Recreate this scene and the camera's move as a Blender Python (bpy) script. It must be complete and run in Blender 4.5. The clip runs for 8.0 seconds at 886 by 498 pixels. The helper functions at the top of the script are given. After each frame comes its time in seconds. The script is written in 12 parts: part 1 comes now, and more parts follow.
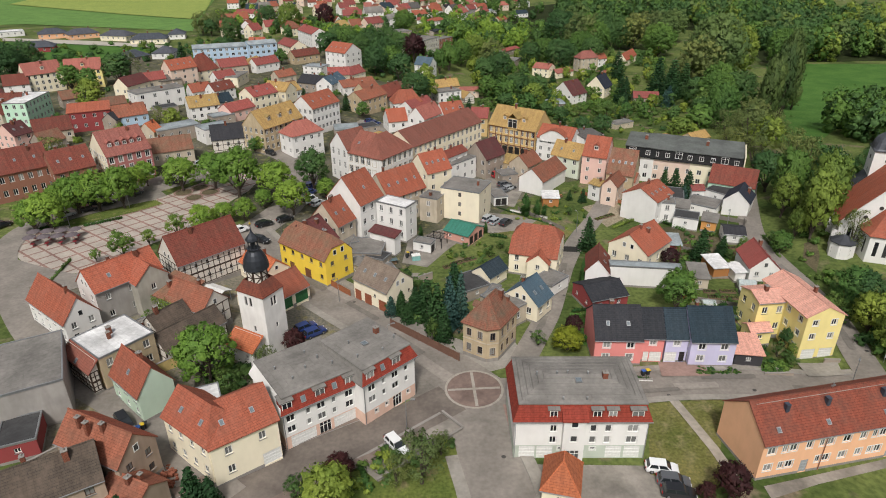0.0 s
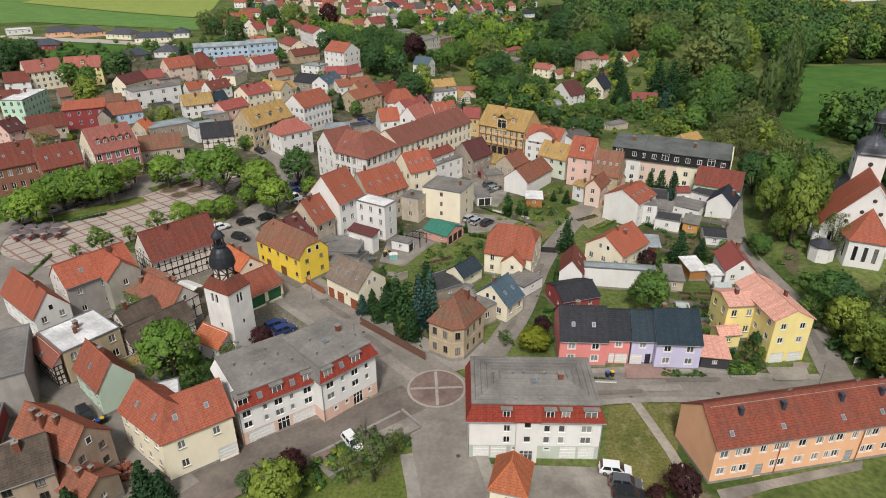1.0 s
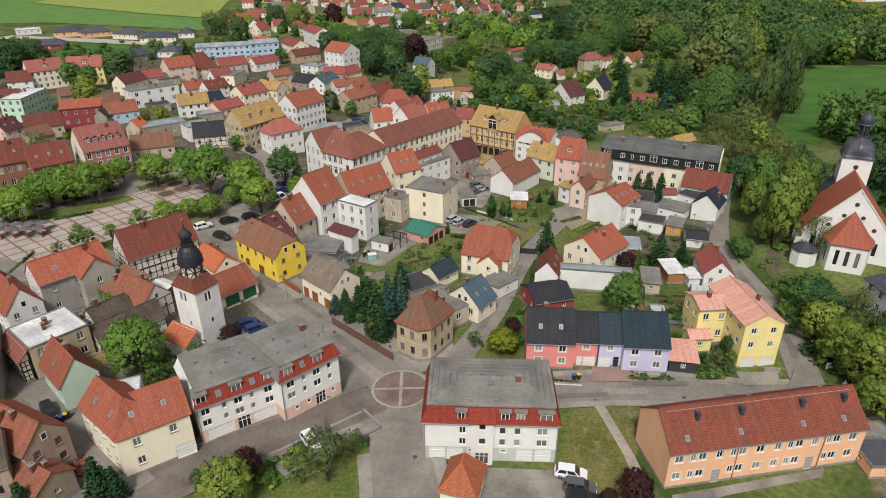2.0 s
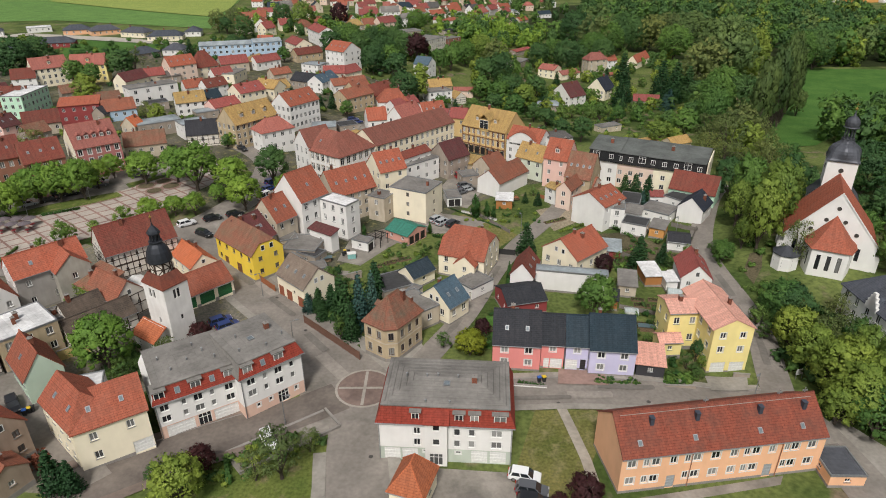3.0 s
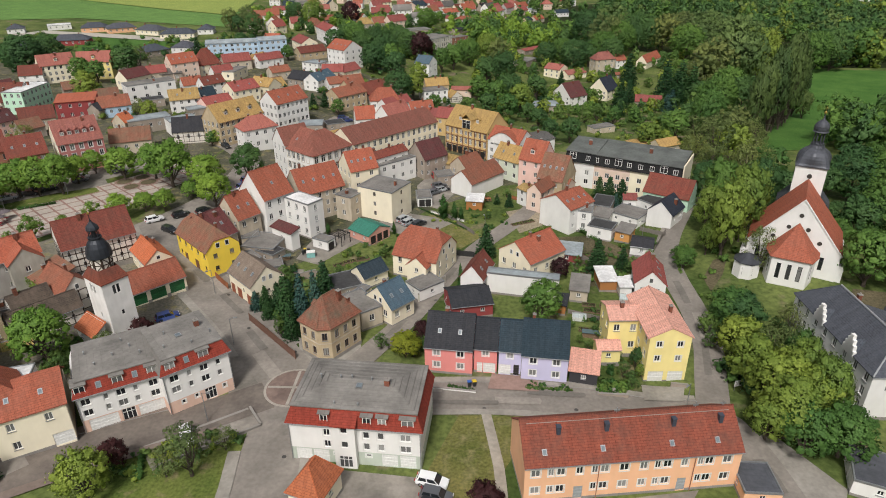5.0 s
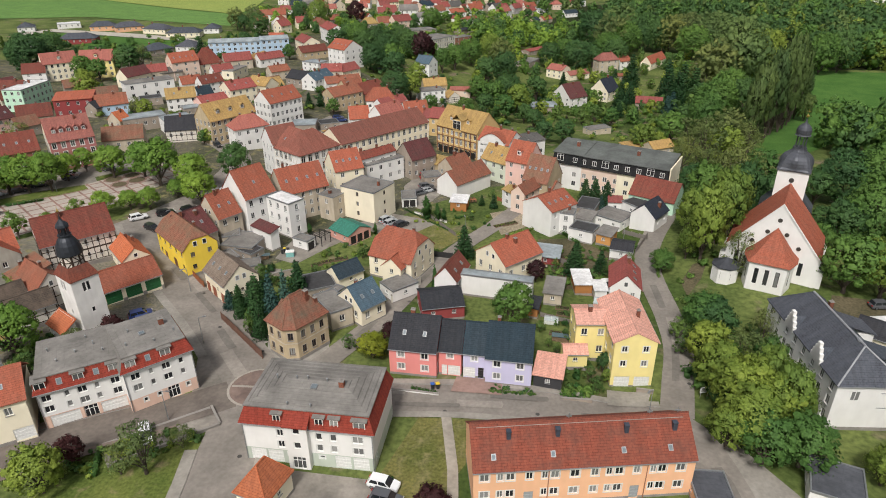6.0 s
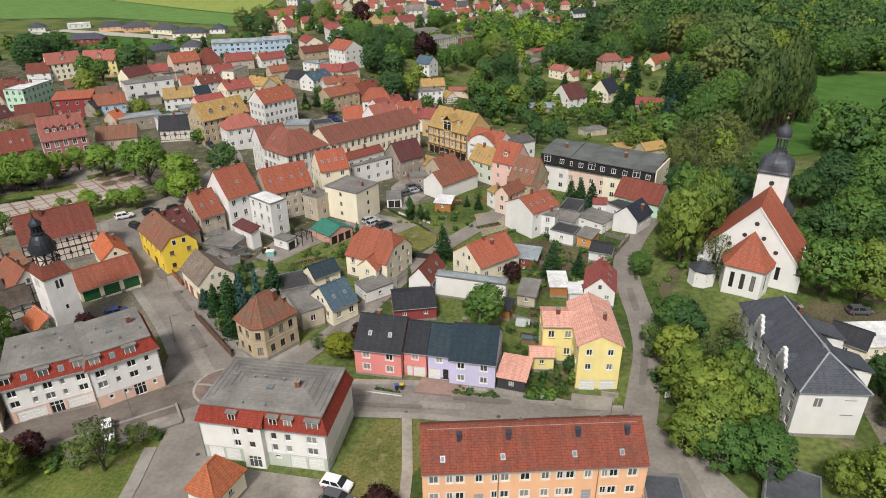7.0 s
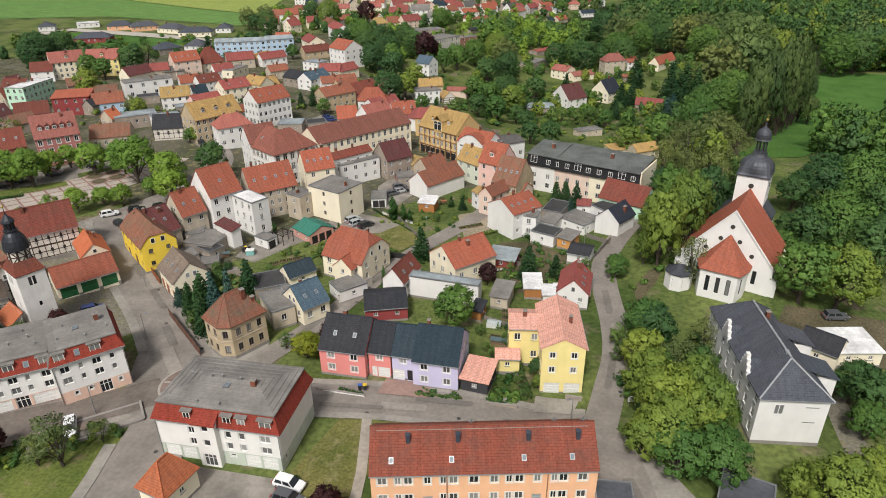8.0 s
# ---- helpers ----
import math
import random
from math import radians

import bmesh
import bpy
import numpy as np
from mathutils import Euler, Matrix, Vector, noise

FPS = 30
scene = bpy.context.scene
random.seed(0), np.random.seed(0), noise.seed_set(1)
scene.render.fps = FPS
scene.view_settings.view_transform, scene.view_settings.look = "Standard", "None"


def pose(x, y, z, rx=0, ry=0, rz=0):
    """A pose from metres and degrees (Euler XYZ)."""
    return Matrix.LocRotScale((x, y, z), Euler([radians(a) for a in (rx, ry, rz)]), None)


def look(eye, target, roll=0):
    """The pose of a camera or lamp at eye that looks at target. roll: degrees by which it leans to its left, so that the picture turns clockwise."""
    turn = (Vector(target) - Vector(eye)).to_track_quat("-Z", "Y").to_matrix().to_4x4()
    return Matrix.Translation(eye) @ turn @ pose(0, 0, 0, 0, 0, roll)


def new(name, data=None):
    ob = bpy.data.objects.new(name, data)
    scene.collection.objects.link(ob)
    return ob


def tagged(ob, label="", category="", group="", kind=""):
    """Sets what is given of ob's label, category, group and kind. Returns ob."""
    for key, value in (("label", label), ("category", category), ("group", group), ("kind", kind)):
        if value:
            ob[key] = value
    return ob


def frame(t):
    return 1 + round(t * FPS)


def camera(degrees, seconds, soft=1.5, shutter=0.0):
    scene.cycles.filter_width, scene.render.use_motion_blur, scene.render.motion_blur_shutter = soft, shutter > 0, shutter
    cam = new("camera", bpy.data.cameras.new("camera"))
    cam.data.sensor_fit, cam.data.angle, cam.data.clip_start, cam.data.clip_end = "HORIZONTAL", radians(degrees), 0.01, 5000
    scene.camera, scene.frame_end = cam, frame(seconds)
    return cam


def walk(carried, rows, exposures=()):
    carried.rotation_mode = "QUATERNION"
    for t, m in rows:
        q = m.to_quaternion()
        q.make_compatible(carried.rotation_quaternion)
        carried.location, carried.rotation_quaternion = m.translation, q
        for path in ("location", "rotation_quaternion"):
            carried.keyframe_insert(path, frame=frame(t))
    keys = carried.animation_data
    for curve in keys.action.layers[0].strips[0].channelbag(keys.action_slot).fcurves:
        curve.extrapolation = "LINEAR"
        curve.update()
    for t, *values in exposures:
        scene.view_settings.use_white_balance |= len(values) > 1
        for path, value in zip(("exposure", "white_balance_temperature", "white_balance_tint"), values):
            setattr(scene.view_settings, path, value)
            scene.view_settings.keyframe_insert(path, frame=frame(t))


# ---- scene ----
cam = camera(70.0, 8.0, soft=1.0)
PATH = [
    (0, (2.17, -0.185, 66.012), (2.129, 1.601, 65.113), -0.3),
    (0.5, (5.924, -0.243, 65.996), (5.865, 1.542, 65.097), -0.3),
    (1, (9.806, -0.213, 65.98), (9.729, 1.572, 65.081), -0.2),
    (1.5, (13.586, 0.01, 65.949), (13.489, 1.794, 65.051), -0.3),
    (3, (25.202, 1.123, 65.934), (25.04, 2.902, 65.035), -0.3),
    (3.5, (28.988, 1.637, 65.977), (28.804, 3.413, 65.076), -0.4),
    (4, (32.907, 2.261, 65.979), (32.701, 4.035, 65.078), -0.4),
    (4.5, (36.727, 2.965, 65.959), (36.498, 4.736, 65.057), -0.5),
    (6, (48.219, 5.446, 65.953), (47.927, 7.207, 65.05), -0.5),
    (6.5, (52.044, 6.172, 65.987), (51.728, 7.929, 65.085), -0.6),
    (7, (55.954, 6.913, 66.01), (55.618, 8.666, 65.108), -0.7),
    (7.5, (59.78, 7.783, 66.019), (59.421, 9.532, 65.116), -0.8),
    (8, (63.58, 8.771, 66.008), (63.202, 10.515, 65.105), -0.8),
]
walk(cam, [(t, look(eye, target, roll)) for t, eye, target, roll in PATH], [(0, 0.19), (4.0, 0.13), (6.0, 0.27), (8, 0.3)])

# ---- light ----
SUN_EL, SUN_AZ = radians(52), radians(186)
world = bpy.data.worlds.new("sky")
scene.world = world
world.use_nodes = True
wn = world.node_tree
sky = wn.nodes.new("ShaderNodeTexSky")
sky.sky_type, sky.sun_disc = "NISHITA", False
sky.sun_elevation, sky.sun_rotation = SUN_EL, SUN_AZ
sky.dust_density, sky.ozone_density = 4.0, 1.0
haze = wn.nodes.new("ShaderNodeHueSaturation")
haze.inputs["Saturation"].default_value = 0.28
wn.links.new(sky.outputs[0], haze.inputs["Color"])
wn.links.new(haze.outputs[0], wn.nodes["Background"].inputs["Color"])
wn.nodes["Background"].inputs["Strength"].default_value = 0.088
sun = new("sun", bpy.data.lights.new("sun", "SUN"))
sun.data.energy, sun.data.angle, sun.data.color = 2.6, radians(10), (1.0, 0.95, 0.89)
sun.rotation_euler = Vector((-math.sin(SUN_AZ) * math.cos(SUN_EL), -math.cos(SUN_AZ) * math.cos(SUN_EL), -math.sin(SUN_EL))).to_track_quat("-Z", "Y").to_euler()

# ---- materials ----
MATS = {}


def nodes_of(name, rough, spec=0.3):
    m = bpy.data.materials.new(name)
    m.use_nodes = True
    nt = m.node_tree
    b = nt.nodes["Principled BSDF"]
    b.inputs["Roughness"].default_value = rough
    b.inputs["Specular IOR Level"].default_value = spec
    return m, nt, b


def noise_node(nt, scale, detail=4, coords="Object", vec=None):
    n = nt.nodes.new("ShaderNodeTexNoise")
    n.inputs["Scale"].default_value, n.inputs["Detail"].default_value = scale, detail
    if vec is None:
        tc = nt.nodes.new("ShaderNodeTexCoord")
        vec = tc.outputs[coords]
    nt.links.new(vec, n.inputs["Vector"])
    return n.outputs["Fac"]


def ramp_node(nt, fac, lo, hi, c0, c1):
    r = nt.nodes.new("ShaderNodeValToRGB")
    e = r.color_ramp.elements
    e[0].position, e[1].position = lo, hi
    e[0].color, e[1].color = (*c0, 1), (*c1, 1)
    nt.links.new(fac, r.inputs["Fac"])
    return r.outputs["Color"]


def mix_node(nt, fac, a, b, kind="MIX"):
    n = nt.nodes.new("ShaderNodeMix")
    n.data_type, n.blend_type = "RGBA", kind
    for sock, v in ((n.inputs[0], fac), (n.inputs[6], a), (n.inputs[7], b)):
        if isinstance(v, (int, float)):
            sock.default_value = v
        elif isinstance(v, tuple):
            sock.default_value = (*v, 1)
        else:
            nt.links.new(v, sock)
    return n.outputs[2]


def bump_node(nt, b, height, strength, dist):
    n = nt.nodes.new("ShaderNodeBump")
    n.inputs["Strength"].default_value, n.inputs["Distance"].default_value = strength, dist
    nt.links.new(height, n.inputs["Height"])
    nt.links.new(n.outputs[0], b.inputs["Normal"])


def scaled(c, k):
    return tuple(min(1, v * k) for v in c)


def plaster(name, col, dirt=0.25, rough=0.9):
    """Rendered wall: fine grain, broad weathering and drip stains."""
    if name in MATS:
        return MATS[name]
    m, nt, b = nodes_of(name, rough, 0.2)
    tc = nt.nodes.new("ShaderNodeTexCoord")
    big = noise_node(nt, 0.35, 5)
    mp = nt.nodes.new("ShaderNodeMapping")
    mp.inputs["Scale"].default_value = (1.1, 1.1, 0.3)
    nt.links.new(tc.outputs["Object"], mp.inputs["Vector"])
    drip = noise_node(nt, 1.0, 4, vec=mp.outputs[0])
    c = ramp_node(nt, big, 0.3, 0.7, scaled(col, 1 - dirt * 0.6), scaled(col, 1.04))
    d = ramp_node(nt, drip, 0.38, 0.62, scaled((0.62, 0.6, 0.56), 1 - dirt * 0.3), (1, 1, 1))
    c2 = mix_node(nt, dirt * 0.85, c, d, "MULTIPLY")
    nt.links.new(c2, b.inputs["Base Color"])
    bump_node(nt, b, noise_node(nt, 14, 3), 0.25, 0.02)
    MATS[name] = m
    return m


def tiles(name, col, worn, row=0.34, wide=0.8, wear=0.5, moss=0.0):
    """Clay tiles in courses, laid by the roof's own metres; worn: the colour of weathered patches."""
    if name in MATS:
        return MATS[name]
    m, nt, b = nodes_of(name, 0.82, 0.14)
    uv = nt.nodes.new("ShaderNodeUVMap")
    br = nt.nodes.new("ShaderNodeTexBrick")
    br.offset = 0.5
    br.inputs["Scale"].default_value = 1.0
    br.inputs["Brick Width"].default_value, br.inputs["Row Height"].default_value = wide, row
    br.inputs["Mortar Size"].default_value, br.inputs["Mortar Smooth"].default_value = 0.028, 0.7
    br.inputs["Color1"].default_value = (*scaled(col, 0.95), 1)
    br.inputs["Color2"].default_value = (*scaled(col, 1.05), 1)
    br.inputs["Mortar"].default_value = (*scaled(col, 0.45), 1)
    nt.links.new(uv.outputs[0], br.inputs["Vector"])
    patch = noise_node(nt, 0.45, 6, vec=uv.outputs[0])
    oi = nt.nodes.new("ShaderNodeObjectInfo")
    tone = ramp_node(nt, oi.outputs["Random"], 0, 1, (0.74, 0.82, 0.84), (1.12, 1.08, 1.05))
    k = nt.nodes.new("ShaderNodeMath")
    k.operation = "MULTIPLY"
    k.inputs[1].default_value = wear
    pr = ramp_node(nt, patch, 0.42, 0.68, (0, 0, 0), (1, 1, 1))
    nt.links.new(pr, k.inputs[0])
    c = mix_node(nt, k.outputs[0], br.outputs["Color"], worn)
    streak = nt.nodes.new("ShaderNodeMapping")
    streak.inputs["Scale"].default_value = (1.3, 0.12, 1)
    nt.links.new(uv.outputs[0], streak.inputs["Vector"])
    st = ramp_node(nt, noise_node(nt, 1.0, 4, vec=streak.outputs[0]), 0.35, 0.6, (0.78, 0.76, 0.75), (1.05, 1.05, 1.05))
    c = mix_node(nt, 0.6, c, st, "MULTIPLY")
    fleck = ramp_node(nt, noise_node(nt, 2.3, 3, vec=uv.outputs[0]), 0.32, 0.68, (0.78, 0.8, 0.82), (1.14, 1.12, 1.1))
    c = mix_node(nt, 0.75, c, fleck, "MULTIPLY")
    c = mix_node(nt, 0.8, c, tone, "MULTIPLY")
    nt.links.new(c, b.inputs["Base Color"])
    bump_node(nt, b, br.outputs["Fac"], -0.5, 0.05)
    MATS[name] = m
    return m


def sheet(name, col, rough=0.8, seam=0.0, stain=0.35, metal=0.0):
    """Felt, metal or paving: broad stains, grain, and seams where seam is given."""
    if name in MATS:
        return MATS[name]
    m, nt, b = nodes_of(name, rough, 0.25)
    b.inputs["Metallic"].default_value = metal
    big = noise_node(nt, 0.22, 6)
    mid = noise_node(nt, 1.7, 5)
    c = ramp_node(nt, big, 0.32, 0.68, scaled(col, 1 - stain), scaled(col, 1 + stain * 0.5))
    c = mix_node(nt, 0.5, c, ramp_node(nt, mid, 0.3, 0.7, (0.7, 0.7, 0.7), (1.16, 1.16, 1.16)), "MULTIPLY")
    if seam:
        uv = nt.nodes.new("ShaderNodeUVMap")
        br = nt.nodes.new("ShaderNodeTexBrick")
        br.inputs["Scale"].default_value = 1
        br.inputs["Brick Width"].default_value, br.inputs["Row Height"].default_value = seam * 6, seam
        br.inputs["Mortar Size"].default_value = 0.03
        br.inputs["Color1"].default_value, br.inputs["Color2"].default_value = (1, 1, 1, 1), (0.93, 0.93, 0.93, 1)
        br.inputs["Mortar"].default_value = (0.8, 0.8, 0.8, 1)
        nt.links.new(uv.outputs[0], br.inputs["Vector"])
        c = mix_node(nt, 1.0, c, br.outputs["Color"], "MULTIPLY")
    nt.links.new(c, b.inputs["Base Color"])
    bump_node(nt, b, noise_node(nt, 20, 2), 0.2, 0.01)
    MATS[name] = m
    return m


def plain(name, col, rough=0.6, metal=0.0, spec=0.4):
    if name in MATS:
        return MATS[name]
    m, nt, b = nodes_of(name, rough, spec)
    b.inputs["Metallic"].default_value = metal
    c = ramp_node(nt, noise_node(nt, 3, 4), 0.3, 0.7, scaled(col, 0.85), scaled(col, 1.1))
    nt.links.new(c, b.inputs["Base Color"])
    MATS[name] = m
    return m


def glass_pane():
    """Window glass before a dark room; here and there a pale curtain."""
    if "pane" in MATS:
        return MATS["pane"]
    m, nt, b = nodes_of("pane", 0.06, 0.5)
    oi = nt.nodes.new("ShaderNodeObjectInfo")
    c = ramp_node(nt, oi.outputs["Random"], 0.35, 1.0, (0.018, 0.02, 0.024), (0.3, 0.3, 0.29))
    nt.links.new(c, b.inputs["Base Color"])
    MATS["pane"] = m
    return m


def foliage(name, dark, light, bloom=None):
    if name in MATS:
        return MATS[name]
    m, nt, b = nodes_of(name, 0.62, 0.22)
    geo = nt.nodes.new("ShaderNodeNewGeometry")
    oi = nt.nodes.new("ShaderNodeObjectInfo")
    # Noise mixes leaf tones; its dark end also paints the shade in leaf gaps.
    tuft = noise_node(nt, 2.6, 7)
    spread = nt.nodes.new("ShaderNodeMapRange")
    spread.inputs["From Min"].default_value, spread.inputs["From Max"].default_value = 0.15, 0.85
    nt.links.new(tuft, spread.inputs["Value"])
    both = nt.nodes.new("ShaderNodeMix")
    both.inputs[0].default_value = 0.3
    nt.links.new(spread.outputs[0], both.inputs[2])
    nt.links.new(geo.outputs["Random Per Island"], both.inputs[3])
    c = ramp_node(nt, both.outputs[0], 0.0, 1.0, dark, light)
    bump_node(nt, b, tuft, 0.5, 0.2)
    if bloom:
        r = nt.nodes.new("ShaderNodeMath")
        r.operation = "GREATER_THAN"
        r.inputs[1].default_value = 0.82
        nt.links.new(geo.outputs["Random Per Island"], r.inputs[0])
        c = mix_node(nt, r.outputs[0], c, bloom)
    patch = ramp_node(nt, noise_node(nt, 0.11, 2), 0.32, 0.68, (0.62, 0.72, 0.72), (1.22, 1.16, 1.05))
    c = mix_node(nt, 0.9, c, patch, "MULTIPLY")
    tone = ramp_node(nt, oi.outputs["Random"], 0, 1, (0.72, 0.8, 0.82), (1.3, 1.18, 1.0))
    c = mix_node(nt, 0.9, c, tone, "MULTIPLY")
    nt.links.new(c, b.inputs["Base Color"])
    tr = nt.nodes.new("ShaderNodeBsdfTranslucent")
    nt.links.new(c, tr.inputs["Color"])
    mx = nt.nodes.new("ShaderNodeMixShader")
    mx.inputs[0].default_value = 0.3
    out = nt.nodes["Material Output"]
    nt.links.new(b.outputs[0], mx.inputs[1])
    nt.links.new(tr.outputs[0], mx.inputs[2])
    nt.links.new(mx.outputs[0], out.inputs["Surface"])
    MATS[name] = m
    return m


ROOF = {
    "red": ("orange-red clay tile", (0.36, 0.108, 0.066), (0.29, 0.115, 0.08), 0.55), "red2": ("red clay tile", (0.22, 0.066, 0.044), (0.14, 0.062, 0.048), 0.8), "redbrown": ("faded red tile", (0.26, 0.098, 0.074), (0.2, 0.09, 0.07), 0.6),
    "orange": ("bright orange tile", (0.5, 0.15, 0.07), (0.42, 0.15, 0.09), 0.4), "dred": ("dark red tile", (0.2, 0.06, 0.045), (0.14, 0.065, 0.05), 0.6),
    "maroon": ("maroon tile", (0.13, 0.045, 0.045), (0.1, 0.06, 0.055), 0.6), "brown": ("weathered brown tile", (0.24, 0.11, 0.075), (0.17, 0.125, 0.085), 0.8),
    "brownred": ("faded red-brown tile", (0.3, 0.11, 0.07), (0.2, 0.1, 0.07), 0.7), "rose": ("rose-red tile", (0.36, 0.13, 0.105), (0.3, 0.12, 0.1), 0.5),
    "band": ("red clay tile", (0.27, 0.05, 0.034), (0.22, 0.05, 0.037), 0.4), "taupe": ("taupe tile", (0.2, 0.155, 0.125), (0.26, 0.21, 0.17), 0.7), "oldbrown": ("old brown-grey tile", (0.085, 0.068, 0.056), (0.13, 0.1, 0.08), 0.8), "rosered": ("crimson tile", (0.3, 0.085, 0.075), (0.23, 0.085, 0.075), 0.5), "pink": ("salmon tile", (0.66, 0.35, 0.28), (0.6, 0.34, 0.28), 0.4),
    "yel": ("lichen-yellowed tile", (0.42, 0.28, 0.11), (0.3, 0.2, 0.09), 0.7), "dark": ("charcoal tile", (0.036, 0.038, 0.045), (0.05, 0.05, 0.056), 0.5),
    "slate": ("grey-blue tile", (0.03, 0.047, 0.062), (0.042, 0.055, 0.068), 0.4), "slate2": ("slate", (0.08, 0.086, 0.105), (0.1, 0.107, 0.125), 0.5),
    "navy": ("blue-black tile", (0.03, 0.036, 0.052), (0.045, 0.05, 0.06), 0.4), "bluesl": ("blue-grey metal tile", (0.075, 0.12, 0.16), (0.1, 0.13, 0.16), 0.4),
    "grey2": ("grey cement tile", (0.13, 0.12, 0.115), (0.1, 0.095, 0.09), 0.6), "green": ("green sheet", (0.05, 0.2, 0.15), (0.07, 0.2, 0.16), 0.3),
}
FLAT = {"grey": ("grey felt", (0.215, 0.203, 0.188)), "white": ("white sheet", (0.72, 0.72, 0.72)), "dark": ("dark felt", (0.06, 0.06, 0.062)),
        "greyblue": ("pale grey sheet", (0.3, 0.34, 0.36)), "slate2": ("slate-grey felt", (0.09, 0.095, 0.11))}
WALL = {
    "cream": ("cream", (0.8, 0.73, 0.57)), "white": ("white", (0.74, 0.73, 0.71)), "orange": ("apricot", (0.8, 0.46, 0.28)), "pinkred": ("coral-pink", (0.72, 0.26, 0.24)),
    "lilac": ("lilac", (0.55, 0.53, 0.72)), "yellow": ("lemon-yellow", (0.82, 0.7, 0.3)), "ochre": ("sandy ochre", (0.52, 0.42, 0.28)), "yell": ("bright yellow", (0.85, 0.62, 0.08)),
    "beige": ("beige", (0.55, 0.48, 0.38)), "stone": ("grey-brown", (0.36, 0.31, 0.26)), "ochre2": ("golden ochre brick", (0.60, 0.43, 0.20)), "palegreen": ("pale green", (0.62, 0.66, 0.55)),
    "pink": ("pale pink", (0.74, 0.5, 0.44)), "pinkbeige": ("pinkish beige", (0.7, 0.55, 0.46)), "mint": ("mint-green", (0.5, 0.72, 0.56)), "mint2": ("pale green", (0.5, 0.62, 0.5)),
}
WALL.update({
    "dredwall": ("dark red", (0.28, 0.06, 0.06)), "pinkbrick": ("salmon", (0.62, 0.33, 0.27)), "timber": ("half-timbered white", (0.66, 0.62, 0.56)), "greyp": ("grey", (0.36, 0.34, 0.32)),
    "ivy": ("ivy-grown grey", (0.4, 0.38, 0.33)), "rubble": ("rubble", (0.4, 0.31, 0.24)), "brick": ("brown brick", (0.27, 0.13, 0.09)), "redwhite": ("red and white", (0.42, 0.17, 0.16)), "bluew": ("pale blue", (0.42, 0.55, 0.68)),
    "stonel": ("pale stone", (0.55, 0.52, 0.45)), "wood": ("brown wooden", (0.38, 0.17, 0.06)), "orangew": ("orange", (0.6, 0.3, 0.1)), "grey": ("grey", (0.4, 0.39, 0.38)), "dark": ("dark grey", (0.05, 0.05, 0.055)),
})


def roof_mat(key, flat):
    if flat:
        words, col = FLAT.get(key) or (ROOF[key][0], ROOF[key][1])
        return sheet("flat_roof_" + key, col, 0.85, 1.0)
    if key in ROOF:
        return tiles("tiles_" + key, ROOF[key][1], ROOF[key][2], wear=ROOF[key][3])
    return sheet("flat_roof_" + key, FLAT[key][1], 0.7, 1.0)


def wall_mat(key):
    return plaster("plaster_" + key, WALL[key][1], 0.32 if key in ("stone", "ochre", "greyp", "beige", "ivy", "rubble") else 0.1)


FRAME_WHITE = plain("window_white", (0.72, 0.72, 0.7), 0.5)
PANE = glass_pane()
PLINTH = plaster("plinth_grey", (0.3, 0.28, 0.26), 0.35)
ZINC = plain("zinc", (0.3, 0.31, 0.32), 0.45, 0.6)
BRICK_RED = tiles("chimney_brick", (0.3, 0.11, 0.07), (0.2, 0.1, 0.08), 0.08, 0.25)
BEAM = plain("dark_timber", (0.05, 0.032, 0.022), 0.8)
FRAME_DARK = plain("window_brown", (0.09, 0.06, 0.045), 0.6)
DOOR_BROWN = plain("door_brown", (0.16, 0.07, 0.035), 0.6)
SHUTTER_WHITE = plain("door_white", (0.68, 0.68, 0.66), 0.5)


# ---- ground form ----
def smooth(v):
    v = min(1.0, max(0.0, v))
    return v * v * (3 - 2 * v)


def T(x, y):
    z = 3.5 * smooth((-x - 20) / 38)
    z -= 12 * smooth((x + 30) / 90) * smooth((y - 180) / 150)
    z += 4.0 * smooth(1 - math.hypot(x - 100, y - 135) / 45)
    z -= 1.05 * smooth(1 - math.hypot(x - 63, y - 91) / 13)
    return z


# ---- mesh helpers ----
def mesh_from(name, verts, faces, mats, idx=None, uvs=None):
    """A mesh; vertices of six numbers carry their own soft normals."""
    me = bpy.data.meshes.new(name)
    soft = len(verts) > 0 and len(verts[0]) == 6
    va = np.array(verts) if soft else None
    me.from_pydata(va[:, :3].tolist() if soft else verts, [], faces)
    for m in mats:
        me.materials.append(m)
    if idx:
        me.polygons.foreach_set("material_index", idx)
    if uvs:
        layer = me.uv_layers.new(name="UVMap")
        layer.data.foreach_set("uv", [c for uv in uvs for c in uv])
    me.update()
    if soft:
        me.polygons.foreach_set("use_smooth", [True] * len(me.polygons))
        me.normals_split_custom_set_from_vertices(va[:, 3:].tolist())
    return me


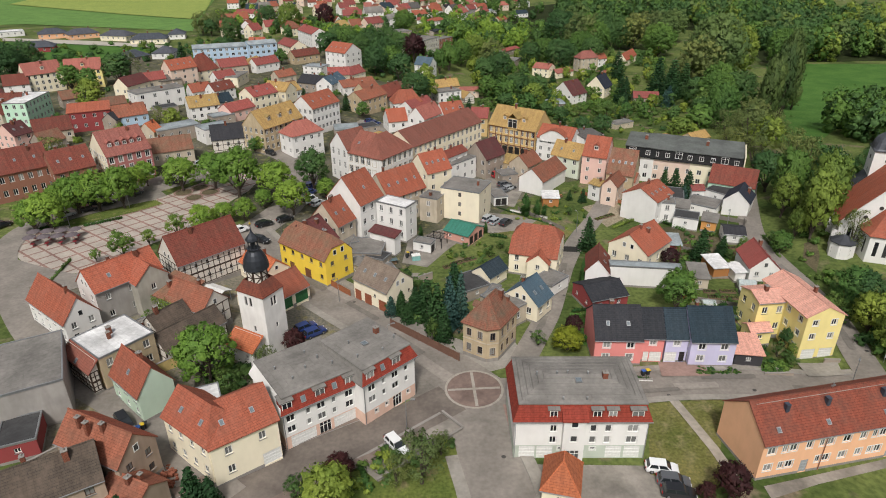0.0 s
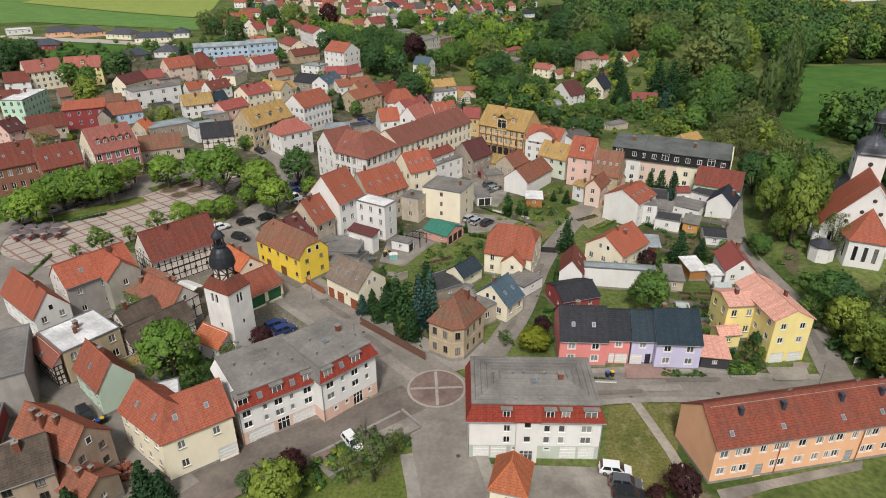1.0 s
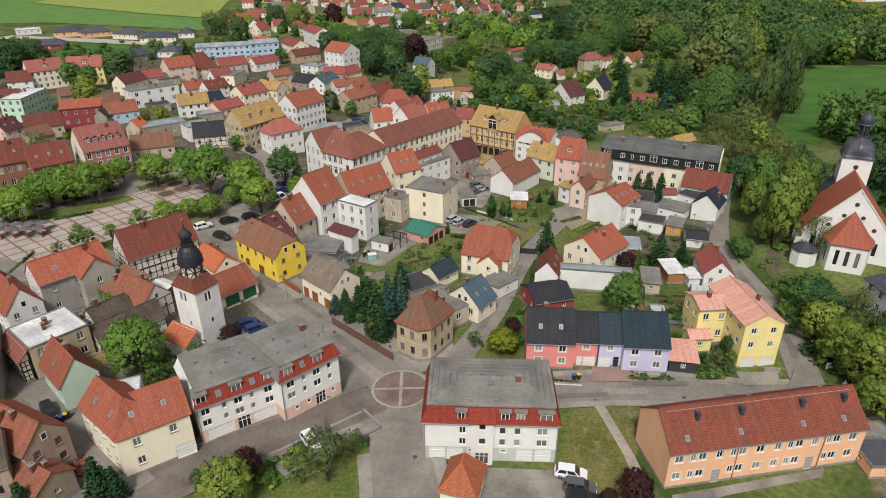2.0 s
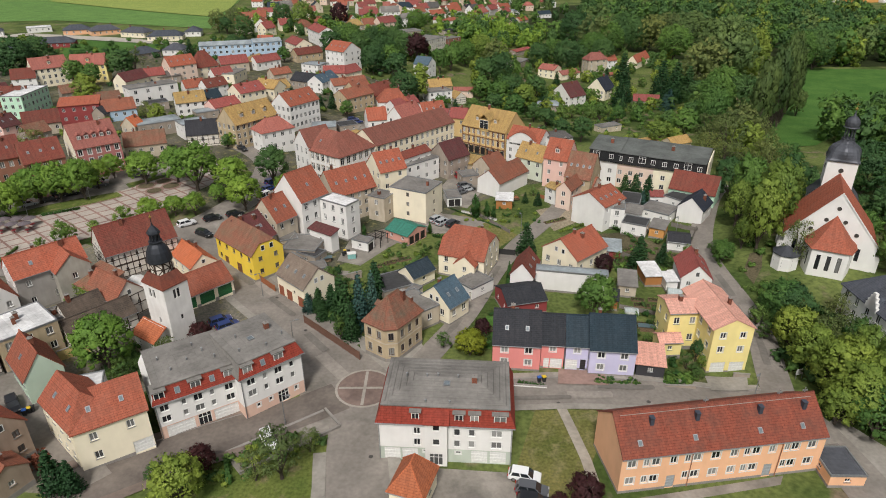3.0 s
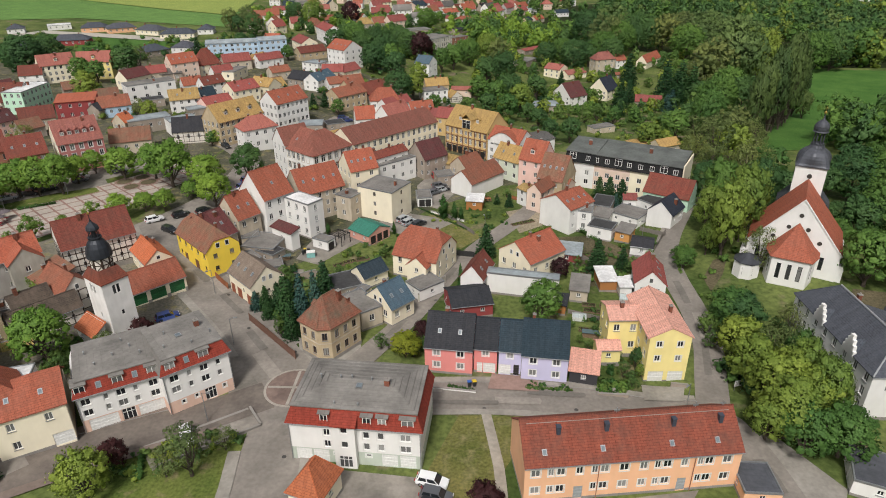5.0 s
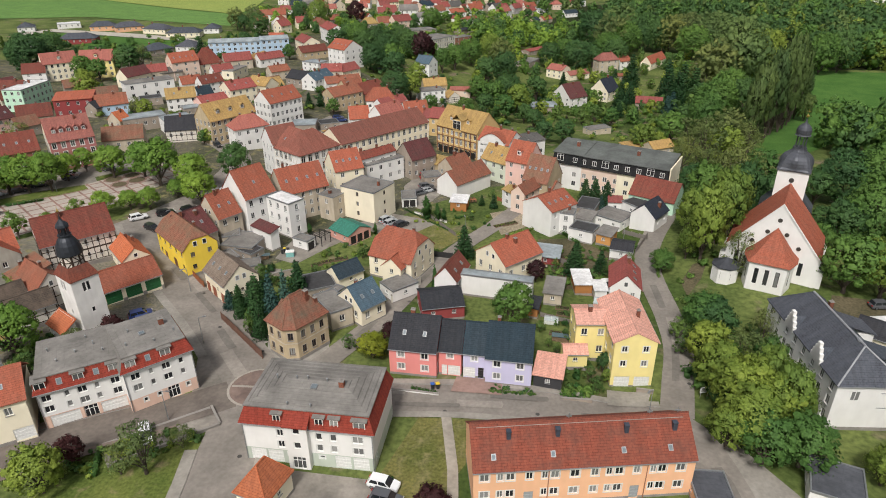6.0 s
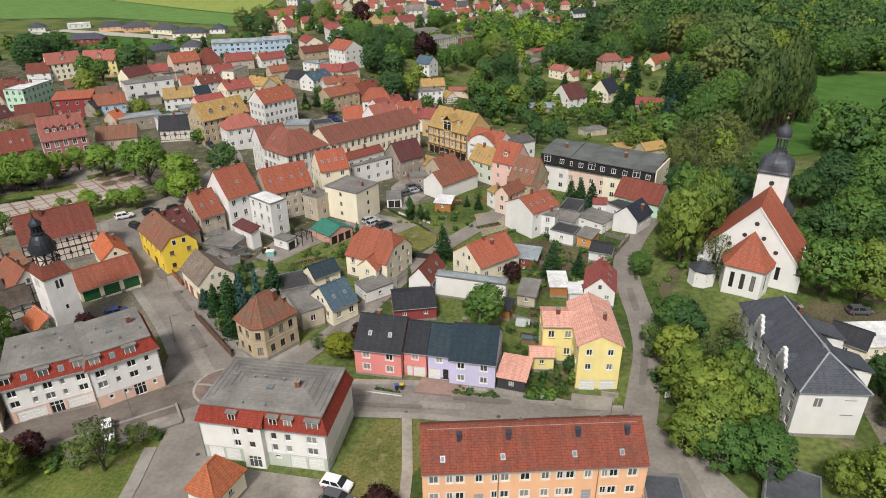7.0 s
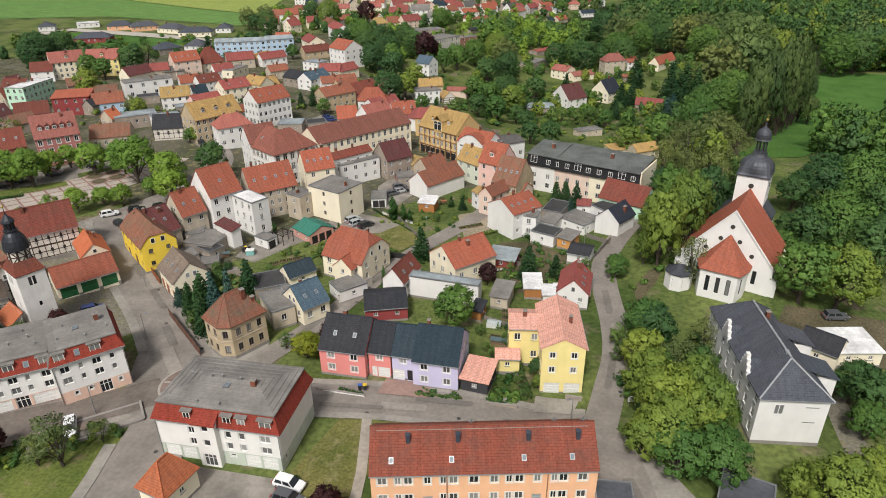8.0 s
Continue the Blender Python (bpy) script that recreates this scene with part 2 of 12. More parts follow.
class Build:
    """Collects faces, with a material slot and metre coordinates each, for one mesh."""

    def __init__(self):
        self.v, self.f, self.i, self.u, self.at = [], [], [], [], {}

    def face(self, pts, slot=0, uv=None):
        pts = [Vector(p) for p in pts]
        ids = []
        for p in pts:
            key = (round(p.x, 3), round(p.y, 3), round(p.z, 3))
            if key not in self.at:
                self.at[key] = len(self.v)
                self.v.append(tuple(p))
            ids.append(self.at[key])
        if len(set(ids)) < len(ids):
            return
        self.f.append(tuple(ids))
        self.i.append(slot)
        if uv is None:
            e = (pts[1] - pts[0]).normalized() if (pts[1] - pts[0]).length > 1e-6 else Vector((1, 0, 0))
            nor = (pts[1] - pts[0]).cross(pts[-1] - pts[0])
            nor = nor.normalized() if nor.length > 1e-9 else Vector((0, 0, 1))
            g = nor.cross(e)
            o = pts[0]
            uv = [((p - o).dot(e) + 50, (p - o).dot(g) + 50) for p in pts]
        self.u += uv

    def box(self, lo, hi, slot=0):
        (a, b, c), (d, e, f) = lo, hi
        P = [(a, b, c), (d, b, c), (d, e, c), (a, e, c), (a, b, f), (d, b, f), (d, e, f), (a, e, f)]
        for q in ((3, 2, 1, 0), (4, 5, 6, 7), (0, 1, 5, 4), (1, 2, 6, 5), (2, 3, 7, 6), (3, 0, 4, 7)):
            self.face([P[k] for k in q], slot)

    def slab(self, top, th, slot=0, edge=None):
        """A plate under the polygon top, th thick, with sides."""
        top = [Vector(p) for p in top]
        low = [p - Vector((0, 0, th)) for p in top]
        self.face(top, slot)
        self.face(list(reversed(low)), slot if edge is None else edge)
        for k in range(len(top)):
            j = (k + 1) % len(top)
            self.face([top[k], low[k], low[j], top[j]], slot if edge is None else edge)

    def tube(self, a, b, ra, rb, n=8, slot=0, cap=True):
        a, b = Vector(a), Vector(b)
        q = (b - a).to_track_quat("Z", "Y")
        ring = lambda c, r: [c + q @ Vector((r * math.cos(2 * math.pi * k / n), r * math.sin(2 * math.pi * k / n), 0)) for k in range(n)]
        A, B = ring(a, ra), ring(b, rb)
        for k in range(n):
            j = (k + 1) % n
            self.face([A[k], A[j], B[j], B[k]], slot)
        if cap:
            self.face(B, slot)

    def lathe(self, profile, n=12, slot=0, centre=(0, 0), turn=0.0):
        """profile: (radius, z) from the bottom up."""
        rings = [[(centre[0] + r * math.cos(2 * math.pi * k / n + turn), centre[1] + r * math.sin(2 * math.pi * k / n + turn), z) for k in range(n)] for r, z in profile]
        for A, B in zip(rings, rings[1:]):
            for k in range(n):
                j = (k + 1) % n
                self.face([A[k], A[j], B[j], B[k]], slot)
        self.face(rings[-1], slot)

    def mesh(self, name, *mats):
        return mesh_from(name, self.v, self.f, mats, self.i, self.u)


def part(name, built, mats, parent, label="", at=None, smooth_shade=False):
    me = built if isinstance(built, bpy.types.Mesh) else built.mesh(name, *(mats if isinstance(mats, (list, tuple)) else [mats]))
    if smooth_shade:
        me.polygons.foreach_set("use_smooth", [True] * len(me.polygons))
    ob = new(name, me)
    ob.parent = parent
    if at is not None:
        ob.matrix_basis = at
    if label:
        ob["label"] = label
    return ob


def thing(name, m, label, category, group="", kind=""):
    ob = new(name)
    ob.matrix_basis = m
    return tagged(ob, label, category, group, kind)


# ---- windows, shared meshes ----
CACHE = {}


def window_meshes(w, h, bars, col, simple):
    key = (round(w, 2), round(h, 2), bars, col.name, simple)
    if key in CACHE:
        return CACHE[key]
    f = Build()
    t, dp = 0.095, 0.07
    x0, x1 = -w / 2, w / 2
    for lo, hi in (((x0, 0, 0), (x0 + t, dp, h)), ((x1 - t, 0, 0), (x1, dp, h)), ((x0 + t, 0, 0), (x1 - t, dp, t)), ((x0 + t, 0, h - t), (x1 - t, dp, h))):
        f.box(lo, hi)
    for k in range(1, bars):
        c = x0 + w * k / bars
        f.box((c - 0.045, 0.004, t), (c + 0.045, dp, h - t))
    if h > 1.7:
        f.box((x0 + t, 0.006, h * 0.68), (x1 - t, dp, h * 0.68 + 0.06))
    p = Build()
    p.face([(x0 + t, 0.045, t), (x1 - t, 0.045, t), (x1 - t, 0.045, h - t), (x0 + t, 0.045, h - t)])
    if simple:
        f.face([(x0 + t, 0.045, t), (x1 - t, 0.045, t), (x1 - t, 0.045, h - t), (x0 + t, 0.045, h - t)], 1)
        CACHE[key] = (f.mesh("window", col, PANE), None)
    else:
        CACHE[key] = (f.mesh("window", col), p.mesh("pane", PANE))
    return CACHE[key]


def window(parent, m, w, h, bars=2, col=None, simple=False, name="window", label=""):
    me, pane = window_meshes(w, h, bars, col or FRAME_WHITE, simple)
    ob = part(name, me, None, parent, label, m)
    if pane:
        part("pane", pane, None, ob)
    return ob


def surround_mesh(w, h, mat):
    """A plaster band round an opening, standing a little proud."""
    key = ("surround", round(w, 2), round(h, 2), mat.name)
    if key not in CACHE:
        b = Build()
        x, t = w / 2, 0.13
        for lo, hi in (((-x - t, -0.03, -t), (x + t, 0.004, -0.004)), ((-x - t, -0.03, h + 0.004), (x + t, 0.004, h + t)), ((-x - t, -0.029, -0.004), (-x - 0.004, 0.004, h + 0.004)), ((x + 0.004, -0.029, -0.004), (x + t, 0.004, h + 0.004))):
            b.box(lo, hi)
        CACHE[key] = b.mesh("surround", mat)
    return CACHE[key]


def sill_mesh(w):
    key = ("sill", round(w, 2))
    if key not in CACHE:
        b = Build()
        b.box((-w / 2 - 0.08, -0.1, -0.07), (w / 2 + 0.08, 0.1, -0.002))
        CACHE[key] = b.mesh("sill", ZINC)
    return CACHE[key]


# ---- facades with real openings ----
def facade(b, a, c, z0, z1, holes, slot=0, reveal=0.16, rslot=None):
    """A wall from a to c (outside on the right hand as one goes), with holes (s0, s1, h0, h1) in metres along it and up."""
    a, c = Vector((*a, 0)), Vector((*c, 0))
    d = (c - a)
    L = round(d.length, 3)
    d.normalize()
    inw = Vector((-d.y, d.x, 0))
    holes = [tuple(round(v, 3) for v in h) for h in holes]
    z0, z1 = round(z0, 3), round(z1, 3)
    xs = sorted({0.0, L, *[round(v, 3) for h in holes for v in h[:2]]})
    zs = sorted({z0, z1, *[round(v, 3) for h in holes for v in h[2:]]})
    P = lambda s, z, k=0.0: tuple(a + d * s + inw * k + Vector((0, 0, z)))
    for s0, s1 in zip(xs, xs[1:]):
        for h0, h1 in zip(zs, zs[1:]):
            cs, ch = (s0 + s1) / 2, (h0 + h1) / 2
            if any(h[0] < cs < h[1] and h[2] < ch < h[3] for h in holes):
                continue
            b.face([P(s0, h0), P(s1, h0), P(s1, h1), P(s0, h1)], slot)
    for s0, s1, h0, h1 in holes:
        r = slot if rslot is None else rslot
        b.face([P(s0, h0), P(s0, h1), P(s0, h1, reveal), P(s0, h0, reveal)], r)
        b.face([P(s1, h1), P(s1, h0), P(s1, h0, reveal), P(s1, h1, reveal)], r)
        b.face([P(s0, h1), P(s1, h1), P(s1, h1, reveal), P(s0, h1, reveal)], r)
        b.face([P(s1, h0), P(s0, h0), P(s0, h0, reveal), P(s1, h0, reveal)], r)


def facade_frame(a, c, s, z, inset):
    """The pose of a window set in that wall: x along it, y inwards, at s along and z up."""
    a, c = Vector((*a, 0)), Vector((*c, 0))
    d = (c - a).normalized()
    inw = Vector((-d.y, d.x, 0))
    o = a + d * s + inw * inset + Vector((0, 0, z))
    return Matrix.Translation(o) @ Matrix(((d.x, inw.x, 0, 0), (d.y, inw.y, 0, 0), (0, 0, 1, 0), (0, 0, 0, 1)))


def seen_side(rot, a, c):
    """Whether a wall looks to the south, where the town is open to view."""
    d = Vector((c[0] - a[0], c[1] - a[1], 0))
    n = Vector((d.y, -d.x, 0)).normalized()
    n.rotate(Euler((0, 0, radians(rot))))
    return n.y < 0.35


# ---- roofs ----
def roof_faces(kind, w, d, e, r, ov):
    """Top polygons of a roof over the rectangle w x d (eaves outline), eave height e, rise r."""
    x, y = w / 2, d / 2
    z = e + r
    if kind == "L":
        return [[(-x, -y, e), (x, -y, e), (x, 0, z), (-x, 0, z)], [(x, y, e), (-x, y, e), (-x, 0, z), (x, 0, z)]]
    if kind == "D":
        return [[(-x, y, e), (-x, -y, e), (0, -y, z), (0, y, z)], [(x, -y, e), (x, y, e), (0, y, z), (0, -y, z)]]
    if kind == "W":
        h, q, k = e + r * 0.55, y * 0.45, min(1.8, x * 0.4)
        out = [[(-x * s, -y * s, e), (x * s, -y * s, e), (x * s, -q * s, h), ((x - k) * s, 0, z), ((k - x) * s, 0, z), (-x * s, -q * s, h)] for s in (1, -1)]
        return out + [[(x * s, -q * s, h), (x * s, q * s, h), ((x - k) * s, 0, z)] for s in (1, -1)]
    if kind == "P":
        return [[(-x, -y, e), (x, -y, e), (x, y, z), (-x, y, z)]]
    if kind == "K":
        A, B = (-x + y * 1.2, 0, z), (x, 0, z)
        return [[(-x, -y, e), (x, -y, e), B, A], [(x, y, e), (-x, y, e), A, B], [(-x, y, e), (-x, -y, e), A]]
    if kind == "J":
        A, B = (-x, 0, z), (x - y * 0.85, 0, z)
        return [[(-x, -y, e), (x, -y, e), B, A], [(x, y, e), (-x, y, e), A, B], [(x, -y, e), (x, y, e), B]]
    if kind == "H":
        k = min(x, y) * 0.85
        if w >= d:
            A, B = (-x + k, 0, z), (x - k, 0, z)
            return [[(-x, -y, e), (x, -y, e), B, A], [(x, y, e), (-x, y, e), A, B], [(-x, y, e), (-x, -y, e), A], [(x, -y, e), (x, y, e), B]]
        A, B = (0, -y + k, z), (0, y - k, z)
        return [[(-x, y, e), (-x, -y, e), A, B], [(x, -y, e), (x, y, e), B, A], [(-x, -y, e), (x, -y, e), A], [(x, y, e), (-x, y, e), B]]
    return [[(-x, -y, e), (x, -y, e), (x, y, e), (-x, y, e)]]


def roof_height(kind, w, d, e, r, px, py):
    """Height of the roof's top over the point px, py."""
    if kind == "W":
        return e + r * min(1 - abs(py) / (d / 2), 0.55 + 0.45 * (w / 2 - abs(px)) / min(1.8, w * 0.2))
    if kind == "L":
        return e + r * (1 - abs(py) / (d / 2))
    if kind == "D":
        return e + r * (1 - abs(px) / (w / 2))
    if kind == "P":
        return e + r * (py / d + 0.5)
    if kind == "J":
        return e + r * min(1, (w / 2 - px) / (d / 2 * 0.85), (d / 2 - abs(py)) / (d / 2))
    if kind == "K":
        return e + r * min(1, (px + w / 2) / (d / 2 * 1.2), (d / 2 - abs(py)) / (d / 2))
    if kind == "H":
        k = min(w, d) / 2 * (0.85 if w >= d else 1.0)
        k2 = min(w, d) / 2 * (1.0 if w >= d else 0.85)
        return e + r * min(1, (w / 2 - abs(px)) / k, (d / 2 - abs(py)) / k2)
    return e


def chimney(parent, x, y, z, h=1.1, w=0.55):
    key = ("chimney", h, w)
    if key not in CACHE:
        b = Build()
        b.box((-w / 2, -w / 2, -1.2), (w / 2, w / 2, h))
        b.box((-w / 2 - 0.06, -w / 2 - 0.06, h), (w / 2 + 0.06, w / 2 + 0.06, h + 0.1), 1)
        b.tube((0, 0, h + 0.1), (0, 0, h + 0.35), 0.11, 0.1, 8, 1)
        CACHE[key] = b.mesh("chimney", BRICK_RED, PLINTH)
    return part("chimney", CACHE[key], None, parent, "", pose(x, y, z))


def slope_pose(kind, w, d, e, r, px, py):
    """A pose on the roof at px, py: z out of the slope, y up it."""
    z = roof_height(kind, w, d, e, r, px, py)
    if kind == "D":
        a = math.degrees(math.atan2(r, w / 2))
        return pose(px, py, z) @ (pose(0, 0, 0, 0, 0, 90) if px > 0 else pose(0, 0, 0, 0, 0, -90)) @ pose(0, 0, 0, a, 0, 0)
    a = math.degrees(math.atan2(r, d if kind == "P" else d / 2))
    return pose(px, py, z) @ (pose(0, 0, 0, 0, 0, 0) if py < 0 or kind == "P" else pose(0, 0, 0, 0, 0, 180)) @ pose(0, 0, 0, a, 0, 0)


def skylight(parent, m, w=0.6, h=0.85):
    key = ("skylight", w, h)
    if key not in CACHE:
        b = Build()
        b.box((-w / 2, -h / 2, -0.1), (w / 2, h / 2, 0.09))
        b.face([(-w / 2 + 0.1, -h / 2 + 0.1, 0.094), (w / 2 - 0.1, -h / 2 + 0.1, 0.094), (w / 2 - 0.1, h / 2 - 0.1, 0.094), (-w / 2 + 0.1, h / 2 - 0.1, 0.094)], 1)
        CACHE[key] = b.mesh("skylight", ZINC, plain("skylight_glass", (0.16, 0.19, 0.21), 0.08, 0, 0.6))
    return part("skylight", CACHE[key], None, parent, "", m)


def dormer(parent, x, y, z, w=1.5, h=1.3, depth=2.2, mat=None, wall=None, flat=True):
    """A small roof window house standing out of the slope, its front towards -y."""
    key = ("dormer", w, h, depth, mat.name, wall.name, flat)
    if key not in CACHE:
        b = Build()
        b.box((-w / 2, 0, -0.6), (w / 2, depth, h))
        CACHE[key] = b.mesh("dormer", wall)
        r = Build()
        if flat:
            r.slab([(-w / 2 - 0.15, -0.2, h + 0.1), (w / 2 + 0.15, -0.2, h + 0.1), (w / 2 + 0.15, depth, h + 0.45), (-w / 2 - 0.15, depth, h + 0.45)], 0.12)
        else:
            r.slab([(-w / 2 - 0.15, -0.2, h), (0, -0.2, h + w * 0.5), (0, depth, h + w * 0.5), (-w / 2 - 0.15, depth, h)][::-1], 0.1)
            r.slab([(w / 2 + 0.15, -0.2, h), (w / 2 + 0.15, depth, h), (0, depth, h + w * 0.5), (0, -0.2, h + w * 0.5)], 0.1)
        CACHE[key + ("roof",)] = r.mesh("dormer_roof", mat)
    ob = part("dormer", CACHE[key], None, parent, "", pose(x, y, z))
    part("dormer_roof", CACHE[key + ("roof",)], None, ob)
    window(ob, pose(0, -0.06, 0.12), w - 0.3, h - 0.25, 2, simple=True)
    return ob


def door_mesh(w, h, mat):
    """One leaf with pressed horizontal panels, made in one piece."""
    key = ("door", w, h, mat.name)
    if key not in CACHE:
        b = Build()
        n = max(3, int(h / 0.5))
        prof = [(0.0, 0.0)]
        for k in range(n):
            z0, z1 = h * k / n, h * (k + 1) / n
            prof += [(0.0, z0 + 0.03), (-0.03, z0 + 0.06), (-0.03, z1 - 0.06), (0.0, z1 - 0.03)]
        prof.append((0.0, h))
        for (y0, z0), (y1, z1) in zip(prof, prof[1:]):
            b.face([(-w / 2, y0, z0), (w / 2, y0, z0), (w / 2, y1, z1), (-w / 2, y1, z1)])
        for z in (0, h):
            b.face([(-w / 2, 0, z), (w / 2, 0, z), (w / 2, 0.05, z), (-w / 2, 0.05, z)])
        for x in (-w / 2, w / 2):
            b.face([(x, 0, 0), (x, 0.05, 0), (x, 0.05, h), (x, 0, h)])
        CACHE[key] = b.mesh("door", mat)
    return CACHE[key]


def house(name, label, x, y, w, d, rot, eave, rise, kind, rc, wc, storeys, ov=0.3, win=(1.05, 1.35), step=2.7, chim=1, lights=0, dorm=0, fine=True, bars=2,
          doors=(), gable_win=True, base=None, blank="", category="house", group="", frame_mat=None, cols=None, surround=None, gable=None):
    """A house on the rectangle w x d (its eaves' outline), turned by rot degrees; doors: (side, where 0 to 1, width, height, material); blank: sides with no windows."""
    z0 = T(x, y) if base is None else base
    root = thing(name, pose(x, y, z0, 0, 0, rot), label, category, group)
    flat = kind == "F"
    rm, wm = roof_mat(rc, flat or (rc not in ROOF)), wall_mat(wc)
    hx, hy = w / 2 - (0.06 if flat else ov), d / 2 - (0.06 if flat else ov)
    if kind == "D":
        hy = d / 2 - 0.12
    if kind in "LW":
        hx = w / 2 - 0.12
    C = [(-hx, -hy), (hx, -hy), (hx, hy), (-hx, hy)]
    b = Build()
    top = eave - 0.05 if flat else roof_height(kind, w, d, eave, rise, -hx if kind == "K" else hx if kind not in "LW" else 0, hy if kind != "D" else 0) - 0.16
    if kind == "P":
        top = eave - 0.05
    low = -1.0
    sh = (top - 0.5) / max(1, storeys)
    put = []
    for s in range(4):
        a, c = C[s], C[(s + 1) % 4]
        L = math.hypot(c[0] - a[0], c[1] - a[1])
        holes = []
        ds = [q for q in doors if q[0] == s]
        for q in ds:
            s0 = L * q[1] - q[2] / 2
            holes.append((s0, s0 + q[2], 0.05, 0.05 + q[3]))
            put.append(("door", a, c, s0 + q[2] / 2, 0.05, q))
        if seen_side(rot, a, c) and str(s) not in blank and L > 2.4:
            n = max(1, int((L - 0.9) / step + 0.35))
            ww = min(win[0], L / n - 0.5)
            for k in range(storeys):
                hh = min(win[1], sh - 0.9)
                if hh < 0.4 or ww < 0.4:
                    continue
                zb = 0.5 + k * sh + (sh - hh) * 0.55
                own = cols if cols and s == 0 else [((j + 0.5) / n, ww) for j in range(n)]
                for at_, ww in own:
                    sc = L * at_
                    if any(abs(sc - (q0 + q1) / 2) < (ww + q1 - q0) / 2 + 0.15 and zb < q3 + 0.1 for q0, q1, q2, q3 in holes):
                        continue
                    holes.append((sc - ww / 2, sc + ww / 2, zb, zb + hh))
                    put.append(("win", a, c, sc, zb, (ww, hh)))
        facade(b, a, c, low, top, holes, 1 if gable and s in (1, 3) else 0)
    if kind in "LD":
        r2 = rise * (hy / (d / 2)) if kind == "L" else rise * (hx / (w / 2))
        apex = top + r2
        if kind == "L":
            b.face([C[1] + (top,), C[2] + (top,), (hx, 0, apex)], 1 if gable else 0)
            b.face([C[3] + (top,), C[0] + (top,), (-hx, 0, apex)], 1 if gable else 0)
        else:
            b.face([C[0] + (top,), C[1] + (top,), (0, -hy, apex)])
            b.face([C[2] + (top,), C[3] + (top,), (0, hy, apex)])
        if gable_win and r2 > 2.0 and fine:
            ends = ((C[1], C[2], 1), (C[3], C[0], 3)) if kind == "L" else ((C[0], C[1], 0), (C[2], C[3], 2))
            for a, c, s in ends:
                if seen_side(rot, a, c) and str(s) not in blank:
                    L = math.hypot(c[0] - a[0], c[1] - a[1])
                    for q in ((0.4, 0.6) if L > 6.5 else (0.5,)):
                        put.append(("gab", a, c, L * q, top + 0.25, (0.8, min(1.1, r2 * 0.4))))
    if kind == "W":
        zt, yt = top + rise * 0.55 * hy / (d / 2), hy * 0.45
        for sx in (1, -1):
            b.face([(hx * sx, -hy * sx, top), (hx * sx, hy * sx, top), (hx * sx, yt * sx, zt), (hx * sx, -yt * sx, zt)])
        for a, c, sd in ((C[1], C[2], 1), (C[3], C[0], 3)):
            if seen_side(rot, a, c) and str(sd) not in blank:
                for q in (0.36, 0.64):
                    put.append(("gab", a, c, math.dist(a, c) * q, top + 0.3, (0.9, 1.2)))
    if kind == "P":
        t2 = eave + rise - 0.1
        b.face([C[1] + (top,), C[2] + (top,), C[2] + (t2,)])
        b.face([C[0] + (top,), C[3] + (t2,), C[3] + (top,)])
        b.face([C[2] + (top,), C[3] + (top,), C[3] + (t2,), C[2] + (t2,)])
    part("wall", b, [wm, wall_mat(gable)] if gable else wm, root)
    if wc == "timber":
        tm = Build()
        for s in range(4):
            a, c = C[s], C[(s + 1) % 4]
            if seen_side(rot, a, c):
                L = math.hypot(c[0] - a[0], c[1] - a[1])
                n = max(1, int((L - 0.9) / step + 0.35))
                for k in range(storeys):
                    beams(tm, a, c, 0.5 + k * sh, 0.5 + (k + 1) * sh - 0.02, n * 2, braces=False, proud=0.035)
        part("timber_frame", tm, BEAM, root, "dark timber framing")
    for what, a, c, s, z, q in put:
        if what == "door":
            part("door", door_mesh(q[2], q[3], q[4]), None, root, "", facade_frame(a, c, s, z, 0.1))
        elif what == "win":
            window(root, facade_frame(a, c, s, z, 0.1), q[0], q[1], bars, frame_mat, not fine)
            if surround:
                part("surround", surround_mesh(q[0], q[1], surround), None, root, "", facade_frame(a, c, s, z, 0.0))
            elif fine:
                part("sill", sill_mesh(q[0]), None, root, "", facade_frame(a, c, s, z, 0.0))
        else:
            window(root, facade_frame(a, c, s, z, -0.05), q[0], q[1], 1, simple=True)
    R = Build()
    polys = roof_faces(kind, w, d, eave, rise, ov)
    for p in polys:
        R.slab(p, 0.16, 0, 1 if flat else None)
    if flat:
        for lo, hi in (((-w / 2, -d / 2, eave), (w / 2, -d / 2 + 0.2, eave + 0.14)), ((-w / 2, d / 2 - 0.2, eave), (w / 2, d / 2, eave + 0.14)),
                       ((-w / 2, -d / 2 + 0.2, eave), (-w / 2 + 0.2, d / 2 - 0.2, eave + 0.139)), ((w / 2 - 0.2, -d / 2 + 0.2, eave), (w / 2, d / 2 - 0.2, eave + 0.139))):
            R.box(lo, hi, 1)
    part("roof", R, [rm, ZINC], root)
    if fine and kind in "LDH":
        rc_b = Build()
        k = min(w, d) / 2 * 0.85 if kind == "H" else 0
        along_x = kind == "L" or (kind == "H" and w >= d)
        z = eave + rise
        half = (w / 2 if along_x else d / 2) - k
        if along_x:
            rc_b.tube((-half, 0, z), (half, 0, z), 0.13, 0.13, 6)
        else:
            rc_b.tube((0, -half, z), (0, half, z), 0.13, 0.13, 6)
        if kind == "H":
            for sx in (-1, 1):
                for sy in (-1, 1):
                    rc_b.tube((sx * w / 2, sy * d / 2, eave), ((sx * half, 0, z) if along_x else (0, sy * half, z)), 0.1, 0.11, 6)
        part("ridge_tiles", rc_b, rm, root)
        g = Build()
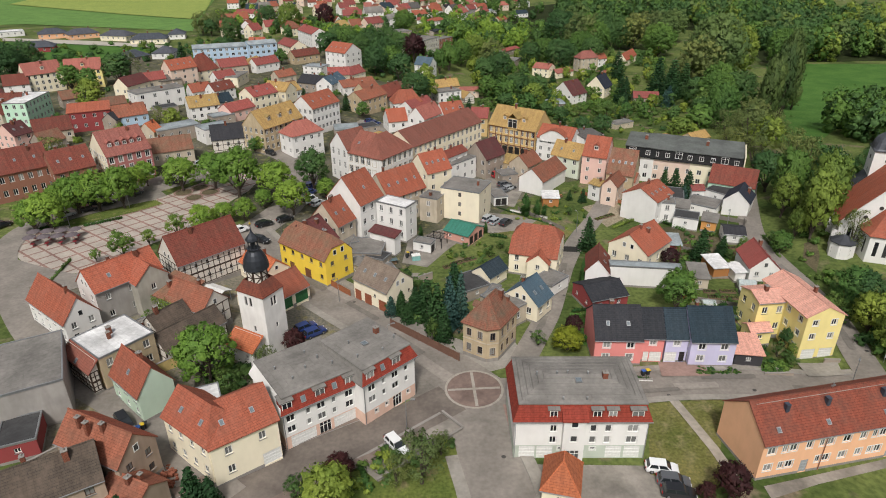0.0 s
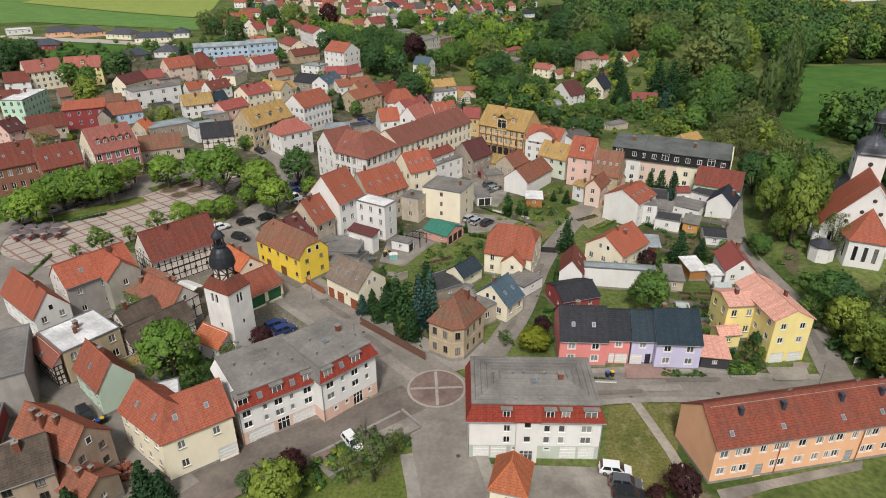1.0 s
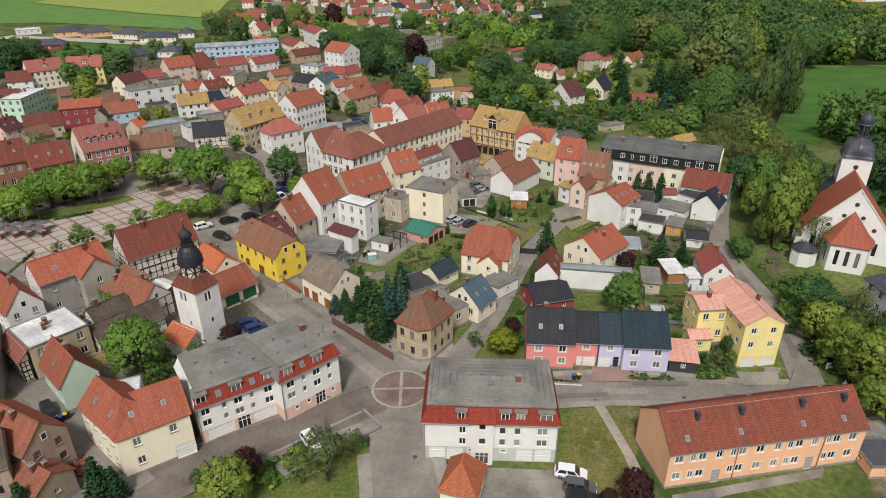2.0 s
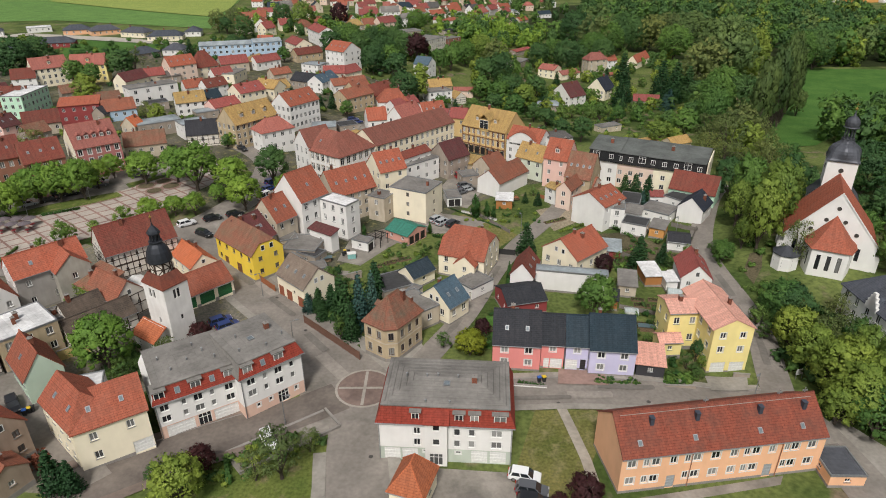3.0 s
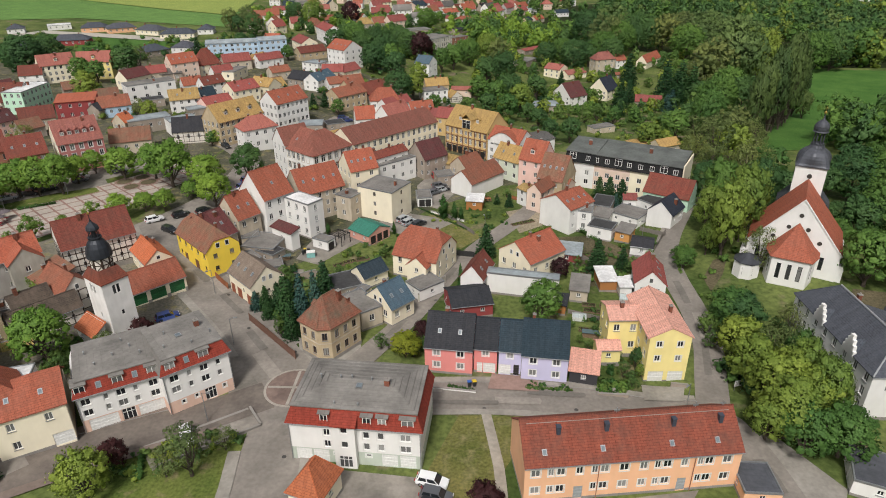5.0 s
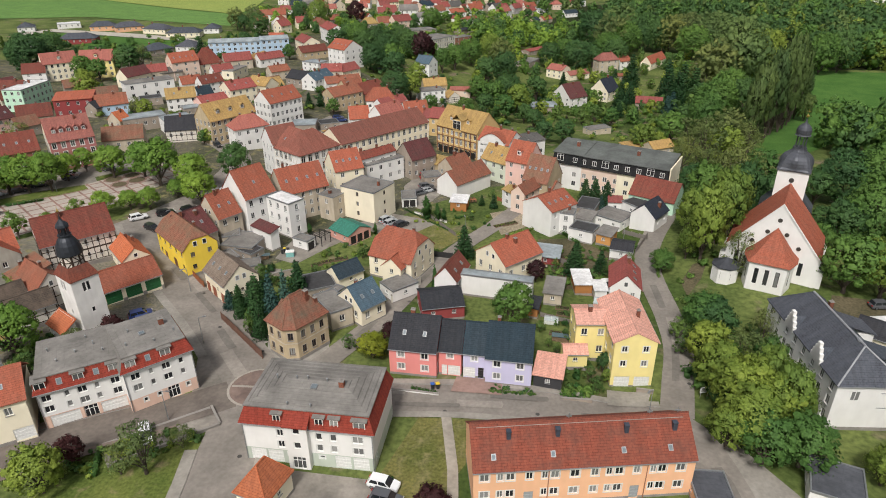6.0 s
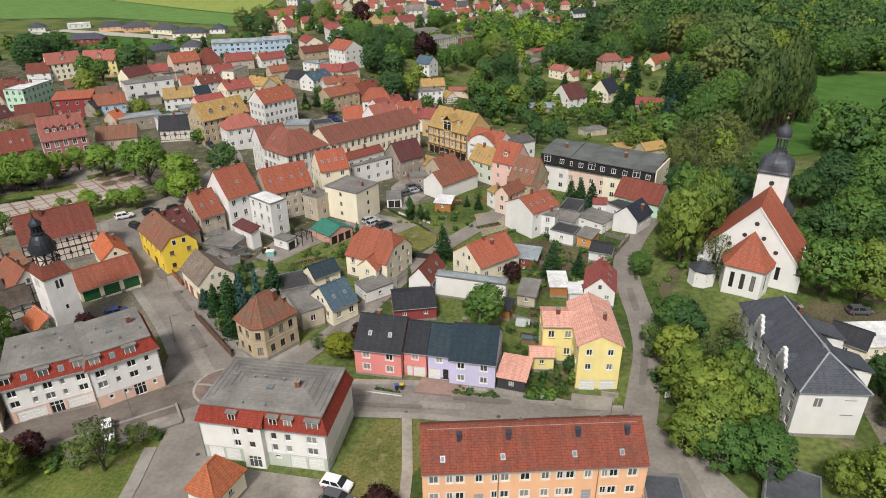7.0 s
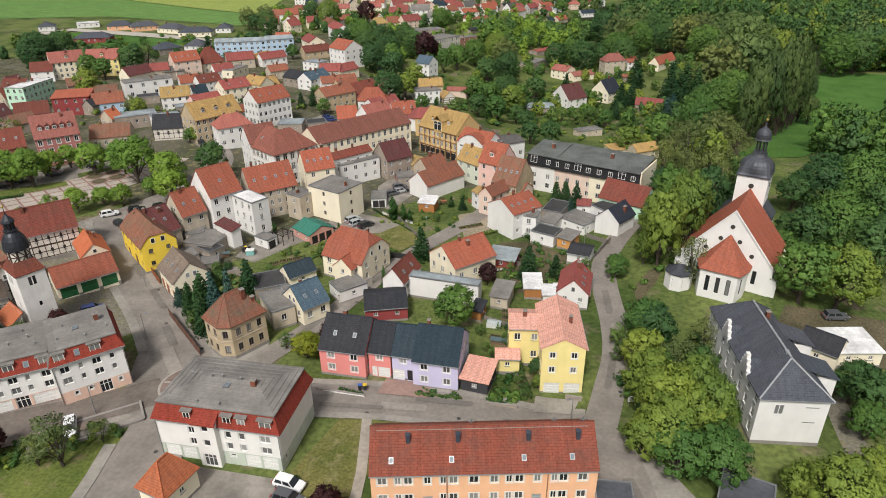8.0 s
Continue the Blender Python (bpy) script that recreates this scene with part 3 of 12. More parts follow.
        if kind != "D":
            g.tube((-w / 2, -d / 2 - 0.05, eave - 0.1), (w / 2, -d / 2 - 0.05, eave - 0.1), 0.07, 0.07, 6)
        else:
            g.tube((w / 2 + 0.05, -d / 2, eave - 0.1), (w / 2 + 0.05, d / 2, eave - 0.1), 0.07, 0.07, 6)
        part("gutter", g, ZINC, root)
    rnd = random.Random(name + str(round(x)))
    for k in range(chim):
        px = rnd.uniform(-0.3, 0.3) * w
        py = rnd.uniform(-0.12, 0.22) * d
        chimney(root, px, py, roof_height(kind, w, d, eave, rise, px, py), rnd.choice((0.9, 1.2)), rnd.choice((0.5, 0.65)))
    if not fine and not lights and kind == "L" and storeys > 1 and rise > 2.4 and y < 330 and not dorm:
        lights = rnd.choice((0, 2, 3, 4))
    for k in range(lights):
        if kind == "D":
            skylight(root, slope_pose(kind, w, d, eave, rise, w * 0.26, d * ((k + 0.7) / (lights + 0.4) - 0.5)))
        else:
            skylight(root, slope_pose(kind, w, d, eave, rise, w * ((k + 0.7) / (lights + 0.4) - 0.5), -d * 0.26))
    for k in range(dorm):
        px, py = w * ((k + 0.5) / dorm - 0.5) * 0.8, -d * 0.34
        dormer(root, px, py, roof_height(kind, w, d, eave, rise, px, py) + 0.1, 1.3, 1.2, min(2.4, d * 0.3), rm, wm, False)
    if fine:
        pl = Build()
        e = 0.03
        for s in range(4):
            a, c = C[s], C[(s + 1) % 4]
            ds = sorted([(q[1] * math.hypot(c[0] - a[0], c[1] - a[1]), q[2]) for q in doors if q[0] == s])
            L = math.hypot(c[0] - a[0], c[1] - a[1])
            dx, dy = (c[0] - a[0]) / L, (c[1] - a[1]) / L
            nx, ny = dy * e, -dx * e
            cur = -e
            for q, qw in ds + [(L + e + 0.001, 0)]:
                s1 = min(L + e, q - qw / 2)
                if s1 - cur > 0.05:
                    A = (a[0] + dx * cur + nx, a[1] + dy * cur + ny)
                    B_ = (a[0] + dx * s1 + nx, a[1] + dy * s1 + ny)
                    pl.face([A + (low,), B_ + (low,), B_ + (0.42,), A + (0.42,)])
                    pl.face([A + (0.42,), B_ + (0.42,), (B_[0] - nx * 2, B_[1] - ny * 2, 0.42), (A[0] - nx * 2, A[1] - ny * 2, 0.42)])
                cur = q + qw / 2
        part("plinth", pl, PLINTH, root)
    return root


# ---- large structure: ground, streets, yards ----
def zone_ground():
    """Gardens and rough grass: greens, soil and worn patches."""
    m, nt, b = nodes_of("garden_ground", 0.95, 0.1)
    a = noise_node(nt, 0.06, 6)
    f = noise_node(nt, 1.1, 8)
    c = ramp_node(nt, a, 0.38, 0.6, (0.055, 0.085, 0.024), (0.125, 0.155, 0.05))
    soil = ramp_node(nt, noise_node(nt, 0.16, 5), 0.57, 0.68, (0, 0, 0), (1, 1, 1))
    c = mix_node(nt, soil, c, (0.17, 0.14, 0.1))
    c = mix_node(nt, 0.7, c, ramp_node(nt, f, 0.3, 0.7, (0.45, 0.5, 0.45), (1.45, 1.38, 1.3)), "MULTIPLY")
    nt.links.new(c, b.inputs["Base Color"])
    bump_node(nt, b, f, 0.6, 0.15)
    return m


def grass(name, lo, hi, soil=0.0):
    m, nt, b = nodes_of(name, 0.95, 0.1)
    c = ramp_node(nt, noise_node(nt, 0.12, 6), 0.35, 0.65, lo, hi)
    if soil:
        s = ramp_node(nt, noise_node(nt, 0.5, 5), 0.6 - soil * 0.2, 0.7, (0, 0, 0), (1, 1, 1))
        c = mix_node(nt, s, c, (0.2, 0.18, 0.09))
    f = noise_node(nt, 2.2, 8)
    c = mix_node(nt, 0.7, c, ramp_node(nt, f, 0.3, 0.7, (0.5, 0.54, 0.5), (1.4, 1.35, 1.3)), "MULTIPLY")
    nt.links.new(c, b.inputs["Base Color"])
    bump_node(nt, b, f, 0.8, 0.12)
    return m


GROUND = zone_ground()
ASPHALT = sheet("asphalt", (0.235, 0.212, 0.188), 0.9, 0, 0.22)
ASPHALT_OLD = sheet("asphalt_patched", (0.25, 0.228, 0.2), 0.9, 0, 0.4)
# Litter tone near black: the shade under the crowns is in this colour.
LITTER_SHADED = grass("leaf_litter_shaded", (0.018, 0.026, 0.009), (0.03, 0.04, 0.014))
YARD = grass("yard_ground", (0.15, 0.14, 0.115), (0.2, 0.185, 0.15), 0.3)
# Darker than open yards: planting and the shade between houses in one colour.
TOWN_GROUND = grass("town_ground", (0.055, 0.062, 0.036), (0.125, 0.116, 0.092), 0.3)
SQUARE_STONE = sheet("square_stone", (0.4, 0.355, 0.31), 0.9, 0, 0.15)
PAVING = sheet("concrete_paving", (0.28, 0.26, 0.23), 0.9, 0, 0.25)
PAVE_PINK = sheet("pinkish_paving", (0.3, 0.2, 0.17), 0.9, 0, 0.25)
LAWN = grass("lawn", (0.07, 0.105, 0.024), (0.14, 0.165, 0.045), 0.15)
LAWN_DRY = grass("lawn_dry", (0.1, 0.115, 0.033), (0.18, 0.165, 0.06), 0.6)
MEADOW = grass("meadow", (0.05, 0.12, 0.025), (0.075, 0.155, 0.035))
SAND = grass("sandy_gravel", (0.24, 0.205, 0.15), (0.34, 0.29, 0.22))
SOIL = grass("garden_soil", (0.065, 0.06, 0.035), (0.13, 0.11, 0.07))
ROAD_PALE = sheet("pale_road", (0.42, 0.39, 0.34), 0.9, 0, 0.15)
FIELD = grass("field", (0.1, 0.19, 0.055), (0.13, 0.235, 0.065))
FIELD_PALE = grass("field_pale", (0.22, 0.28, 0.075), (0.26, 0.31, 0.085))


def axis(lo, hi, step, far, growth):
    v = list(np.arange(lo, hi + 0.01, step))
    s, a, b = step, lo, hi
    while b < far or a > -far:
        s *= growth
        if b < far:
            b += s
            v.append(b)
        if a > -far:
            a -= s
            v.insert(0, a)
    return v


def build_ground():
    xs, ys = axis(-160, 150, 4.0, 2600, 1.22), axis(20, 360, 4.0, 2600, 1.22)
    verts = [(x, y, T(x, y)) for y in ys for x in xs]
    n = len(xs)
    faces = [(j * n + i, j * n + i + 1, (j + 1) * n + i + 1, (j + 1) * n + i) for j in range(len(ys) - 1) for i in range(n - 1)]
    me = mesh_from("ground", verts, faces, [GROUND])
    me.polygons.foreach_set("use_smooth", [True] * len(faces))
    tagged(new("ground", me), "gently falling ground of gardens, rough grass and bare soil", "ground", kind="structure")


build_ground()


def spline(pts, step=2.5):
    """Points along a smooth line through pts."""
    P = [Vector((*p, 0)) for p in pts]
    P = [P[0] * 2 - P[1]] + P + [P[-1] * 2 - P[-2]]
    out = []
    for k in range(1, len(P) - 2):
        a, b, c, d = P[k - 1:k + 3]
        n = max(1, int((c - b).length / step))
        for j in range(n):
            t = j / n
            out.append(0.5 * ((2 * b) + (c - a) * t + (2 * a - 5 * b + 4 * c - d) * t * t + (3 * b - a - 3 * c + d) * t ** 3))
    out.append(P[-2])
    return out


def strip(name, pts, width, mat=None, lift=0.09, label="grey asphalt street with patches and worn edges", walks=0.0, pave=None):
    """A street laid on the ground along pts; walks: width of raised pavements on both sides."""
    line = spline(pts)
    b = Build()
    sides = []
    for k, p in enumerate(line):
        t = (line[min(k + 1, len(line) - 1)] - line[max(k - 1, 0)]).normalized()
        n = Vector((-t.y, t.x, 0))
        sides.append([p + n * width * q for q in (0.5, 0.17, -0.17, -0.5)])
    up = lambda p, h: (p.x, p.y, T(p.x, p.y) + h)
    for A, B in zip(sides, sides[1:]):
        for q in range(3):
            b.face([up(A[q], lift), up(A[q + 1], lift), up(B[q + 1], lift), up(B[q], lift)])
    road = new("road", b.mesh(name, mat or ASPHALT))
    tagged(road, label, "road", kind="structure")
    if walks:
        for sgn in (0, 3):
            w = Build()
            for k in range(len(sides) - 1):
                q = []
                for S_ in (sides[k], sides[k + 1]):
                    o = (S_[sgn] - S_[1 if sgn == 0 else 2]).normalized()
                    q.append((S_[sgn], S_[sgn] + o * walks))
                (a0, a1), (b0, b1) = q
                if (a0 - Vector((5.2, 80.6, 0))).length < 12:
                    continue
                quad = [up(a0, lift + 0.12), up(b0, lift + 0.12), up(b1, lift + 0.12), up(a1, lift + 0.12)]
                w.face(quad if sgn == 0 else quad[::-1])
                kerb = [up(a0, lift - 0.02), up(b0, lift - 0.02), up(b0, lift + 0.12), up(a0, lift + 0.12)]
                w.face(kerb[::-1] if sgn == 0 else kerb, 1)
            tagged(new("pavement", w.mesh("pavement", pave or PAVING, plain("kerb_stone", (0.3, 0.29, 0.28), 0.8))), "narrow raised pavement with a stone kerb", "pavement", kind="structure")


def inside(p, poly):
    c = False
    for (ax, ay), (bx, by) in zip(poly, poly[1:] + poly[:1]):
        if (ay > p[1]) != (by > p[1]) and p[0] < (bx - ax) * (p[1] - ay) / (by - ay) + ax:
            c = not c
    return c


def area(name, pts, mat, label, lift=0.05, grid=3.0, category="ground"):
    """A patch of other ground inside the outline pts, draped on the terrain."""
    bm = bmesh.new()
    vs = [bm.verts.new((x, y, 0)) for x, y in pts]
    f = bm.faces.new(vs)
    f.normal_update()
    if f.normal.z < 0:
        f.normal_flip()
    x0, x1 = min(p[0] for p in pts), max(p[0] for p in pts)
    y0, y1 = min(p[1] for p in pts), max(p[1] for p in pts)
    for k in range(1, int((x1 - x0) / grid) + 1):
        bmesh.ops.bisect_plane(bm, geom=bm.verts[:] + bm.edges[:] + bm.faces[:], plane_co=(x0 + k * grid, 0, 0), plane_no=(1, 0, 0))
    for k in range(1, int((y1 - y0) / grid) + 1):
        bmesh.ops.bisect_plane(bm, geom=bm.verts[:] + bm.edges[:] + bm.faces[:], plane_co=(0, y0 + k * grid, 0), plane_no=(0, 1, 0))
    for v in bm.verts:
        v.co.z = T(v.co.x, v.co.y) + lift
    me = bpy.data.meshes.new(name)
    bm.to_mesh(me)
    bm.free()
    me.materials.append(mat)
    return tagged(new(name, me), label, category, kind="structure")


# ---- streets ----
strip("street_west", [(7.2, 79.2), (-0.4, 87.3), (-11.0, 98.4), (-21.6, 107.9), (-33.4, 118.0), (-41.2, 126.3), (-46.9, 132.7)], 9.5, label="patched grey asphalt street beside houses and gardens", walks=1.6, lift=0.090)
strip("street_market", [(-49.7, 124.9), (-44.3, 139.5), (-41.3, 156.6), (-43.9, 178.5), (-57.0, 193.2), (-74.9, 203.4)], 8, label="patched grey asphalt street beside houses and gardens", walks=0, lift=0.102)
strip("street_east", [(6.8, 80.5), (16.1, 80.1), (27.7, 81.6), (39.3, 83.0), (51.6, 83.1), (61.9, 82.8), (68.6, 82.7)], 6.5, label="patched grey asphalt street beside houses and gardens", walks=1.3, lift=0.114)
strip("street_southeast", [(67.5, 83.5), (71.5, 80.1), (73.7, 74.0), (75.1, 67.1), (76.1, 61.9)], 7, label="patched grey asphalt street beside houses and gardens", walks=0, lift=0.126)
strip("lane_church", [(70.8, 83.9), (72.2, 91.8), (73.8, 101.7), (73.5, 111.5), (72.1, 122.8), (71.9, 132.6), (73.8, 141.2), (77.4, 151.6), (83.5, 167.2), (90.2, 179.5)], 5, label="narrow grey asphalt lane between gardens", walks=0, lift=0.138)
strip("street_south", [(5.1, 80.5), (5.6, 74.1), (6.7, 67.1), (8.2, 61.0), (9.7, 52.3)], 8.5, label="patched grey asphalt street beside houses and gardens", walks=1.8, lift=0.150)
strip("street_southwest", [(1.7, 78.5), (-5.1, 73.3), (-14.4, 67.6), (-21.3, 62.9), (-27.4, 58.0), (-31.1, 54.6)], 7, mat=sheet("brown_setts", (0.165, 0.14, 0.122), 0.9, 0, 0.3), label="brownish sett-paved street along the apartment blocks", walks=1.6, pave=sheet("brown_paving", (0.21, 0.165, 0.14), 0.9, 0, 0.25), lift=0.162)
strip("lane_north", [(12.5, 85.5), (16.1, 94.0), (20.1, 103.7), (23.4, 114.8), (26.6, 125.0), (31.5, 136.8), (36.8, 147.0), (43.7, 162.3)], 4.5, label="narrow grey asphalt lane between gardens", walks=0, lift=0.174)
strip("street_left", [(-27.2, 57.5), (-34.2, 62.6), (-40.5, 66.8), (-47.2, 72.6), (-53.1, 75.9), (-62.0, 82.5), (-71.5, 90.5), (-80.3, 99.7), (-91.6, 112.8), (-97.7, 123.2), (-98.6, 135.2), (-91.9, 145.6), (-83.0, 161.5), (-77.4, 175.4)], 6, label="patched grey asphalt street beside houses and gardens", walks=0, lift=0.186)
strip("footpath", [(36.3, 78.7), (37.8, 72.7), (38.9, 68.1), (39.7, 62.5)], 1.5, label="pale trodden footpath across the lawn", walks=0, mat=sheet("pale_path", (0.36, 0.325, 0.275), 0.9, 0, 0.2), lift=0.198)
strip("square_edge", [(-95.0, 115.3), (-83.7, 110.5), (-74.3, 108.3), (-69.9, 115.6)], 7, label="narrow grey asphalt lane between gardens", walks=0, lift=0.210)


# ---- yards, lawns and fields ----
area("yard_ruin", [(-63.0, 81.0), (-48.5, 71.8), (-37.0, 63.9), (-30.4, 55.5), (-46.8, 54.0), (-58.1, 67.0)], YARD, "grey-brown yard among old houses", 0.05, 3.0)
area("gravel_garden", [(35.7, 156.1), (45.2, 161.6), (47.1, 150.7), (39.6, 143.3)], SAND, "sandy gravel between garden beds", 0.05, 3.0)
area("lawn_centre", [(9.0, 144.9), (17.9, 152.9), (30.7, 140.5), (26.4, 133.3), (15.5, 135.8)], LAWN_DRY, "yellowish lawn between gardens", 0.045, 3.0)
area("soil_east", [(48.3, 142.2), (56.5, 144.0), (65.1, 136.2), (61.3, 120.9), (51.9, 118.9), (50.8, 132.9)], SOIL, "dark garden soil with beds", 0.05, 3.0)
area("grass_estate", [(-289.5, 411.1), (-280.4, 427.2), (-189.9, 403.6), (-184.4, 386.1), (-245.6, 399.7), (-266.0, 384.5)], MEADOW, "green grass along the bungalow estate", 0.25, 20.0)
area("apron_west", [(-9.5, 89.2), (-5.4, 88.7), (0.2, 80.1), (-4.5, 77.4)], ASPHALT_OLD, "grey asphalt apron beside the block", 0.05, 3.0)
area("apron_corner", [(0.3, 96.3), (5.3, 84.2), (14.7, 88.1), (12.6, 94.7), (8.1, 91.1)], PAVING, "grey paved apron round the corner house", 0.05, 3.0)
area("path_block", [(43.1, 61.4), (50.6, 63.4), (65.1, 67.4), (64.1, 65.7), (50.6, 61.9), (43.2, 59.3)], ASPHALT_OLD, "grey paved path along the long house", 0.07, 3.0)
area("yard_left", [(-92.0, 115.3), (-75.4, 108.3), (-66.2, 120.8), (-54.6, 116.3), (-39.5, 126.5), (-32.4, 107.8), (-22.8, 93.4), (-27.9, 78.8), (-35.8, 66.7), (-42.3, 67.2), (-55.5, 77.1), (-70.5, 88.8)], YARD, "grey-brown yards between the houses of the old quarter", 0.035, 3.0)
area("town_yards", [(-258.0, 315.9), (-155.9, 358.2), (-129.2, 412.6), (-101.9, 434.2), (-43.7, 316.2), (-11.6, 291.1), (18.2, 271.7), (48.7, 214.4), (46.8, 179.9), (32.1, 173.9), (16.1, 155.7), (4.4, 137.2), (-9.1, 121.3), (-17.8, 117.2), (-31.1, 124.7), (-67.5, 159.5), (-107.6, 165.2), (-127.9, 163.2)], TOWN_GROUND, "grey-green yards and gardens of the old town", 0.03, 5.0)
area("market_square", [(-96.1, 122.6), (-97.7, 133.6), (-88.1, 136.0), (-74.2, 155.3), (-62.3, 175.6), (-53.0, 176.6), (-53.9, 158.3), (-59.8, 140.8), (-63.5, 129.4), (-68.7, 122.1), (-73.4, 113.0), (-79.6, 110.6), (-88.4, 115.3)], SQUARE_STONE, "large paved market square with pinkish bands", 0.05, 3.0)
area("lawn_square", [(-89.2, 133.8), (-91.7, 137.6), (-87.9, 142.1), (-83.9, 145.7), (-76.3, 151.4), (-73.2, 148.9), (-78.0, 143.6)], LAWN, "strip of mown lawn beside the square", 0.13, 3.0)
area("bed_square", [(-76.9, 158.2), (-70.9, 164.7), (-69.2, 163.2), (-74.9, 156.6)], LAWN, "small planted strip at the edge of the square", 0.13, 2.0)
area("parking_square", [(-92.2, 138.0), (-97.0, 134.2), (-100.0, 140.0), (-93.5, 150.5), (-84.5, 166.0), (-78.0, 173.5), (-66.5, 176.0), (-62.8, 175.4), (-70.6, 165.0), (-77.4, 157.6), (-74.6, 154.6), (-76.2, 151.9), (-84.2, 146.1), (-88.4, 142.4)], ASPHALT_OLD, "grey asphalt parking strip along the square", 0.085, 2.0)
area("yard_tower", [(-28.6, 92.7), (-31.1, 102.7), (-27.0, 106.4), (-22.9, 111.5), (-15.8, 101.6), (-9.0, 98.2), (-14.3, 90.8), (-22.4, 91.7)], YARD, "grey gravelled yard beside the tower", 0.05, 3.0)
area("yard_block", [(10.0, 64.8), (28.6, 64.8), (33.7, 59.3), (33.0, 56.0), (10.7, 55.6), (9.4, 62.0)], ASPHALT_OLD, "grey asphalt yard with parked cars", 0.05, 3.0)
area("forecourt_block", [(8.9, 80.7), (11.7, 79.4), (10.5, 65.0), (9.1, 64.0)], PAVE_PINK, "reddish paved strip along the apartment block", 0.05, 3.0)
area("lawn_block", [(32.3, 77.7), (36.1, 78.1), (39.7, 64.5), (35.6, 59.6), (28.6, 63.3)], LAWN_DRY, "patchy lawn between the apartment blocks", 0.055, 3.0)
area("lawn_row", [(22.8, 93.6), (27.6, 92.6), (27.6, 103.2), (24.2, 104.0)], MEADOW, "fresh green lawn beside the terraced houses", 0.055, 2.0)
area("lawn_east", [(37.4, 78.1), (44.3, 79.0), (39.7, 67.6), (39.9, 65.0)], LAWN_DRY, "patchy worn lawn beside the footpath", 0.055, 3.0)
area("lawn_corner", [(-13.4, 61.4), (-11.0, 66.7), (3.4, 68.1), (5.0, 61.9), (1.9, 54.6), (-14.9, 54.1)], LAWN, "lawn in the corner garden", 0.055, 3.0)
area("parking", [(-11.8, 64.8), (0.2, 74.9), (3.2, 71.7), (-8.3, 61.5)], ASPHALT_OLD, "grey parking bay with low concrete walls", 0.07, 3.0)
area("forecourt_row", [(36.6, 88.1), (44.1, 88.1), (44.3, 84.5), (36.2, 84.2)], PAVE_PINK, "paved forecourt of the terraced houses", 0.29, 3.0)
area("forecourt_yellow", [(60.9, 89.4), (67.7, 89.5), (66.7, 85.7), (60.7, 85.2)], PAVING, "paved drive before the yellow house", 0.29, 3.0)
area("yard_garages", [(74.6, 77.5), (77.5, 80.2), (84.4, 70.0), (79.5, 59.8), (76.1, 61.9)], PAVING, "concrete yard before the garages", 0.05, 3.0)
area("yard_mid", [(-9.2, 135.7), (4.3, 145.4), (7.7, 142.4), (0.3, 130.7), (-4.1, 121.9), (-9.8, 123.9)], ASPHALT_OLD, "grey back yard between houses", 0.05, 3.0)
area("yard_north", [(3.2, 143.6), (7.4, 153.0), (18.1, 150.3), (22.7, 147.3), (19.0, 141.9), (10.9, 139.4)], ASPHALT_OLD, "gravelled parking yard", 0.05, 3.0)
area("yard_van", [(9.4, 171.7), (12.7, 186.6), (23.4, 182.5), (22.4, 172.9), (17.6, 155.8), (12.6, 159.3)], ASPHALT_OLD, "grey yard with parked vehicles", 0.05, 3.0)
area("yard_school", [(-38.7, 221.7), (-34.9, 239.0), (-21.0, 236.6), (-21.1, 217.7), (-28.8, 208.1)], ASPHALT_OLD, "parking yard behind the school", 0.05, 3.0)
# Brown earth; SOIL here also brings in tree shade on yard and grass.
area("yard_villa", [(101.5, 113.5), (104.5, 119.8), (122.0, 119.5), (125.0, 108.0), (112.0, 104.0), (106.0, 111.0)], SOIL, "brown trodden earth yard behind the villa", 0.05, 3.0)
area("path_villa", [(104.4, 94.4), (108.1, 98.9), (107.6, 85.6), (106.8, 79.3), (103.9, 78.7)], YARD, "grey-brown path beside the villa", 0.05, 3.0)
area("meadow", [(201.3, 423.0), (296.9, 420.3), (253.2, 303.4), (193.4, 295.9), (165.0, 264.7), (137.5, 229.3), (114.8, 220.7), (147.3, 289.7), (178.1, 362.2)], MEADOW, "wide green meadow at the edge of the woods", 0.2, 20.0)
area("field_green", [(-536.2, 444.9), (-1080.3, 998.9), (-558.8, 943.6), (-301.6, 894.5), (-226.1, 612.8), (-183.6, 461.8), (-226.7, 474.2), (-327.0, 501.5)], FIELD, "green crop field at the edge of town", 0.3, 20.0)
area("field_pale", [(-431.9, 645.6), (-491.1, 980.5), (-309.4, 894.3), (-221.0, 593.7), (-208.0, 527.0), (-283.7, 563.2)], FIELD_PALE, "yellow-green crop field", 0.8, 20.0)
area("grass_far", [(-241.0, 378.0), (-236.0, 398.0), (-210.9, 398.8), (-176.3, 385.3), (-178.9, 356.4), (-202.1, 349.1), (-219.0, 346.0)], MEADOW, "green meadow between bungalows", 0.3, 20.0)
area("road_far", [(-312.9, 409.5), (-304.3, 431.0), (-227.8, 415.4), (-170.8, 395.8), (-170.2, 387.1), (-226.9, 401.0), (-294.9, 418.4), (-301.9, 395.7)], ROAD_PALE, "pale road through the bungalow estate", 0.6, 20.0)
area("woods_floor", [(173.9, 602.6), (226.8, 778.5), (360.9, 834.1), (415.3, 720.4), (431.4, 656.5), (305.3, 434.9), (202.7, 426.7), (213.7, 489.5), (210.1, 571.4)], LITTER_SHADED, "leaf-littered wood floor coloured dark as in crown shade", 0.12, 20.0)
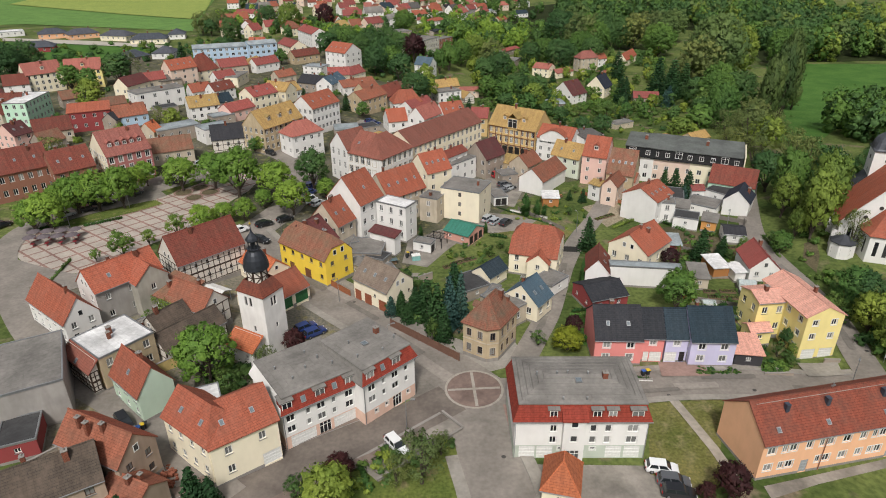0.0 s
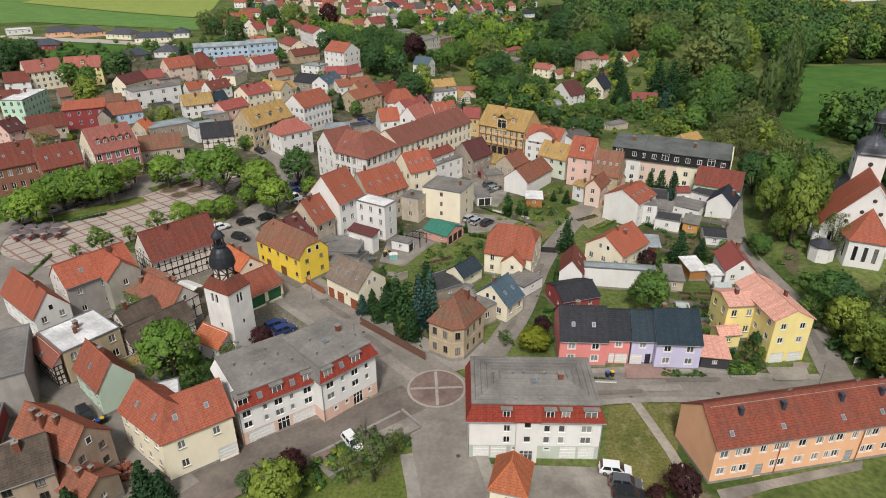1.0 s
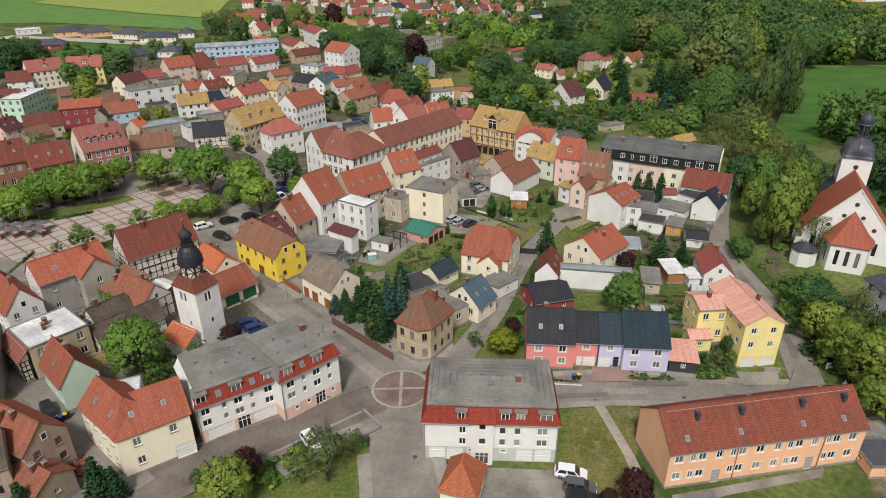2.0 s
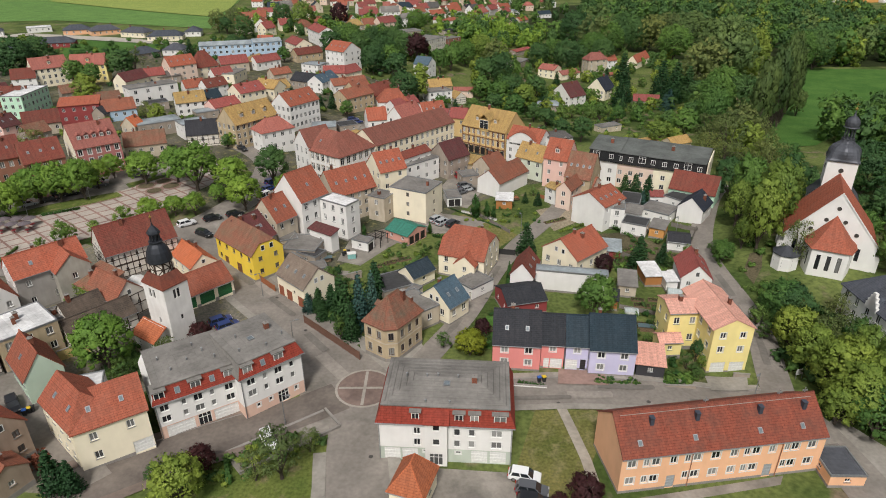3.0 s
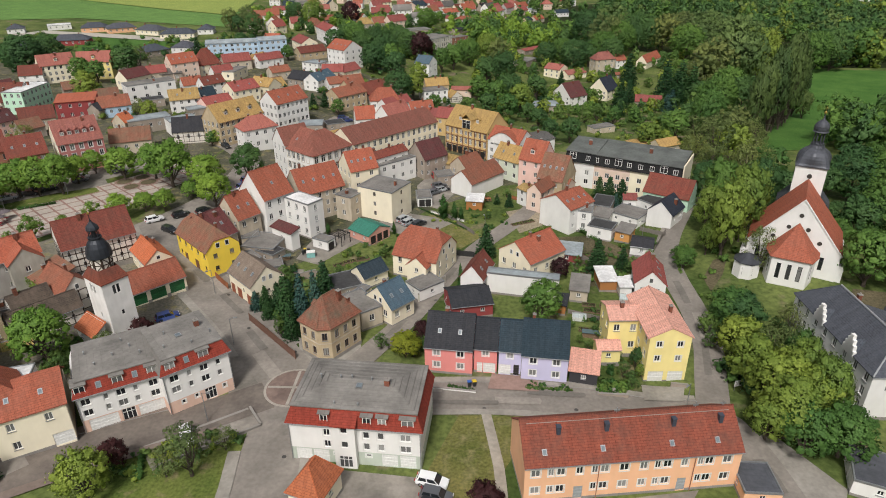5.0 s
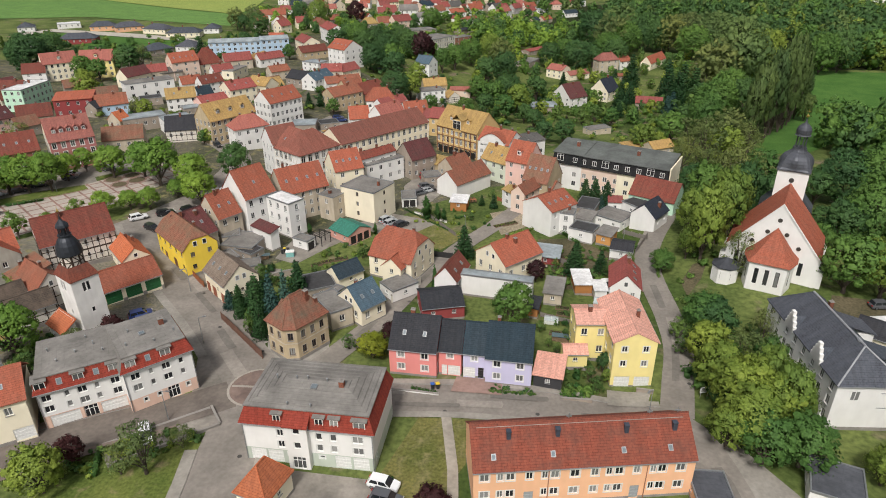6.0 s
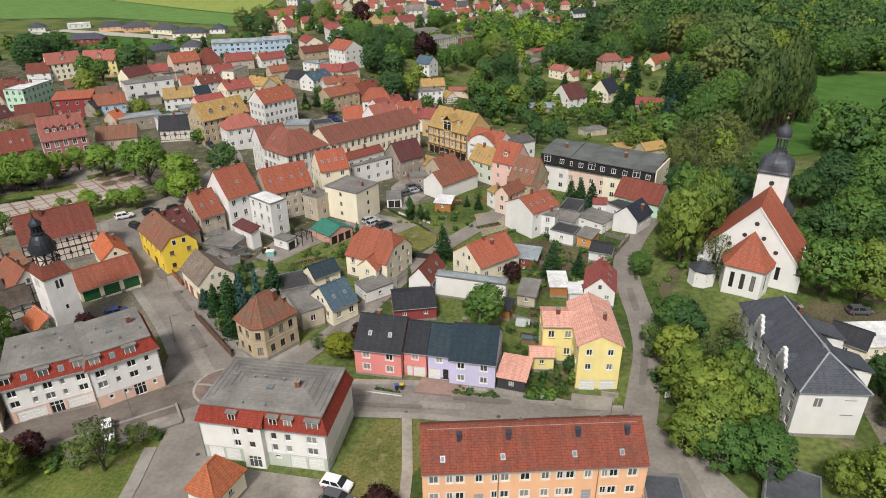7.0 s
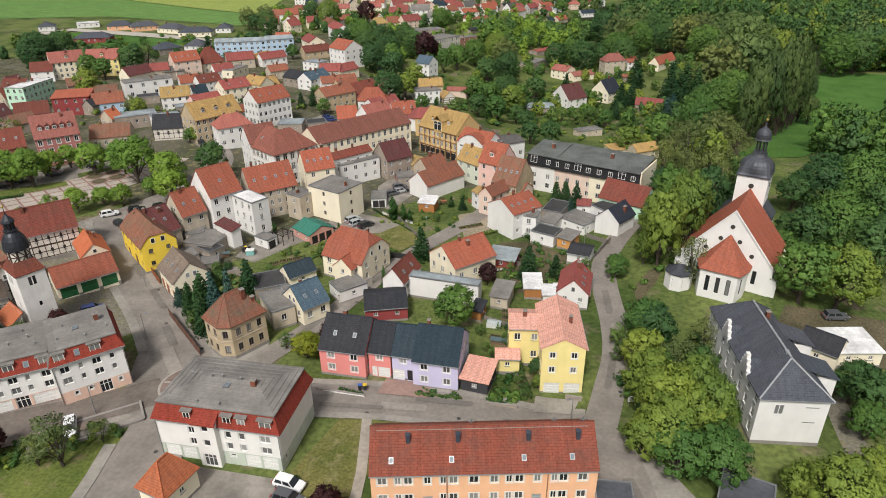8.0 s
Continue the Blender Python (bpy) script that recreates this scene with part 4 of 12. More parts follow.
area("woods_floor_far", [(39.0, 618.7), (83.8, 771.1), (216.7, 883.1), (393.3, 920.9), (360.9, 834.1), (226.8, 778.5), (175.4, 621.1), (133.0, 572.6), (74.7, 537.5), (43.0, 516.2)], LITTER_SHADED, "leaf-littered wood floor coloured dark as in crown shade", 0.12, 20.0)

PATCH_DARK = sheet("asphalt_repair", (0.175, 0.16, 0.143), 0.9, 0, 0.2)
PATCH_PALE = sheet("asphalt_worn", (0.29, 0.262, 0.232), 0.9, 0, 0.2)


def street_patch(x, y, w, d, rot, mat, label):
    """A rectangular repair with slightly ragged ends."""
    rs = random.Random(round(x * 7 + y))
    q = [(-w / 2, -d / 2), (0, -d / 2 - rs.uniform(0, 0.15)), (w / 2, -d / 2), (w / 2 + rs.uniform(0, 0.3), 0), (w / 2, d / 2), (-w / 2, d / 2)]
    c, n = math.cos(radians(rot)), math.sin(radians(rot))
    area("road_patch", [(x + u * c - v * n, y + u * n + v * c) for u, v in q], mat, label, 0.235 if mat == PATCH_DARK else 0.222, 3.0, "road")


for x, y, w, d, rot in ((-6, 92.5, 7, 1.4, -46), (-16, 103.8, 9, 1.2, -42), (-27, 113.5, 6, 1.6, -42), (14.5, 79.3, 5, 1.2, 3), (33, 80.6, 10, 0.9, 6), (47, 84.4, 9, 1.1, 2), (59.5, 81.6, 6, 1.6, 0), (72.6, 97, 1.1, 9, -8), (72.4, 118, 1.3, 8, 6), (75.0, 71, 1.6, 6, 14), (18.2, 99.6, 1.0, 6, -22), (25.2, 120.5, 1.1, 7, -18)):
    street_patch(x, y, w, d, rot, PATCH_DARK, "darker asphalt repair in the street")
for x, y, w, d, rot in ((-1.5, 86.0, 8, 2.2, -46), (-21.5, 110.5, 8, 1.8, -42), (24, 82.6, 10, 1.3, 6), (41, 82.0, 7, 1.5, 5), (73.8, 106.5, 1.6, 9, 0)):
    street_patch(x, y, w, d, rot, PATCH_PALE, "pale worn stretch of street asphalt")
DOOR_GREEN = plain("door_green", (0.02, 0.12, 0.04), 0.5)
DOOR_DARK = plain("door_dark", (0.02, 0.018, 0.018), 0.5)
DOOR_RED = plain("door_rust", (0.26, 0.08, 0.04), 0.6)
DOOR_GLASS = plain("door_glazed", (0.3, 0.32, 0.33), 0.2)


# ---- apartment blocks with a tiled mansard band and a felt roof ----
def mansard_block(label, x, y, w, d, rot, eave, front, side, dorms, foot, band=2.0, bay=None, lantern=(), rise=0.9, party=()):
    """front, side: openings (where 0 to 1, foot height, width, height, kind) of the street wall and the right-hand end wall; dorms: places of the dormers; foot: colour of the ground floor."""
    root = thing("apartment_block", pose(x, y, T(x, y), 0, 0, rot), label, "apartment block")
    hx, hy = w / 2 - 0.35, d / 2 - 0.35
    C = [(-hx, -hy), (hx, -hy), (hx, hy), (-hx, hy)]
    b = Build()
    fz = 2.35
    for s in range(4):
        a, c = C[s], C[(s + 1) % 4]
        L = math.hypot(c[0] - a[0], c[1] - a[1])
        ops = front if s == 0 else side if s == 1 else ()
        H_ = [(L * o[0] - o[2] / 2, L * o[0] + o[2] / 2, o[1], o[1] + o[3]) for o in ops]
        facade(b, a, c, -1.0, fz, [h for h in H_ if h[3] <= fz], 1)
        facade(b, a, c, fz, eave - 0.1, [h for h in H_ if h[3] > fz], 0)
        for o in ops:
            m = facade_frame(a, c, L * o[0], o[1], 0.1)
            if o[4] == "win":
                window(root, m, o[2], o[3], 2 if o[2] > 0.9 else 1)
                part("surround", surround_mesh(o[2], o[3], SHUTTER_WHITE), None, root, "", facade_frame(a, c, L * o[0], o[1], 0.0))
            elif o[4] == "garage":
                part("garage_door", door_mesh(o[2], o[3], SHUTTER_WHITE), None, root, "white sectional garage door", m)
            else:
                window(root, m, o[2], o[3], 3, name="glazed_door", label="white framed glazed entrance door")
    part("wall", b, [wall_mat("white"), plaster("foot_" + foot, {"peach": (0.72, 0.5, 0.4), "sage": (0.5, 0.55, 0.48)}[foot], 0.2)], root)
    R = Build()
    X, Y, x2, y2, z2 = w / 2, d / 2, w / 2 - 0.95, d / 2 - 0.95, eave + band
    o_, i_ = [(-X, -Y), (X, -Y), (X, Y), (-X, Y)], [(-x2, -y2), (x2, -y2), (x2, y2), (-x2, y2)]
    for k in range(4):
        j = (k + 1) % 4
        R.slab([o_[k] + (eave,), o_[j] + (eave,), i_[j] + (z2,), i_[k] + (z2,)], 0.14, party.index(k) + 1 if k in party else 0)
    part("mansard_band", R, [roof_mat("band", False), sheet("flat_roof_grey", FLAT["grey"][1], 0.85, 1.0), wall_mat("white")], root, "steep band of red clay tiles")
    F = Build()
    e = 0.22
    xo, yo = x2 + e, y2 + e
    k = min(xo, yo) * 0.9
    A, B_ = (-xo + k, 0, z2 + rise), (xo - k, 0, z2 + rise)
    q = [(-xo, -yo, z2 + 0.05), (xo, -yo, z2 + 0.05), (xo, yo, z2 + 0.05), (-xo, yo, z2 + 0.05)]
    for p in ([q[0], q[1], B_, A], [q[2], q[3], A, B_], [q[3], q[0], A], [q[1], q[2], B_]):
        F.slab(p, 0.18)
    part("felt_roof", F, sheet("flat_roof_grey", FLAT["grey"][1], 0.85, 1.0), root, "low grey felt roof with stains")
    ends = (A, B_, B_, A)
    for f in (0.12, 0.3, 0.48, 0.66, 0.84) if bay else ():
        ring = [Vector(q[n]).lerp(Vector(ends[n]), f) for n in range(4)]
        lap = Build()
        for n in range(4):
            lap.tube(ring[n], ring[(n + 1) % 4], 0.07, 0.07, 4)
        part("felt_lap", lap, sheet("felt_lap", (0.175, 0.165, 0.153), 0.85), root)
    g = Build()
    g.tube((-X, -Y - 0.06, eave - 0.08), (X, -Y - 0.06, eave - 0.08), 0.08, 0.08, 6)
    part("gutter", g, ZINC, root)
    for sx in (-1, 1):
        dp = Build()
        dp.tube((sx * (hx - 0.1), -hy - 0.1, -0.2), (sx * (hx - 0.1), -hy - 0.1, eave - 0.1), 0.055, 0.055, 6)
        part("downpipe", dp, ZINC, root)
    for q in dorms:
        dormer(root, (q[0] - 0.5) * w, -d / 2 + 0.32, eave + 0.4, q[1] + 0.15, 1.45, 1.6, sheet("flat_roof_grey", FLAT["grey"][1]), roof_mat("band", False))
    for q0, q1 in zip(dorms, dorms[1:]):
        if (q1[0] - q0[0]) * w > 3.5:
            skylight(root, pose((q0[0] + q1[0]) * w / 2 - 0.5 * w, -d / 2 + 0.5, eave + 1.1) @ pose(0, 0, 0, math.degrees(math.atan2(band, 0.95)), 0, 0), 0.75, 1.0)
    for q in lantern:
        px, py = (q[0] - 0.5) * w, (q[1] - 0.5) * d
        z = z2 + rise * min(1, (yo - abs(py)) / yo)
        if q[2] == "chimney":
            chimney(root, px, py, z, 0.9, 0.7)
        elif q[2] == "light":
            skylight(root, pose(px, py, z + 0.1), 0.9, 1.0)
        else:
            v = Build()
            v.tube((px, py, z - 0.1), (px, py, z + 0.5), 0.1, 0.09, 7)
            v.tube((px, py, z + 0.5), (px, py, z + 0.58), 0.17, 0.06, 7)
            part("roof_vent", v, ZINC, root)
    if bay:
        c, bw, out = (bay[0] - 0.5) * w, bay[1], 0.9
        bb = Build()
        B0 = [(c - bw / 2, -hy + 0.05), (c - bw / 2, -hy - out), (c + bw / 2, -hy - out), (c + bw / 2, -hy + 0.05)]
        zt = eave + 0.9
        hl = [(bw / 2 - 0.95, bw / 2 + 0.95, 0.1, 2.2), (bw / 2 - 0.5, bw / 2 + 0.5, 3.7, 4.8), (bw / 2 - 0.5, bw / 2 + 0.5, 6.2, 7.4)]
        facade(bb, B0[0], B0[1], -1, zt, [])
        facade(bb, B0[1], B0[2], -1, zt, hl)
        facade(bb, B0[2], B0[3], -1, zt, [])
        part("entrance_bay", bb, wall_mat("white"), root)
        for h in hl:
            window(root, facade_frame(B0[1], B0[2], (h[0] + h[1]) / 2, h[2], 0.1), h[1] - h[0], h[3] - h[2], 3 if h[1] - h[0] > 1.5 else 1)
        rr = Build()
        rr.slab([(c - bw / 2 - 0.25, -hy - out - 0.35, zt - 0.05), (c + bw / 2 + 0.25, -hy - out - 0.35, zt - 0.05), (c + bw / 2 + 0.25, -d / 2 + 0.9, zt + 1.15), (c - bw / 2 - 0.25, -d / 2 + 0.9, zt + 1.15)], 0.16)
        part("bay_roof", rr, roof_mat("band", False), root)
    return root


mansard_block("white three-storey apartment block with red mansard band and grey felt roof", 19.3, 71.8, 18.9, 12.0, 1, 6.8,
              [(0.29, 4.75, 0.95, 1.2, "win"), (0.29, 2.75, 0.95, 1.2, "win"), (0.59, 4.75, 0.9, 1.2, "win"), (0.59, 2.75, 0.9, 1.2, "win"), (0.70, 4.75, 0.9, 1.2, "win"), (0.70, 2.75, 0.9, 1.2, "win"),
               (0.885, 4.75, 1.5, 1.2, "win"), (0.885, 2.75, 1.5, 1.2, "win"), (0.10, 0.1, 2.2, 2.1, "garage"), (0.235, 0.1, 2.2, 2.1, "garage"), (0.76, 0.1, 2.2, 2.1, "garage"), (0.90, 0.1, 2.2, 2.1, "garage"), (0.355, 1.5, 0.8, 0.5, "win"), (0.60, 1.5, 0.8, 0.5, "win")],
              [(0.12, 1.2, 0.7, 0.8, "win")], [(0.29, 1.2), (0.60, 1.3), (0.71, 1.3), (0.89, 1.8)], "sage", 2.5, (0.44, 3.0),
              [(0.5, 0.4, "light"), (0.7, 0.45, "chimney"), (0.35, 0.5, "vent"), (0.43, 0.52, "vent"), (0.58, 0.5, "vent"), (0.36, 0.12, "vent"), (0.53, 0.12, "vent"), (0.2, 0.5, "vent")])
mansard_block("white terraced apartment block with peach ground floor and red mansard", -20.4, 74.8, 12.4, 12.0, 37, 6.65,
              [(0.1, 4.85, 1.3, 1.15, "win"), (0.1, 2.95, 1.3, 1.15, "win"), (0.33, 4.95, 0.7, 1.0, "win"), (0.33, 3.05, 0.7, 1.0, "win"), (0.5, 4.85, 1.3, 1.15, "win"), (0.5, 2.95, 1.3, 1.15, "win"), (0.67, 4.95, 0.7, 1.0, "win"), (0.67, 3.05, 0.7, 1.0, "win"),
               (0.88, 4.85, 1.3, 1.15, "win"), (0.88, 2.95, 1.3, 1.15, "win"), (0.24, 0.1, 3.9, 2.1, "garage"), (0.53, 0.1, 1.9, 2.2, "door"), (0.8, 0.1, 3.6, 2.1, "garage")],
              [], [(0.1, 1.6), (0.5, 1.6), (0.88, 1.6)], "peach", 2.3, None, [(0.3, 0.3, "vent"), (0.5, 0.4, "vent"), (0.7, 0.5, "vent"), (0.2, 0.6, "vent"), (0.8, 0.3, "vent"), (0.62, 0.7, "vent")], 0.35, (1, 3))
mansard_block("white terraced apartment block with peach ground floor at the crossing", -11.7, 79.6, 10.8, 12.0, 46, 7.6,
              [(0.16, 5.7, 1.35, 1.15, "win"), (0.16, 3.7, 1.35, 1.15, "win"), (0.38, 5.8, 0.7, 1.0, "win"), (0.38, 3.8, 0.7, 1.0, "win"), (0.6, 5.7, 1.3, 1.15, "win"), (0.6, 3.7, 1.3, 1.15, "win"), (0.82, 5.8, 0.75, 1.0, "win"), (0.82, 3.8, 0.75, 1.0, "win"),
               (0.22, 1.3, 0.6, 0.7, "win"), (0.42, 1.4, 0.6, 0.7, "win"), (0.63, 0.1, 1.8, 2.2, "door"), (0.85, 1.2, 0.6, 0.8, "win")],
              [(0.12, 5.7, 0.8, 1.1, "win"), (0.12, 3.7, 0.8, 1.1, "win"), (0.12, 1.2, 0.6, 0.8, "win")], [(0.16, 1.6), (0.62, 1.7)], "peach", 2.2, None, [(0.45, 0.45, "light"), (0.75, 0.55, "chimney"), (0.2, 0.3, "vent"), (0.3, 0.6, "vent"), (0.85, 0.3, "vent"), (0.55, 0.2, "vent")], 0.35, (3,))


# ---- hotel: plaster storeys under a black-clad attic storey ----
def attic_block(label, x, y, w, d, rot, h, cols):
    root = thing("hotel_building", pose(x, y, T(x, y), 0, 0, rot), label, "apartment house")
    hx, hy = w / 2 - 0.3, d / 2 - 0.3
    C = [(-hx, -hy), (hx, -hy), (hx, hy), (-hx, hy)]
    za = h - 3.0
    n = max(2, int(w / 2.9))
    L = 2 * hx
    fronts = [(L * (k + 0.5) / n - 0.6, L * (k + 0.5) / n + 0.6, 1.2 + f * 2.6, 2.6 + f * 2.6) for k in range(n) for f in range(3) if 2.6 + f * 2.6 < za]
    b = Build()
    half = L * 0.45
    facade(b, C[0], C[1], -1, za, fronts, 0)
    for s in (1, 2, 3):
        facade(b, C[s], C[(s + 1) % 4], -1, za, [], 0)
    part("wall", b, wall_mat(cols[0]), root)
    if len(cols) > 1:
        b2 = Build()
        a_ = (-hx + half, -hy - 0.04)
        fr = [(q[0] - half, q[1] - half, q[2], q[3]) for q in fronts if q[0] > half + 0.1]
        facade(b2, a_, (hx + 0.04, -hy - 0.04), -1, za - 0.02, fr, 0, 0.1)
        facade(b2, (hx + 0.04, -hy - 0.04), (hx + 0.04, hy), -1, za - 0.02, [], 0)
        part("wall", b2, wall_mat(cols[1]), root)
    for q in fronts:
        window(root, facade_frame(C[0], C[1], (q[0] + q[1]) / 2, q[2], 0.1), 1.2, 1.4, 2)
    t = Build()
    X, Y = w / 2, d / 2
    lo = [(-X - 0.2, -Y - 0.2), (X + 0.2, -Y - 0.2), (X + 0.2, Y + 0.2), (-X - 0.2, Y + 0.2)]
    hi = [(-X + 0.25, -Y + 0.25), (X - 0.25, -Y + 0.25), (X - 0.25, Y - 0.25), (-X + 0.25, Y - 0.25)]
    for k in range(4):
        j = (k + 1) % 4
        t.slab([lo[k] + (za,), lo[j] + (za,), hi[j] + (h,), hi[k] + (h,)], 0.12)
    part("attic_cladding", t, tiles("attic_slate", (0.028, 0.028, 0.03), (0.045, 0.043, 0.042), 0.3, 0.3, 0.4), root, "black slate-clad attic storey")
    for k in range(n):
        arch = k in (2, n - 2)
        m = pose((k + 0.5) / n * w - w / 2, -Y - 0.12, za + 0.75, -8.5, 0, 0)
        window(root, m, 1.9 if arch else 1.2, 1.9 if arch else 1.3, 2)
    r = Build()
    r.slab([(-X - 0.1, -Y - 0.1, h), (X + 0.1, -Y - 0.1, h), (X + 0.1, Y + 0.1, h + 1.1), (-X - 0.1, Y + 0.1, h + 1.1)], 0.2)
    part("roof", r, sheet("flat_roof_green_grey", (0.125, 0.135, 0.128), 0.85, 1.0), root, "green-grey felt roof")
    if len(cols) > 1:
        e = Build()
        e.box((X + 0.3, -Y - 0.1, -1.0), (X + 0.6, Y + 0.1, h + 0.45))
        part("end_wall", e, wall_mat("cream"), root, "pale yellow end wall")
    chimney(root, w * 0.1, 0.5, h + 0.6, 1.2, 0.8)


attic_block("long four-storey pink and yellow building with black attic storey", 71.5, 176.6, 24.2, 12.0, -22, 10.2, ("pinkbeige", "cream"))
attic_block("four-storey white building with black attic storey", 57.1, 181.6, 8.6, 11.0, -21, 10.4, ("white",))


# ---- the church on its hill ----
def church():
    root = thing("church", pose(96.4, 131.0, 2.4, 0, 0, -21.5), "white plastered church with red tiled roof and black onion-domed tower", "church")
    W, L, e, top = 8.3, 6.8, 6.4, 16.3
    white = wall_mat("white")
    tile = roof_mat("red", False)
    lead = sheet("lead_sheet", (0.085, 0.09, 0.105), 0.5, 0.45, 0.4, 0.3)
    b = Build()
    C = [(-W, -L), (W, -L), (W, L), (-W, L)]
    tall = (0.75, 3.0)
    side = [(6.8 * 2 * f - 0.5, 6.8 * 2 * f + 0.5, 2.0, 5.2) for f in (0.2, 0.5, 0.8)]
    fr = [(13.2, 13.95, 2.6, 5.4), (1.7, 2.45, 2.6, 5.4)]
    facade(b, C[0], C[1], -3, e, fr)
    for s in (1, 3):
        facade(b, C[s], C[(s + 1) % 4], -3, e, side)
    facade(b, C[2], C[3], -3, e, [])
    b.face([C[0] + (e,), C[1] + (e,), (0, -L, top)])
    b.face([C[2] + (e,), C[3] + (e,), (0, L, top)])
    part("nave_wall", b, white, root)
    for s in (1, 3):
        for q in side:
            window(root, facade_frame(C[s], C[(s + 1) % 4], (q[0] + q[1]) / 2, q[2], 0.12), 1.0, 3.2, 2, DOOR_DARK)
    for q in (13.575, 2.075):
        window(root, facade_frame(C[0], C[1], q, 2.6, 0.12), 0.75, 2.8, 1, DOOR_DARK)
    for sx, z in ((0, 13.3), (-1.7, 10.6), (1.7, 10.6), (-4.0, 8.2), (4.2, 8.2)):
        o = Build()
        o.tube((sx, -L + 0.05, z), (sx, -L - 0.08, z), 0.42, 0.42, 14)
        part("round_window", o, plain("round_window_dark", (0.05, 0.045, 0.04), 0.5), root, "small round gable window")
    r = Build()
    ov = 0.35
    k = (top - e) / W
    for sgn in (-1, 1):
        P = [(sgn * (W + ov), -L + 0.1, e - ov * k + 0.1), (sgn * (W + ov), L + 0.2, e - ov * k + 0.1), (0, L + 0.2, top + 0.1), (0, -L + 0.1, top + 0.1)]
        r.slab(P if sgn > 0 else P[::-1], 0.18)
    part("nave_roof", r, tile, root, "steep red tiled nave roof")
    co = Build()
    for sgn in (-1, 1):
        P = [(sgn * (W + 0.2), -L - 0.15, e), (sgn * (W + 0.2), -L + 0.25, e), (0, -L + 0.25, top + 0.35), (0, -L - 0.15, top + 0.35)]
        co.slab(P if sgn > 0 else P[::-1], 0.3)
    part("gable_coping", co, white, root)
    # apse
    A = [(-4.3, -L), (-4.3, -L - 2.2), (-3.3, -L - 5.4), (3.3, -L - 5.4), (4.3, -L - 2.2), (4.3, -L)]
    ab = Build()
    wins = []
    for a, c in zip(A, A[1:]):
        ln = math.hypot(c[0] - a[0], c[1] - a[1])
        where = (ln * 0.22, ln * 0.5, ln * 0.78) if ln > 4 else (ln / 2,) if ln > 3 else ()
        facade(ab, a, c, -3, e + 0.1, [(s - 0.38, s + 0.38, 1.7, 5.0) for s in where])
        wins += [(a, c, s) for s in where]
    part("apse_wall", ab, white, root)
    for a, c, s in wins:
        window(root, facade_frame(a, c, s, 1.7, 0.12), 0.76, 3.3, 1, DOOR_DARK)
    ar = Build()
    top_a = (0, -L - 0.3, 11.9)
    E = [(x * 1.1, -L + (y + L) * 1.07, e - 0.1) for x, y in A]
    for a, c in zip(E, E[1:]):
        a2, c2 = Vector(a), Vector(c)
        t = Vector(top_a)
        m1, m2 = a2.lerp(t, 0.25) - Vector((0, 0, 0.35)), c2.lerp(t, 0.25) - Vector((0, 0, 0.35))
        ar.slab([a2, c2, m2, m1], 0.14)
        ar.slab([m1, m2, t], 0.14)
    part("apse_roof", ar, tile, root, "red tiled hipped apse roof")
    # buttresses and sacristy
    for x, y, q in ((W + 0.5, -L + 0.7, 0), (W + 0.5, 0, 0), (W + 0.5, L - 0.7, 0), (-W - 0.5, -L + 0.7, 0), (-W - 0.5, 0, 0)):
        bu = Build()
        bu.box((x - 0.55, y - 0.5, -3), (x + 0.55, y + 0.5, 4.2))
        sx = 1 if x > 0 else -1
        bu.face([(x + 0.55 * sx, y - 0.5, 4.2), (x + 0.55 * sx, y + 0.5, 4.2), (x - 0.55 * sx, y + 0.5, 5.6), (x - 0.55 * sx, y - 0.5, 5.6)])
        part("buttress", bu, white, root)
    sb = Build()
    sb.lathe([(2.6, -3), (2.6, 3.4)], 8, 0, (-7.4, -10.0), 0.39)
    part("sacristy", sb, white, root)
    sr = Build()
    sr.lathe([(2.8, 3.3), (2.8, 3.5), (0.3, 4.8)], 8, 0, (-7.4, -10.0), 0.39)
    part("sacristy_roof", sr, lead, root, "grey lead roof")
    for a in (-1.96, -1.17, -2.75):
        window(root, pose(-7.4 + 2.44 * math.cos(a), -10.0 + 2.44 * math.sin(a), 0.9, 0, 0, math.degrees(a) + 90), 0.8, 1.7, 1, DOOR_DARK)
    # stair turret beside the nave, tower, dome
    tb = Build()
    tw, ty, te = 2.9, L + 3.1, 18.8
    TC = [(-tw, ty - tw), (tw, ty - tw), (tw, ty + tw), (-tw, ty + tw)]
    for s in range(4):
        hl = [(tw - 0.45, tw + 0.45, 12.2, 14.4)] if s in (1, 3) else []
        facade(tb, TC[s], TC[(s + 1) % 4], -3, te, hl)
    part("tower_wall", tb, white, root)
    for s in (1, 3):
        window(root, facade_frame(TC[s], TC[(s + 1) % 4], tw, 12.2, 0.12), 0.9, 2.2, 1, DOOR_DARK)
    for s in (0, 1, 3):
        o = Build()
        m = facade_frame(TC[s], TC[(s + 1) % 4], tw, 16.9, 0)
        a0, a1 = m @ Vector((0, 0.05, 0)), m @ Vector((0, -0.08, 0))
        o.tube(tuple(a0), tuple(a1), 0.5, 0.5, 14)
        part("round_window", o, plain("round_window_dark", (0.05, 0.045, 0.04), 0.5), root)
    for sx in (-1, 1):
        t = Build()
        t.box((sx * 3.9 - 1.0, ty - 2.4, -3), (sx * 3.9 + 1.0, ty + 2.4, 10.5))
        part("stair_turret", t, white, root)
        tr = Build()
        P = [(sx * 5.1, ty - 2.6, 10.4), (sx * 5.1, ty + 2.6, 10.4), (sx * 2.9, ty + 2.6, 13.0), (sx * 2.9, ty - 2.6, 13.0)]
        tr.slab(P if sx > 0 else P[::-1], 0.15)
        part("turret_roof", tr, lead, root)
    dm = Build()
    s2 = math.sqrt(2)
